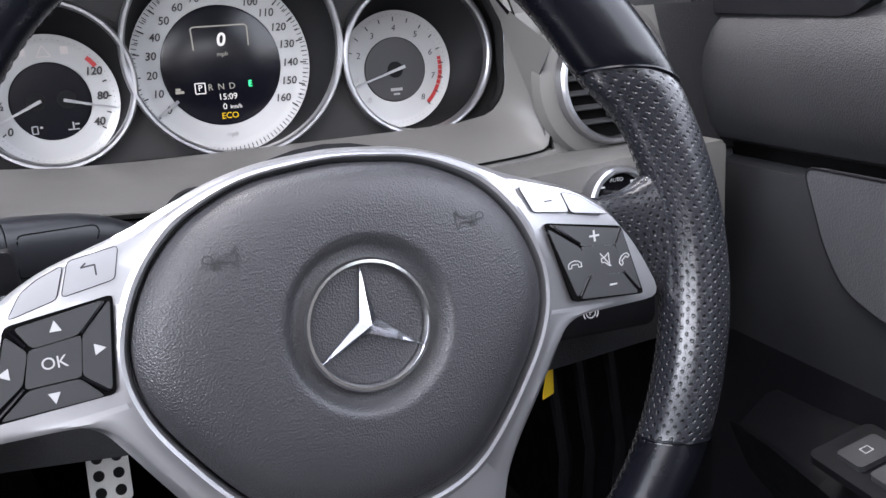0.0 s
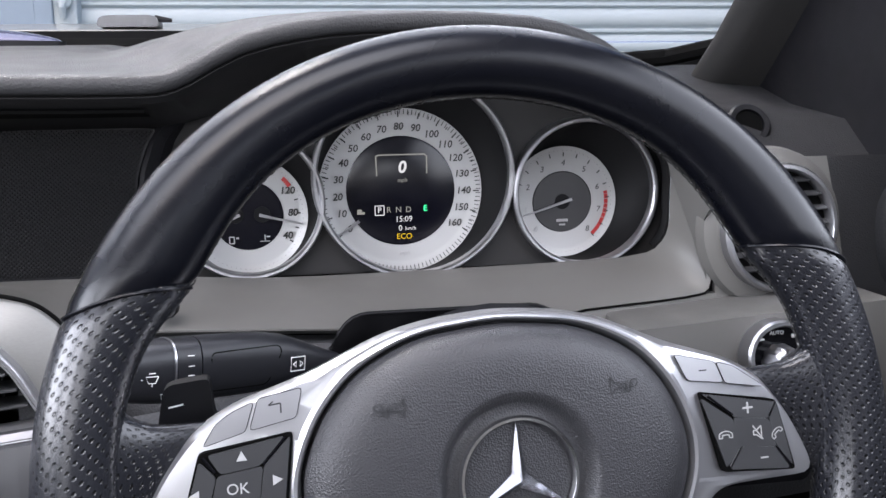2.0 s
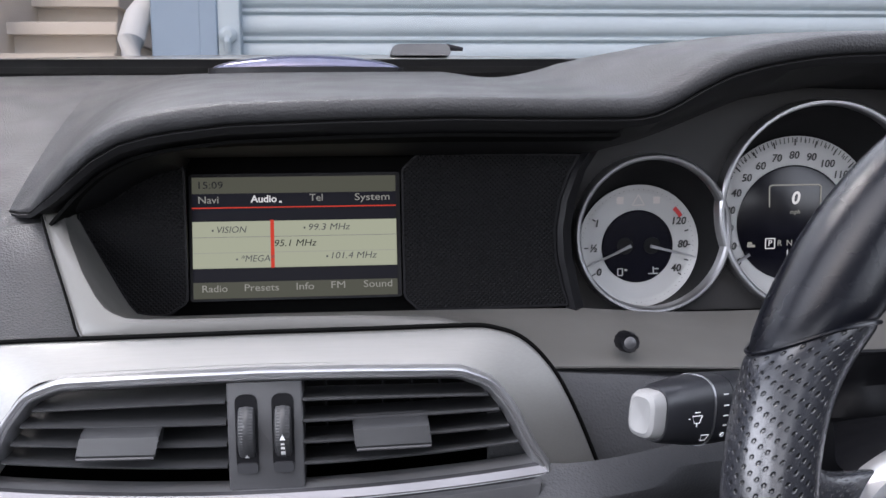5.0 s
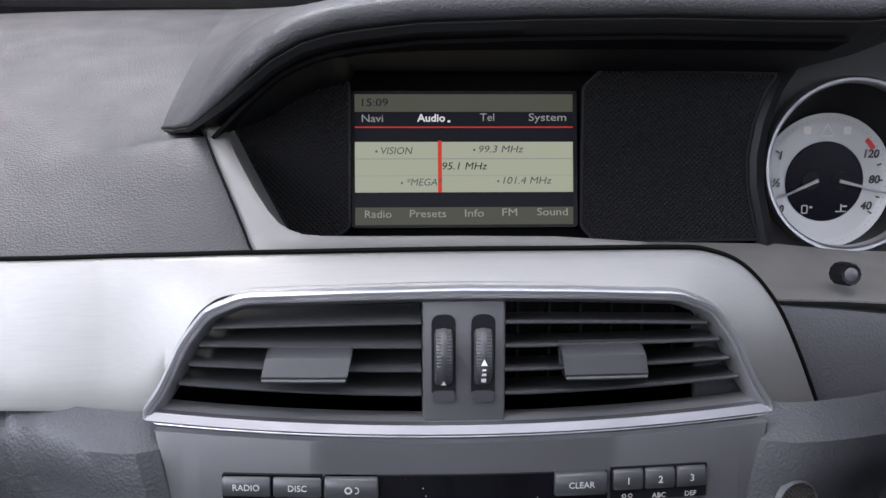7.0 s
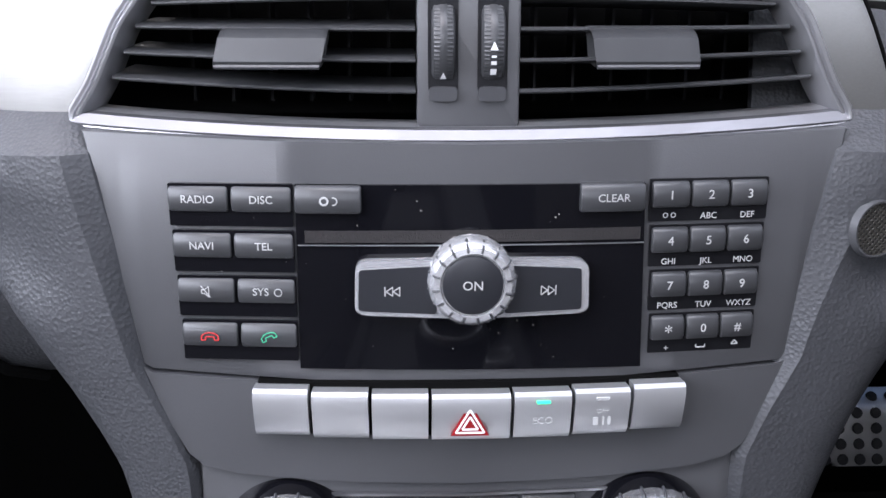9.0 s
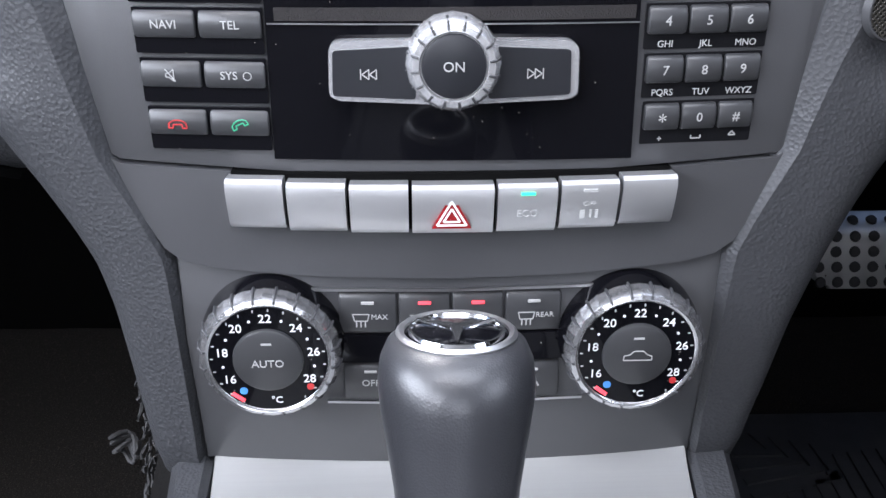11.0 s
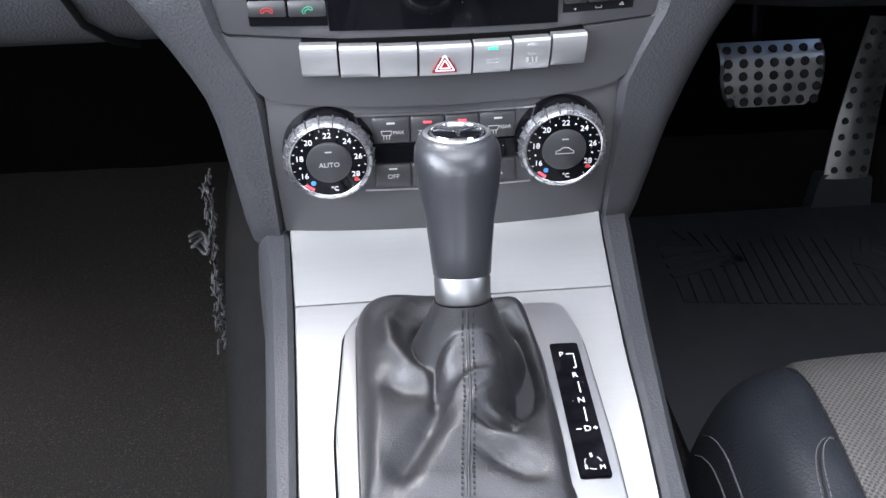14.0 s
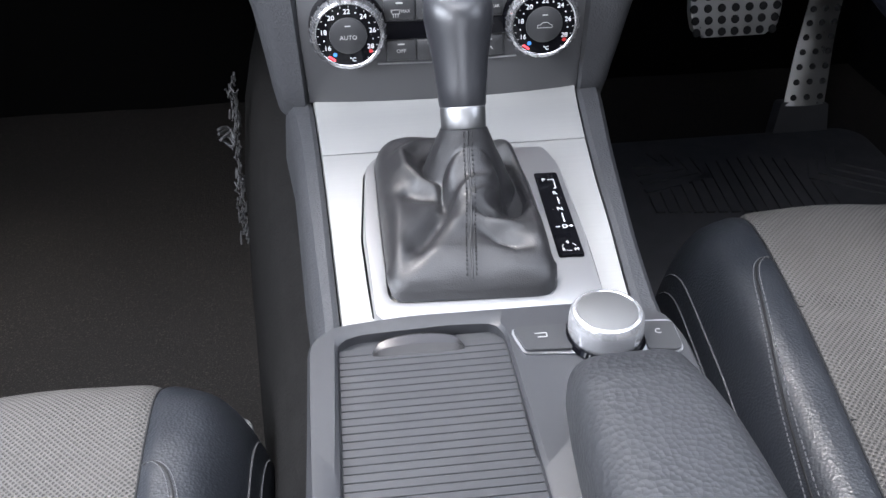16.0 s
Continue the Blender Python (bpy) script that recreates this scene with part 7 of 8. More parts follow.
# plain black disc, the opening's shade painted in
part("grid", revolve([(0, -0.001), (0.012, -0.001)], 24), VOID, dv, m=Matrix.Translation((0.640, 0.588, 0.991)) @ pose(0, 0, 0, 62))

# ---- driver's door ----
door = thing("door_1", (0.74, 0.1, 0.25), "closed dark grey driver's door with grained upper pad and armrest", "door", kind="structure")


def door_run(prof, y0, y1, n):
    return [[(x, y0 + (y1 - y0) * t, z) for x, z in prof] for t in np.linspace(0, 1, n)]


part("upper_pad", solid(loft(door_run([(0.775, 0.972), (0.755, 0.969), (0.738, 0.961), (0.725, 0.947), (0.717, 0.930), (0.7145, 0.912), (0.7155, 0.894), (0.7195, 0.878), (0.726, 0.867), (0.738, 0.862)], 0.535, -0.70, 24), caps=False), 0.004), TOPPAD, door, "grained dark upper pad")
# flat black strip whose colour is the shade in the gap
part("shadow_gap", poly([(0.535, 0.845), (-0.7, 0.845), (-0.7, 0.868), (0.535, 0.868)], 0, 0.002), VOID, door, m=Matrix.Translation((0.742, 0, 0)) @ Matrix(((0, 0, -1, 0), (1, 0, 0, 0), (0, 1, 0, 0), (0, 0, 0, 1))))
part("middle_panel", solid(loft(door_run([(0.742, 0.852), (0.728, 0.848), (0.724, 0.80), (0.730, 0.74), (0.742, 0.68)], 0.53, -0.70, 20), caps=False), 0.003), DOORLOW, door, "plain dark front panel")
INS = soft([(0.428, 0.857), (-0.70, 0.862), (-0.70, 0.757), (0.30, 0.765), (0.352, 0.769), (0.386, 0.781), (0.405, 0.805)], 0.012, 5)
DM = Matrix.Translation((0.7265, 0, 0)) @ Matrix(((0, 0, -1, 0), (1, 0, 0, 0), (0, 1, 0, 0), (0, 0, 0, 1)))
part("insert_panel", poly(INS, -0.002, 0.005, 0.003), DOORPAD, door, "paler insert panel with a rounded corner", m=DM.copy())
part("insert_edge", tube([(y, z, 0.0042) for y, z in INS], 0.0012, 6, True), DARK, door, "dark joint round the insert", m=DM.copy())
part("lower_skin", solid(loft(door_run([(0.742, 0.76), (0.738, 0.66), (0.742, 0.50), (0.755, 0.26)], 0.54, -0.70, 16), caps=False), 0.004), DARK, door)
rows = []
for t in np.linspace(0, 1, 20):
    y = 0.46 - 1.0 * t
    k = smooth(t * 4)
    rows.append([(0.742, y, 0.700 - 0.02 * (1 - k)), (0.725 - 0.02 * k, y, 0.698 - 0.02 * (1 - k)), (0.700 - 0.03 * k, y, 0.688 - 0.03 * (1 - k)), (0.690 - 0.03 * k, y, 0.665), (0.710 - 0.02 * k, y, 0.62), (0.742, y, 0.58)])
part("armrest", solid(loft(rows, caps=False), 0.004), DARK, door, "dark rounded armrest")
swm = Matrix.Translation((0.690, 0.300, 0.694)) @ pose(0, 0, 0, 4, -12, 0)
part("switch_plate", poly(rrect(0, 0, 0.05, 0.10, 0.006), -0.004, 0.002, 0.0015), DARK, door, "black window switch plate", m=swm.copy())
for v in (-0.026, 0.0, 0.026):
    part("window_switch", poly(rrect(0, v, 0.030, 0.020, 0.003), 0.002, 0.006, 0.0015), KEY, door, "grey window switch", m=swm.copy())
    part("switch_mark", stroke([(-0.003, v - 0.002), (-0.003, v + 0.003), (0.003, v + 0.003), (0.003, v - 0.002), (-0.003, v - 0.002)], 0.0006, 0.0062), GREYPRINT, door, m=swm.copy())
part("tweeter_panel", poly(soft([(0.80, 0.966), (0.40, 0.955), (0.375, 0.972), (0.37, 1.06), (0.42, 1.14), (0.56, 1.25), (0.80, 1.08)], 0.012, 3), 0, 0.012, 0.004), DARK, door, "dark triangular corner trim", m=Matrix.Translation((0.742, 0, 0)) @ Matrix(((0, 0, -1, 0), (1, 0, 0, 0), (0, 1, 0, 0), (0, 0, 0, 1))))
for i in range(12):
    part("tweeter_rib", tube([(0.7275, 0.395 + 0.004 * i, 0.984), (0.7275, 0.415 + 0.004 * i, 1.03)], 0.0008, 5), KEY, door)
pb = thing("parking_brake_switch", (0.572, 0.47, 0.765), "black panel with a white parking brake symbol", "switch")
pbm = Matrix.Translation((0.580, 0.468, 0.7655)) @ pose(0, 0, 0, 88)
part("panel", poly(rrect(0.01, 0, 0.085, 0.034, 0.008), -0.01, 0.0, 0.002), DARK, pb, m=pbm.copy())
bm = stroke([(0.0036 * math.cos(a), 0.0036 * math.sin(a)) for a in np.linspace(0, 6.283, 17)], 0.0007, 0.0002)
add(bm, words("P", 0.0040, 0, 0, 0.0002))
for s in (-1, 1):
    add(bm, stroke([(s * 0.0056 * math.cos(a), 0.0056 * math.sin(a)) for a in np.linspace(-0.7, 0.7, 7)], 0.0008, 0.0002))
part("symbol", bm, WHITE, pb, "white parking brake symbol", m=pbm.copy())
tagged(part("yellow_tag", poly(soft([(-0.005, 0), (0.005, 0.004), (0.005, 0.03), (0.0, 0.03)], 0.001), 0, 0.001), mat("yellow_plastic", (0.75, 0.50, 0.02), 0.5, tint=0.05), m=Matrix.Translation((0.584, 0.548, 0.668)) @ pose(0, 0, 0, 90)),
            "small yellow plastic tag under the dash", "tag")
for x in (0.60, 0.625, 0.655):
    tagged(part("wiring_loom", tube([(x, 0.60, 0.78), (x - 0.005, 0.565, 0.70), (x + 0.01, 0.57, 0.60), (x + 0.03, 0.62, 0.48)], 0.006, 8), DARK), "black cable loom hanging under the dash", "cable", "under-dash cables")

# ---- centre console ----
con = thing("centre_console", (0, 0.2, 0.25), "dark grey centre console with aluminium gear plate", "console")
PL = {-1: [(0.437, 0.1018), (0.353, 0.0960), (0.29, 0.0925), (0.168, 0.0864), (0.148, 0.0855)], 1: [(0.437, 0.1055), (0.353, 0.0957), (0.30, 0.0893), (0.249, 0.0848), (0.163, 0.0748), (0.148, 0.0730)]}


def plate_z(y):
    return line(y, [(0.10, 0.600), (0.20, 0.5965), (0.356, 0.5955), (0.41, 0.5985), (0.430, 0.603), (0.44, 0.609)])


def plate(ys, name, label):
    rows = []
    for y in ys:
        l, h = (line(-y, [(-a, b) for a, b in PL[q]]) for q in (-1, 1))
        rows.append([(x, y, plate_z(y) + 0.0012 - (0.003 if x > h - 0.0005 or x < -l + 0.0005 else 0.0)) for x in (-l, -l + 0.001, -l * 0.5, 0, h * 0.5, h - 0.001, h)])
    return part(name, solid(loft(rows, caps=False), 0.002), PLATE, con, label)


plate(np.linspace(0.437, 0.3570, 9), "ashtray_lid", "satin aluminium lid below the climate panel")
plate(np.linspace(0.3555, 0.148, 14), "gear_plate", "satin aluminium gear plate")
rows = []
for s in (-1, 1):
    rows = []
    for y in np.linspace(0.50, -0.55, 36):
        h = line(-y, [(-a, b) for a, b in PL[s]])
        z = plate_z(min(y, 0.41)) + 0.001
        wide = 0.002 * smooth((y - 0.14) / 0.12) if s < 0 else 0.0
        o = line(-y, [(-0.44, 0.122), (-0.379, 0.114), (-0.276, 0.1065), (-0.169, 0.0990), (0.5, 0.098)] if s < 0 else [(-0.44, 0.127), (-0.315, 0.1085), (-0.233, 0.0975), (-0.158, 0.0895), (0.5, 0.0885)])
        rows.append([(s * (h + 0.0005), y, z - 0.006), (s * (h + 0.0008), y, z), (s * (h + 0.004), y, z + 0.0022), (s * (o - 0.004), y, z + 0.0015), (s * o, y, z - 0.004), (s * (o + 0.003), y, z - 0.018), (s * (o + 0.004 + wide * 0.4), y, z - 0.036), (s * (o + 0.005 + wide), y, z - 0.06)])
    part("side_trim", solid(loft(rows, caps=False), 0.003), GRAINED, con, "grained side trim of the console")
    if s > 0:
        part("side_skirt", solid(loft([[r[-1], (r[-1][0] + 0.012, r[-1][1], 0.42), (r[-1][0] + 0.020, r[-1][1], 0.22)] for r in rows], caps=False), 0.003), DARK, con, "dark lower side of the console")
# carpeted tunnel flank towards the passenger
rows = []
for y in np.linspace(0.95, -0.2, 30):
    x = line(-y, [(-0.95, -0.18), (-0.7, -0.174), (-0.6, -0.163), (-0.45, -0.148), (-0.25, -0.127), (-0.1, -0.120), (0.2, -0.118)])
    z = line(-y, [(-0.95, 0.50), (-0.60, 0.550), (-0.44, 0.538), (-0.2, 0.526), (0.2, 0.526)])
    rows.append([(x + 0.030, y, z + 0.02), (x + 0.006, y, z), (x - 0.002, y, z - 0.012), (x - 0.014, y, z - 0.06), (x - 0.026 + 0.003 * noise.noise((y * 20, 1, 0)), y, z - 0.15), (x - 0.040, y, 0.225)])
tagged(part("tunnel_carpet", solid(loft(rows, caps=False), 0.004), TUNNEL), "frayed carpet on the side of the tunnel, darkened as if shaded", "carpet", kind="structure")
fr = bmesh.new()
rng = random.Random(4)
for i in range(64):
    z = 0.555 - 0.175 * rng.random()
    y = 0.590 + 0.02 * rng.random()
    x = -0.179 - 0.07 * (0.555 - z) - 0.004 * rng.random()
    pts = [(x, y, z)]
    for k in range(5):
        pts.append((pts[-1][0] - 0.004 * rng.random() + 0.0012, pts[-1][1] + rng.uniform(-0.006, 0.006), pts[-1][2] + rng.uniform(-0.010, 0.006)))
    add(fr, tube(pts, 0.0010, 4))
for i in range(3):
    add(fr, tube([(-0.192 + 0.007 * math.cos(a + i), 0.57 + 0.006 * math.sin(2 * a + i), 0.500 + 0.004 * i + 0.006 * math.sin(a)) for a in np.linspace(0, 6.283, 14, endpoint=False)], 0.0016, 5, True))
tagged(part("frayed_edging", fr, mat("frayed_thread", (0.05, 0.05, 0.052), 0.8, tint=0.3), None), "frayed grey edging thread hanging from the carpet", "thread", kind="stuff")

# gate frame and gaiter
FRM = soft([(-0.0675, 0.1600), (0.0530, 0.1600), (0.0600, 0.1650), (0.0640, 0.2300), (0.0655, 0.3080), (0.0600, 0.3360), (-0.0560, 0.3400), (-0.0660, 0.3250), (-0.0708, 0.2460)], 0.007, 4)
HOLE = soft([(-0.0590, 0.1745), (0.0300, 0.1700), (0.0360, 0.1800), (0.0385, 0.2300), (0.0395, 0.2900), (0.0360, 0.3330), (-0.0520, 0.3370), (-0.0595, 0.3250)], 0.010, 4)
gate = thing("gear_selector", (0, 0.28, 0.60), "automatic gear selector with leather gaiter and black knob", "gear selector")
rows = []
cx, cy = -0.006, 0.25
for a in np.linspace(-math.pi, math.pi, 140, endpoint=False):
    ro, ri = polar(FRM, a, (cx, cy)), polar(HOLE, a, (cx, cy))
    c, s = math.cos(a), math.sin(a)
    ro = max(ro, ri + 0.002)
    rows.append([(cx + r * c, cy + r * s, z) for r, z in ((ro + 0.0005, 0.5960), (ro, 0.6020), (ro - 0.0015, 0.6045), (ri + (ro - ri) * 0.5, 0.6052), (ri + 0.001, 0.6050), (ri, 0.6040), (ri - 0.001, 0.600))])
part("gate_joint", tube([(x * 1.008, 0.25 + (y - 0.25) * 1.008, 0.5978) for x, y in FRM], 0.0011, 6, True), VOID, gate, "dark joint round the gate frame")
part("gate_frame", loft(rows, along=True, caps=False), GATE, gate, "satin silver gate frame")
CB, CT = Vector((-0.0035, 0.2840, 0.6500)), Vector((-0.0025, 0.3220, 0.7240))
LAX = (CT - CB).normalized()
GX, GY = -0.0035, 0.2840


def along(x, y, pts, w, fade=0.2):
    """How near (x, y) lies to a polyline: 1 on it, fading over w and towards its ends."""
    p, best, total = Vector((x, y)), None, 0.0
    lens = [(Vector(b) - Vector(a)).length for a, b in zip(pts, pts[1:])]
    for (a, b), ln in zip(zip(pts, pts[1:]), lens):
        a, b = Vector(a), Vector(b)
        q = max(0.0, min(1.0, (p - a).dot(b - a) / (ln * ln)))
        d = (p - a.lerp(b, q)).length
        if best is None or d < best[0]:
            best = (d, total + q * ln)
        total += ln
    u = best[1] / total
    return math.exp(-(best[0] / w) ** 2) * (0.35 + 0.65 * min(1.0, u / fade, (1 - u) / fade))


def gaiter_z(x, y):
    """Leather height over the gate: a puffed skirt, the sleeve that runs forward as a ridge, hollows and creases."""
    a, r = math.atan2(y - GY, x - GX), math.hypot(x - GX, y - GY)
    d = (polar(HOLE, a, (GX, GY)) - r) * 0.95
    skirt = 0.6045 + 0.0195 * math.sqrt(max(0.0, 1 - (1 - min(1.0, max(0.0, d) / (0.017 + 0.012 * smooth((0.215 - y) / 0.03)))) ** 2))
    skirt -= 0.028 * along(x, y, [(0.0200, 0.318), (0.0235, 0.292), (0.0240, 0.262), (0.0195, 0.234)], 0.0100)
    skirt -= 0.016 * along(x, y, [(-0.0180, 0.300), (-0.0220, 0.286), (-0.0200, 0.272)], 0.0065)
    skirt += 0.0050 * along(x, y, [(-0.0300, 0.316), (-0.0420, 0.302), (-0.0410, 0.284), (-0.0330, 0.266), (-0.0230, 0.259)], 0.0050)
    skirt -= 0.0035 * along(x, y, [(-0.0460, 0.262), (-0.0360, 0.252), (-0.0230, 0.249)], 0.0060)
    skirt -= 0.0040 * along(x, y, [(-0.0200, 0.262), (-0.0195, 0.236)], 0.0040)
    zr = line(y, [(0.165, 0.600), (0.174, 0.606), (0.181, 0.6125), (0.192, 0.6190), (0.206, 0.6243), (0.220, 0.6290), (0.235, 0.6345), (0.252, 0.6415), (0.270, 0.6490), (0.284, 0.6520)]) - 4.0 * max(0.0, y - 0.284)
    xr = line(y, [(0.17, -0.0130), (0.20, -0.0105), (0.235, -0.0050), (0.27, -0.0035)])
    dx = x - xr
    w = line(y, [(0.175, 0.070), (0.192, 0.050), (0.206, 0.036), (0.220, 0.0245), (0.235, 0.0175), (0.27, 0.0158)])
    w += (0.0045 * math.exp(-((y - 0.255) / 0.014) ** 2) if dx > 0 else 0.0)
    drop = line(y, [(0.18, 0.004), (0.20, 0.010), (0.22, 0.020), (0.235, 0.028), (0.28, 0.032)])
    e = abs(dx) / w
    ridge = zr - (drop * (1 - math.sqrt(1 - e * e)) if e < 1 else drop + 2.0 * (abs(dx) - w))
    cone = 0.6515 - 0.006 * math.sin(a) - 2.6 * (r - 0.0146)
    ridge = max(ridge, cone)
    on = smooth((ridge - skirt + 0.001) / 0.004) * smooth((y - 0.205) / 0.03)
    ridge += on * (0.0012 - 0.0050 * abs(noise.noise((x * 60 + 3, y * 70 - x * 30, 0.5)))) * smooth((r - 0.015) / 0.006)
    k = 0.0035
    h = max(0.0, k - abs(ridge - skirt)) / k
    z = max(ridge, skirt) + h * h * k * 0.25
    z -= 0.0066 * along(x, y, [(-0.0195, 0.244), (-0.0250, 0.227), (-0.0350, 0.211), (-0.0490, 0.187)], 0.0062, 0.3)
    z += 0.0022 * along(x, y, [(-0.0130, 0.232), (-0.0190, 0.214), (-0.0330, 0.194)], 0.0060, 0.3)
    z -= 0.0088 * along(x, y, [(-0.0030, 0.226), (0.0070, 0.2225), (0.0180, 0.2260)], 0.0036, 0.3)
    z += 0.0034 * along(x, y, [(-0.0010, 0.2180), (0.0090, 0.2140), (0.0200, 0.2130)], 0.0042, 0.3)
    z -= 0.0058 * along(x, y, [(-0.0020, 0.2110), (0.0060, 0.2040), (0.0170, 0.1960), (0.0240, 0.1950)], 0.0048, 0.3)
    z += 0.0014 * noise.noise((x * 45, y * 45, 3)) * smooth(d / 0.01)
    return max(z, 0.6042)


def gaiter_rows():
    n, m = 176, 104
    for i in range(m + 1):
        t = i / m
        row = []
        for j in range(n):
            a = -math.pi + 2 * math.pi * j / n
            c, q = math.cos(a), math.sin(a)
            edge = polar(HOLE, a, (GX, GY)) + 0.0008
            r = edge + (0.0146 - edge) * t
            x, y = GX + r * c, GY + r * q
            row.append(Vector((x, y, gaiter_z(x, y))))
        yield row


part("gaiter", loft(list(gaiter_rows()), around=True, caps=False), GAITER, gate, "creased black leather gaiter", sharp=80)


def seam_line(du):
    pts = []
    for y in np.linspace(0.269, 0.1765, 150):
        x = line(y, [(0.17, -0.0135), (0.20, -0.0105), (0.235, -0.0055), (0.27, -0.0030)]) + du
        pts.append(Vector((x, y, gaiter_z(x, y) + 0.0003)))
    return pts


bm = bmesh.new()
for du in (-0.0026, 0.0026):
    pts = seam_line(du)
    for k in range(0, 147, 4):
        add(bm, tube(pts[k:k + 3], 0.0006, 5))
part("gaiter_welt", tube(seam_line(0.0), 0.0007, 6), GAITER, gate)
part("gaiter_seam", bm, STITCH, gate, "twin stitched seam down the gaiter")
LM = Matrix.Translation(CB) @ LAX.to_track_quat("Z", "Y").to_matrix().to_4x4()
FWD = Vector((1, 0, 0)).cross(LAX) * -1


def crown(v):
    """The knob's crown is cut at a slant towards the driver."""
    h, f = (v.co - CB).dot(LAX), (v.co - CB).dot(FWD)
    v.co += LAX * 0.30 * f * smooth((h - 0.052) / 0.030)


part("collar", revolve([(0.0, 0.0), (0.0136, 0.0), (0.0140, 0.001), (0.0142, 0.0125), (0.0138, 0.0135), (0, 0.0135)], 48), mat("collar_silver", (0.24, 0.24, 0.243), 0.42, metal=1.0, tint=0.03), gate, "satin chrome collar", m=LM.copy())
part("knob", revolve([(0, 0.0137), (0.0140, 0.0137), (0.0146, 0.0150), (0.0155, 0.026), (0.0172, 0.042), (0.0196, 0.056), (0.0212, 0.066), (0.0216, 0.072), (0.0210, 0.0775), (0.0192, 0.0815), (0.0172, 0.0832), (0.0165, 0.0835)], 64), mat("knob_leather", (0.018, 0.0185, 0.021), 0.36, coat=0.05, grain=0.08, scale=1500, kind="voronoi", wear=0.06), gate, "smooth dark grey knob", m=LM.copy(), bend=crown)
part("cap_ring", revolve([(0.0165, 0.0830), (0.0168, 0.0842), (0.0158, 0.0850), (0.0146, 0.0846), (0.0144, 0.0836)], 48), ALU_W, gate, "satin chrome cap ring", m=LM.copy(), bend=crown)
part("cap", revolve([(0, 0.0852), (0.010, 0.0848), (0.0146, 0.0838)], 40), GLOSS, gate, "glossy black cap", m=LM.copy(), bend=crown)
bm = revolve([(0.0122, 0.0845), (0.0124, 0.0852), (0.0132, 0.0852), (0.0134, 0.0842)], 40)
for i in range(3):
    a = radians(90 + 120 * i)
    p = [(0.0128 * math.cos(a), 0.0128 * math.sin(a)), (0.0022 * math.cos(a + 1.05), 0.0022 * math.sin(a + 1.05)), (0, 0), (0.0022 * math.cos(a - 1.05), 0.0022 * math.sin(a - 1.05))]
    add(bm, poly(p, 0.0850, 0.0858))
part("cap_badge", bm, CHROME, gate, "chrome three-armed badge", m=LM.copy(), bend=crown)
# selector display
ind = thing("gear_indicator", (0.052, 0.25, 0.604), "black gear position strip with white letters", "indicator")
im = Matrix.Translation((0, 0, 0.6050)) @ Matrix.Identity(4)
part("strip", poly(soft([(0.0418, 0.2030), (0.0572, 0.2025), (0.0605, 0.2970), (0.0452, 0.2975)], 0.002, 3), -0.003, 0.0008, 0.0005), GLOSS, ind, m=im.copy())
for s, u, v in (("P", 0.0500, 0.2880), ("R", 0.0540, 0.2715), ("N", 0.0533, 0.2530), ("D", 0.0522, 0.2335)):
    part("letter", words(s, 0.0036, u, v, 0.0009), WHITE, ind, m=im.copy())
part("track_line", add(stroke([(0.0525, 0.2880), (0.0565, 0.2880), (0.0560, 0.2775), (0.0545, 0.2770)], 0.0006, 0.0009), add(stroke([(0.0545, 0.2665), (0.0542, 0.2585)], 0.0006, 0.0009), stroke([(0.0535, 0.2480), (0.0530, 0.2385)], 0.0006, 0.0009))), WHITE, ind, m=im.copy())
part("plus_minus", add(words("+", 0.0036, 0.0562, 0.2335, 0.0009), bars([(0.0478, 0.2335, 0.0026, 0.0006)], 0.0009)), WHITE, ind, m=im.copy())
part("mode_key", poly(rrect(0.0500, 0.2120, 0.0140, 0.0175, 0.001), 0.0006, 0.0016, 0.0004), GLOSS, ind, "black mode key", m=im.copy())
for s, u, v in (("S", 0.0497, 0.2158), ("E", 0.0460, 0.2088), ("M", 0.0536, 0.2082)):
    part("letter", words(s, 0.0026, u, v, 0.0017), WHITE, ind, m=im.copy())
for a0 in (-2.6, -0.3, 2.0):
    part("mode_mark", stroke([(0.0498 + 0.0040 * math.cos(a), 0.2112 + 0.0040 * math.sin(a)) for a in np.linspace(a0 - 0.4 + 0.8, a0 + 0.4 + 0.8, 6)], 0.0006, 0.0017), GREYPRINT, ind, "arc between the mode letters", m=im.copy())

# rear of the console: bin with roller blind, rotary controller, armrest
BX = soft([(-0.1035, -0.55), (0.0900, -0.55), (0.0905, 0.1250), (0.0850, 0.1445), (0.0400, 0.1560), (-0.0500, 0.1575), (-0.0900, 0.1535), (-0.1035, 0.1420)], 0.010, 4)
IN_ = soft([(-0.0885, -0.30), (0.006, -0.30), (-0.0020, 0.1330), (-0.0065, 0.1430), (-0.0300, 0.1445), (-0.0780, 0.1425), (-0.0880, 0.1370)], 0.006, 3)
rows = []
bx, by = -0.040, 0.0
angs = sorted(set(list(np.linspace(-math.pi, math.pi, 120, endpoint=False)) + [math.atan2(y - by, x - bx) for x, y in IN_] + [math.atan2(y - by, x - bx) for x, y in BX]))
for a in angs:
    ro, ri = polar(BX, a, (bx, by)), polar(IN_, a, (bx, by))
    c, s = math.cos(a), math.sin(a)
    rows.append([(bx + r * c, by + r * s, z) for r, z in ((ro + 0.003, 0.50), (ro + 0.001, 0.600), (ro - 0.0005, 0.6085), (ro - 0.004, 0.6125), (ri + min(0.004, (ro - ri) * 0.4), 0.6125), (ri + 0.0006, 0.6110), (ri, 0.6070), (ri, 0.598))])
part("bin_housing", loft(rows, along=True, caps=False), CONSOLE, con, "smooth grey housing round the bin")
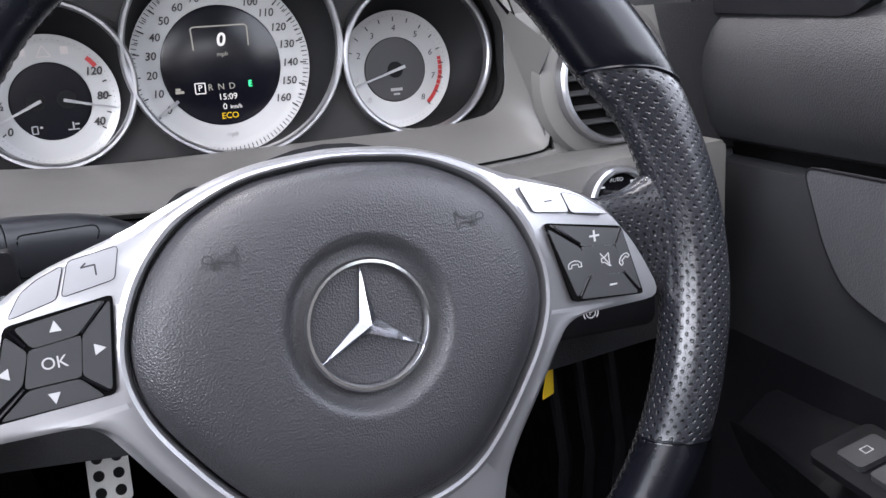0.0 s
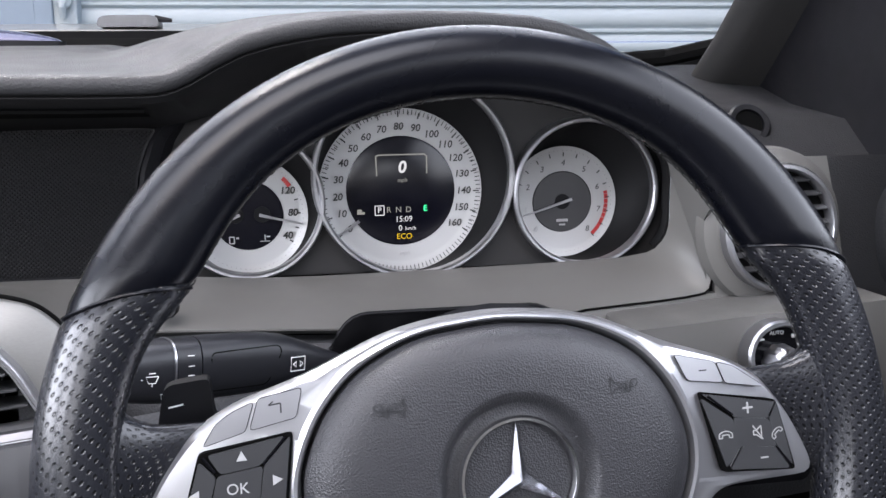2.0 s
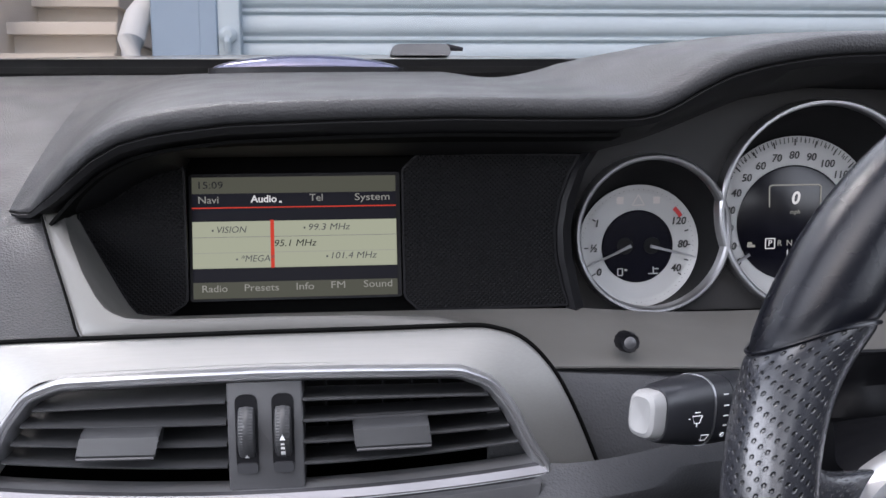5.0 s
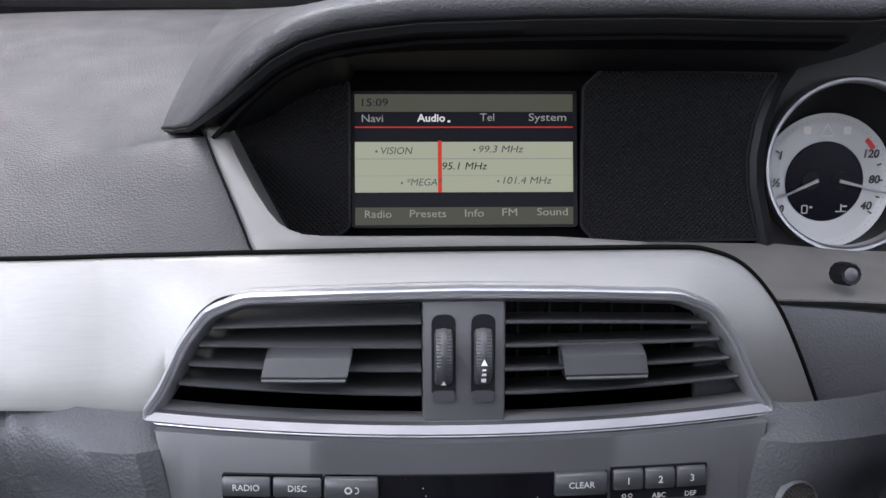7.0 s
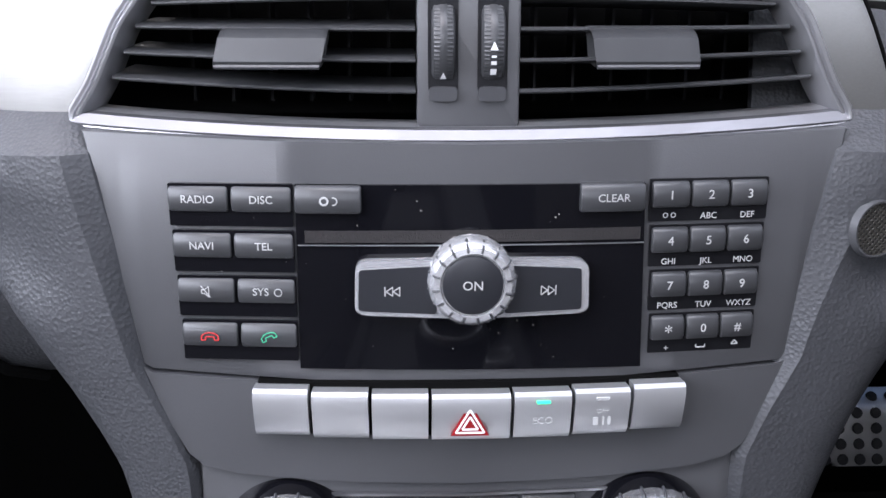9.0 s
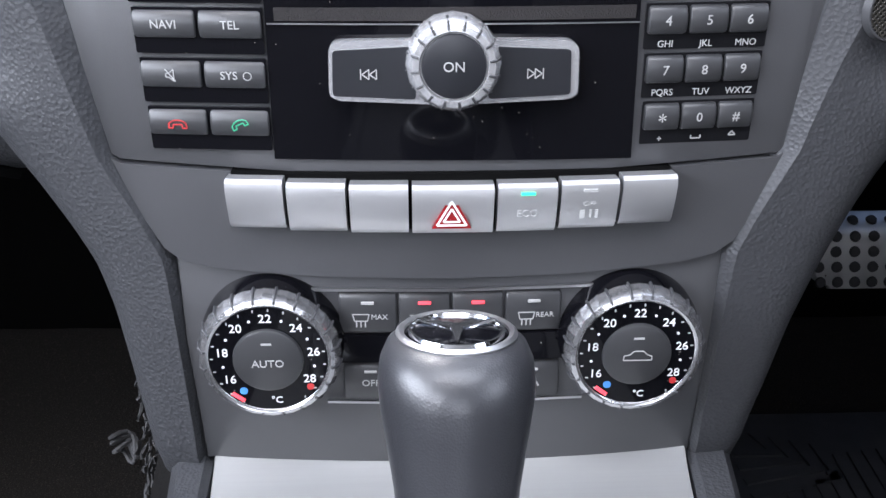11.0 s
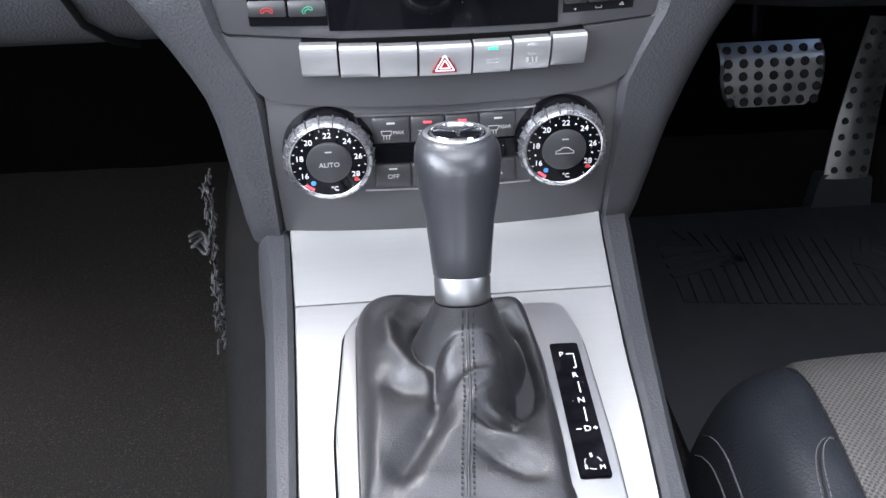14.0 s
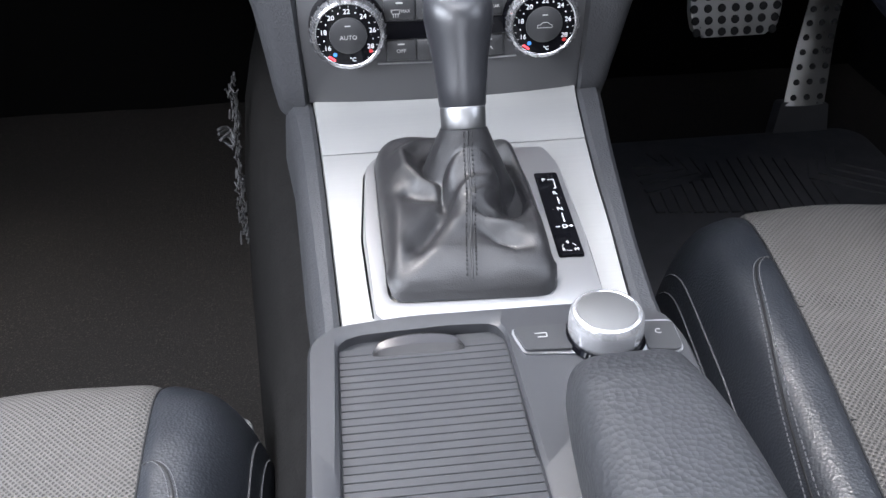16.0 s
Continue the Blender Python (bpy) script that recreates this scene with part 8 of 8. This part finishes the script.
blind = thing("roller_blind", (-0.045, 0.13, 0.605), "closed grey slatted roller blind over the bin", "blind")
for i in range(84):
    y = 0.1360 - 0.0048 * i
    part("lath", poly([(-0.0875, 0.0001), (0.006 if i > 16 else -0.0012, 0.0001), (0.006 if i > 16 else -0.0012, 0.0046), (-0.0875, 0.0046)], -0.003, 0.0, 0.0003, 1), CONSOLE, blind, m=Matrix.Translation((0, y - 0.0045, 0.6075)))
part("bed", poly([(-0.0885, -0.27), (0.004, -0.27), (-0.001, 0.1425), (-0.0880, 0.1425)], 0.598, 0.6062), KEY, blind)
rows = []
for x in np.linspace(-0.0705, -0.0235, 15):
    k = math.sqrt(max(0, 1 - ((x + 0.047) / 0.0236) ** 2)) ** 0.6
    rows.append([(x, 0.1300 + 0.0105 * k + dy * k, 0.607 + dz * k) for dy, dz in ((0.002, 0.0), (0.001, 0.004), (-0.003, 0.0062), (-0.0085, 0.0048), (-0.012, 0.0))])
part("pull_lip", solid(loft(rows, caps=False), 0.0015), PULL, blind, "raised satin pull lip")
ctl = thing("rotary_controller", (0.047, 0.125, 0.612), "round brushed-metal menu controller on a black key bar", "controller")
cm = Matrix.Translation((0.0475, 0.1240, 0.6125))
part("key_bar", poly(soft([(0.0042, 0.1158), (0.0805, 0.1070), (0.0842, 0.1090), (0.0850, 0.1295), (0.0830, 0.1325), (0.0022, 0.1352), (0.0006, 0.1318)], 0.003, 3), 0.609, 0.6135, 0.0012), ALU_W, ctl, "silver-edged key bar")
k = part("key", poly(soft([(0.0055, 0.1168), (0.0290, 0.1150), (0.0290, 0.1340), (0.0028, 0.1345), (0.0018, 0.1315)], 0.002, 3), 0.612, 0.6150, 0.0008), KEY, ctl, "dark return key")
part("legend", stroke([(0.0130, 0.1250), (0.0180, 0.1250), (0.0180, 0.1280), (0.0120, 0.1280)], 0.0006, 0.6151), GREYPRINT, k)
k = part("key", poly(soft([(0.0660, 0.1100), (0.0800, 0.1080), (0.0835, 0.1100), (0.0840, 0.1290), (0.0680, 0.1310)], 0.002, 3), 0.612, 0.6150, 0.0008), KEY, ctl, "dark clear key")
part("legend", words("C", 0.0036, 0.0745, 0.1220, 0.6151), GREYPRINT, k)
part("base_ring", revolve([(0.0, -0.001), (0.0208, -0.001), (0.0208, 0.001), (0.0195, 0.003), (0, 0.004)], 48), GLOSS, ctl, "glossy base ring", m=cm.copy())
kb = part("knob", revolve([(0.0, 0.003), (0.0180, 0.003), (0.0190, 0.005), (0.0190, 0.0120), (0.0186, 0.0150), (0.0172, 0.0172), (0.0158, 0.0178), (0.0153, 0.0170), (0, 0.0172)], 160, lambda a, i: 1 + (0.004 * math.cos(32 * a) if 1 < i < 5 else 0)), KNOBSILVER, ctl, "knurled chrome knob", m=cm.copy())
SPUN = mat("spun_aluminium", (0.18, 0.18, 0.179), 0.46, metal=1.0, tint=0.03, wear=0.05)
part("cap", revolve([(0, 0.0182), (0.008, 0.0181), (0.0152, 0.0174)], 48), SPUN, kb, "spun aluminium cap", m=cm.copy())

arm = thing("armrest", (0.045, -0.2, 0.60), "dark grey grained centre armrest", "armrest")
rows = []
for t in np.linspace(0, 1, 30):
    y = 0.082 - 0.62 * t
    g = smooth(t / 0.05) ** 0.5 if t < 0.05 else 1.0
    w = line(t, [(0, 0.015), (0.015, 0.024), (0.05, 0.029), (0.12, 0.033), (1, 0.040)])
    zt = line(t, [(0, 0.640), (0.012, 0.652), (0.035, 0.661), (0.08, 0.668), (0.2, 0.676), (1, 0.690)])
    xc = line(t, [(0, 0.038), (0.1, 0.039), (0.3, 0.037), (1, 0.032)])
    zb = 0.618
    rows.append([(xc + w * math.copysign(abs(math.cos(q)) ** 0.55, math.cos(q)), y, (zt + zb) / 2 + (zt - zb) / 2 * math.copysign(abs(math.sin(q)) ** 0.6, math.sin(q))) for q in np.linspace(0, 2 * math.pi, 36, endpoint=False)])
part("pad", loft(rows, around=True), ARMSKIN, arm, "grained soft pad")
part("base", poly(rrect(0.036, -0.26, 0.060, 0.56, 0.012), 0.608, 0.622, 0.003), DARK, arm)

# ---- seats ----
THREAD = mat("grey_thread", (0.10, 0.10, 0.105), 0.7, tint=0.2)


def seat(name, x_in, side, y_front, z_top, slant, label):
    """Front seat cushion: cloth centre between vinyl bolsters; side = +1 for the driver. Across runs from the inner edge outwards, b back from the front edge."""
    s = thing(name, (x_in + side * 0.25, y_front - 0.25, 0.28), label, "seat", "front seats")
    W = 0.50

    def height(a, b):
        e = min(a, W - a)
        bol = 0.020 * math.exp(-((e - 0.050) / 0.042) ** 2) * smooth(b / 0.20)
        roll = 0.080 * (1 - math.sqrt(max(0, 1 - (1 - min(1, b / 0.075)) ** 2)))
        edge = 0.080 * (1 - math.sqrt(max(0, 1 - (1 - min(1, e / 0.042)) ** 2)))
        tuft = sum(-0.0035 * math.exp(-((b - q) / 0.006) ** 2) for q in TUFTS) * smooth((e - seam_x(b)) / 0.01)
        puff = 0.004 * math.sin(math.pi * min(1, max(0, (e - seam_x(b)) / 0.12))) if e > seam_x(b) else 0.0
        groove = -0.0030 * math.exp(-((e - seam_x(b)) / 0.004) ** 2)
        return z_top - roll - edge + bol - 0.04 * max(0, b - 0.1) + tuft + puff + groove + 0.0016 * noise.noise((a * 14, b * 14, side))

    def at(a, b, up=0.0):
        e = max(0.0, min(a, W - a))
        corner = -0.045 * (1 - min(1, e / 0.09)) ** 2 * (1 - smooth(b / 0.5))
        return Vector((x_in + side * (a + slant * (0.19 - b)), y_front - b + corner, height(a, b) + up))

    def seam_x(b):
        return 0.074 - 0.05 * b

    TUFTS = (0.175, 0.275, 0.375)
    run = [0.52 * (k / 64) ** 1.4 for k in range(65)]
    for inner in (True, False):
        rows = []
        for b in run:
            e = seam_x(b)
            rows.append([at(e * q if inner else W - e * q, b) for q in np.linspace(0, 1, 18)])
        part("bolster", loft(rows, caps=False), SEATSKIN, s, "black grained side bolster")
    rows = []
    for b in run:
        e = seam_x(b)
        rows.append([at(a, b) for a in np.linspace(e, W - e, 48)])
    part("cushion_centre", loft(rows, caps=False), CLOTH, s, "grey woven cloth centre")
    for inner in (True, False):
        part("piping", tube([at(seam_x(b) if inner else W - seam_x(b), b, 0.0002) for b in np.linspace(0.004, 0.5, 60)], 0.0009, 6), STITCH, s, "dark seam between cloth and bolster")
    for q in TUFTS:
        part("cross_seam", tube([at(a, q, 0.0003) for a in np.linspace(seam_x(q), W - seam_x(q), 30)], 0.0008, 5), STITCH, s, "dark cross seam in the cloth")
    LINE = [(0.066, 0.120), (0.059, 0.119), (0.052, 0.124), (0.047, 0.134), (0.043, 0.150), (0.036, 0.190), (0.029, 0.245), (0.024, 0.32), (0.021, 0.42)]
    path = flow(LINE, 6)
    part("bolster_seam", tube([at(p.x, p.y, -0.0002) for p in path], 0.0009, 5), STITCH, s, "stitched bolster seam")
    bm = bmesh.new()
    for da in (-0.0026, 0.0026):
        pts = [at(p.x + da, p.y, 0.0003) for p in path]
        for p, q in zip(pts, pts[1:]):
            for k in range(max(1, int((q - p).length / 0.0036))):
                n = max(1, int((q - p).length / 0.0036))
                add(bm, tube([p.lerp(q, k / n), p.lerp(q, (k + 0.66) / n)], 0.00042, 4))
    part("bolster_stitching", bm, THREAD, s, "grey twin stitching on the bolster")
    for a in (0.005, 0.010):
        part("side_stitching", tube([at(a, b, 0.0002) for b in np.linspace(0.02, 0.5, 40)], 0.0007, 4), THREAD, s, "stitched outer seam")
    rows = []
    for b in run[::3]:
        l, r = at(0.0, b), at(W, b)
        rows.append([l, l + Vector((-side * 0.003, 0, -0.03)), Vector((l.x, l.y, 0.40)), Vector((l.x + side * 0.01, l.y, 0.33)), Vector((r.x - side * 0.01, r.y, 0.33)), Vector((r.x, r.y, 0.40)), r + Vector((side * 0.003, 0, -0.03)), r])
    part("cushion_base", loft(rows, caps=False), SEATSKIN, s, "black seat skirt")
    front = [at(a, 0.0) for a in np.linspace(0, W, 24)]
    part("front_skirt", loft([[Vector((p.x, p.y, z)) for p in front] for z in (0.33, 0.40)] + [front], caps=False), SEATSKIN, s)
    for v in (0.10, 0.40):
        for u in (0.08, 0.42):
            part("rail_foot", poly(rrect(x_in + side * u, y_front - v, 0.05, 0.06, 0.005), 0.236, 0.335), DARK, s)
    bk = loft([[(x_in + side * (W / 2 + (W / 2 - 0.02 * k) * math.copysign(abs(math.cos(q)) ** 0.5, math.cos(q))), y_front - 0.56 - 0.22 * k + 0.05 * math.copysign(abs(math.sin(q)) ** 0.7, math.sin(q)), z_top - 0.06 + 0.58 * k) for q in np.linspace(0, 2 * math.pi, 28, endpoint=False)] for k in (0, 0.3, 0.6, 0.9, 1.0)], around=True)
    part("backrest", bk, CLOTH, s, "grey cloth backrest")
    return s


seat("front_seat", 0.146, 1, 0.402, 0.522, 0.08, "driver's seat, grey woven cloth with black bolsters")
ps = seat("front_seat", -0.142, -1, 0.282, 0.503, 0.0, "passenger seat, grey woven cloth with black bolsters")
part("belt_ring", tube([(-0.1775 + 0.0085 * math.cos(a), 0.285 + 0.0085 * math.sin(a), 0.400 + 0.003 * math.sin(a)) for a in np.linspace(0, 2 * math.pi, 24, endpoint=False)], 0.0032, 8, True), HEADLINER, ps, "pale grey plastic ring at the seat side")

# ---- pedals and mat ----
HOLES = mat("pedal_rubber", (0.015, 0.015, 0.016), 0.7, tint=0.1)
bp_ = thing("brake_pedal", (0.44, 0.92, 0.42), "brushed steel brake pedal with black rubber studs", "pedal")
bmx = Matrix.Translation((0.4640, 0.952, 0.4460)) @ pose(0, 0, 0, 72)


def pedal_w(v):
    return -0.6 * v * v - 22.0 * max(0, v - 0.016) ** 2


rows = []
for v in np.linspace(-0.037, 0.043, 24):
    hw = 0.068 - 0.006 * smooth((0.004 - v) / 0.04) - 0.016 * smooth((-0.020 - v) / 0.018) ** 2
    rows.append([(u, v, 0.004 + pedal_w(v) - (0.004 if abs(u) > hw - 0.003 else 0)) for u in (-hw, -hw + 0.004, -hw / 2, 0, hw / 2, hw - 0.004, hw)])
part("plate", solid(loft(rows, caps=False), 0.003), STEEL, bp_, m=bmx.copy())
for r in range(5):
    for c in range(7):
        v = 0.034 - r * 0.0160
        u = (c - 3) * 0.0198 * (1 - 0.04 * max(0, r - 2))
        tilt = math.degrees(math.atan(1.2 * v + 44.0 * max(0, v - 0.016)))
        part("rubber_stud", revolve([(0, 0.0030), (0.0050, 0.0026), (0.0060, 0.0)], 12), HOLES, bp_, m=bmx @ Matrix.Translation((u, v, 0.0040 + pedal_w(v))) @ pose(0, 0, 0, -tilt))
part("arm", tube([(0.490, 0.965, 0.43), (0.495, 1.00, 0.40), (0.492, 1.06, 0.40), (0.48, 1.12, 0.60)], 0.010, 8), DARK, bp_)
ap = thing("accelerator_pedal", (0.60, 0.97, 0.24), "brushed steel accelerator pedal with black rubber studs", "pedal")
P0, P1 = Vector((0.6020, 0.955, 0.285)), Vector((0.6290, 1.000, 0.500))
rows = []
for t in np.linspace(0, 1, 12):
    c = P0.lerp(P1, t) + Vector((0.006 * math.sin(math.pi * t), 0.02 * math.sin(math.pi * t), 0))
    w = 0.031 - 0.006 * smooth(t * 1.5)
    rows.append([c + Vector((u * w, 0.004 * u * u, 0)) for u in np.linspace(-1, 1, 7)])
part("plate", solid(loft(rows, caps=False), 0.003), STEEL, ap)
for i in range(10):
    for c in (-1, 0, 1):
        t = 0.06 + 0.094 * i
        if t < 0.97:
            q = P0.lerp(P1, t) + Vector((0.006 * math.sin(math.pi * t) + c * (0.021 - 0.004 * t), -0.003 + 0.02 * math.sin(math.pi * t), 0))
            part("rubber_stud", revolve([(0, 0.0028), (0.0040, 0.0026), (0.0048, 0.0)], 12), HOLES, ap, m=Matrix.Translation(q) @ pose(0, 0, 0, 78))
part("foot", poly(soft([(-0.046, 0), (0.042, 0), (0.040, 0.05), (-0.034, 0.055)], 0.006), -0.012, 0.012, 0.004), RUBBER, ap, m=Matrix.Translation((0.601, 0.955, 0.236)) @ pose(0, 0, 0, 75))
fr_ = thing("dead_pedal", (0.232, 0.90, 0.48), "small studded steel clutch-side pedal plate", "pedal")
fm = Matrix.Translation((0.2340, 0.885, 0.520)) @ pose(0, 0, 0, 62)
part("plate", poly(rrect(0, 0, 0.042, 0.060, 0.006), 0, 0.004, 0.002), STEEL, fr_, m=fm.copy())
for i in range(3):
    for c in (-1, 1):
        part("rubber_stud", revolve([(0, 0.0065), (0.005, 0.0062), (0.006, 0.0038)], 12), HOLES, fr_, m=fm @ Matrix.Translation((c * 0.010, 0.018 - 0.018 * i, 0)))
part("bracket", tube([(0.234, 0.895, 0.50), (0.235, 1.0, 0.46), (0.235, 1.15, 0.44)], 0.010, 8), DARK, fr_)
mt = thing("rubber_mat", (0.47, 0.6, 0.242), "black ribbed rubber footwell mat", "mat")
part("sheet", poly(rrect(0.47, 0.62, 0.44, 0.66, 0.04), 0.240, 0.2465, 0.003), RUBBER, mt)


def mat_rib(pts, wide):
    """A flat raised bar of the mat along a polyline, mitred at its bends."""
    p = [Vector(q) for q in pts]
    side = []
    for i in range(len(p)):
        d0, d1 = (p[max(i, 1)] - p[max(i, 1) - 1]).normalized(), (p[min(i, len(p) - 2) + 1] - p[min(i, len(p) - 2)]).normalized()
        d = (d0 + d1).normalized()
        side.append(Vector((-d.y, d.x)) * wide / 2 / max(0.5, d.dot(d0)))
    part("rib", poly([tuple(a + b) for a, b in zip(p, side)] + [tuple(a - b) for a, b in zip(p[::-1], side[::-1])], 0.2455, 0.2490, 0.0014, 1), RUBBER, mt)


for i in range(16):
    x = 0.3235 + 0.0165 * i
    y0 = 0.757 - 0.030 * (i / 15)
    y1 = line(x, [(0.32, 0.796), (0.357, 0.815), (0.405, 0.842), (0.412, 0.872), (0.485, 0.884), (0.545, 0.868), (0.552, 0.808), (0.58, 0.786)])
    mat_rib([(x, y0), (x + 0.07 * (y1 - y0), y1)], 0.0115)
for i in range(4):
    mat_rib([(0.319, 0.878 - 0.0225 * i), (0.367 + 0.0165 * i, 0.878 - 0.0135 * i), (0.353 + 0.020 * i, 0.914 - 0.007 * i)], 0.0095)
    mat_rib([(0.672, 0.744 + 0.0225 * i), (0.560 + 0.0185 * i, 0.815 + 0.0118 * i), (0.574 + 0.0185 * i, 0.850 + 0.0118 * i)], 0.0095)
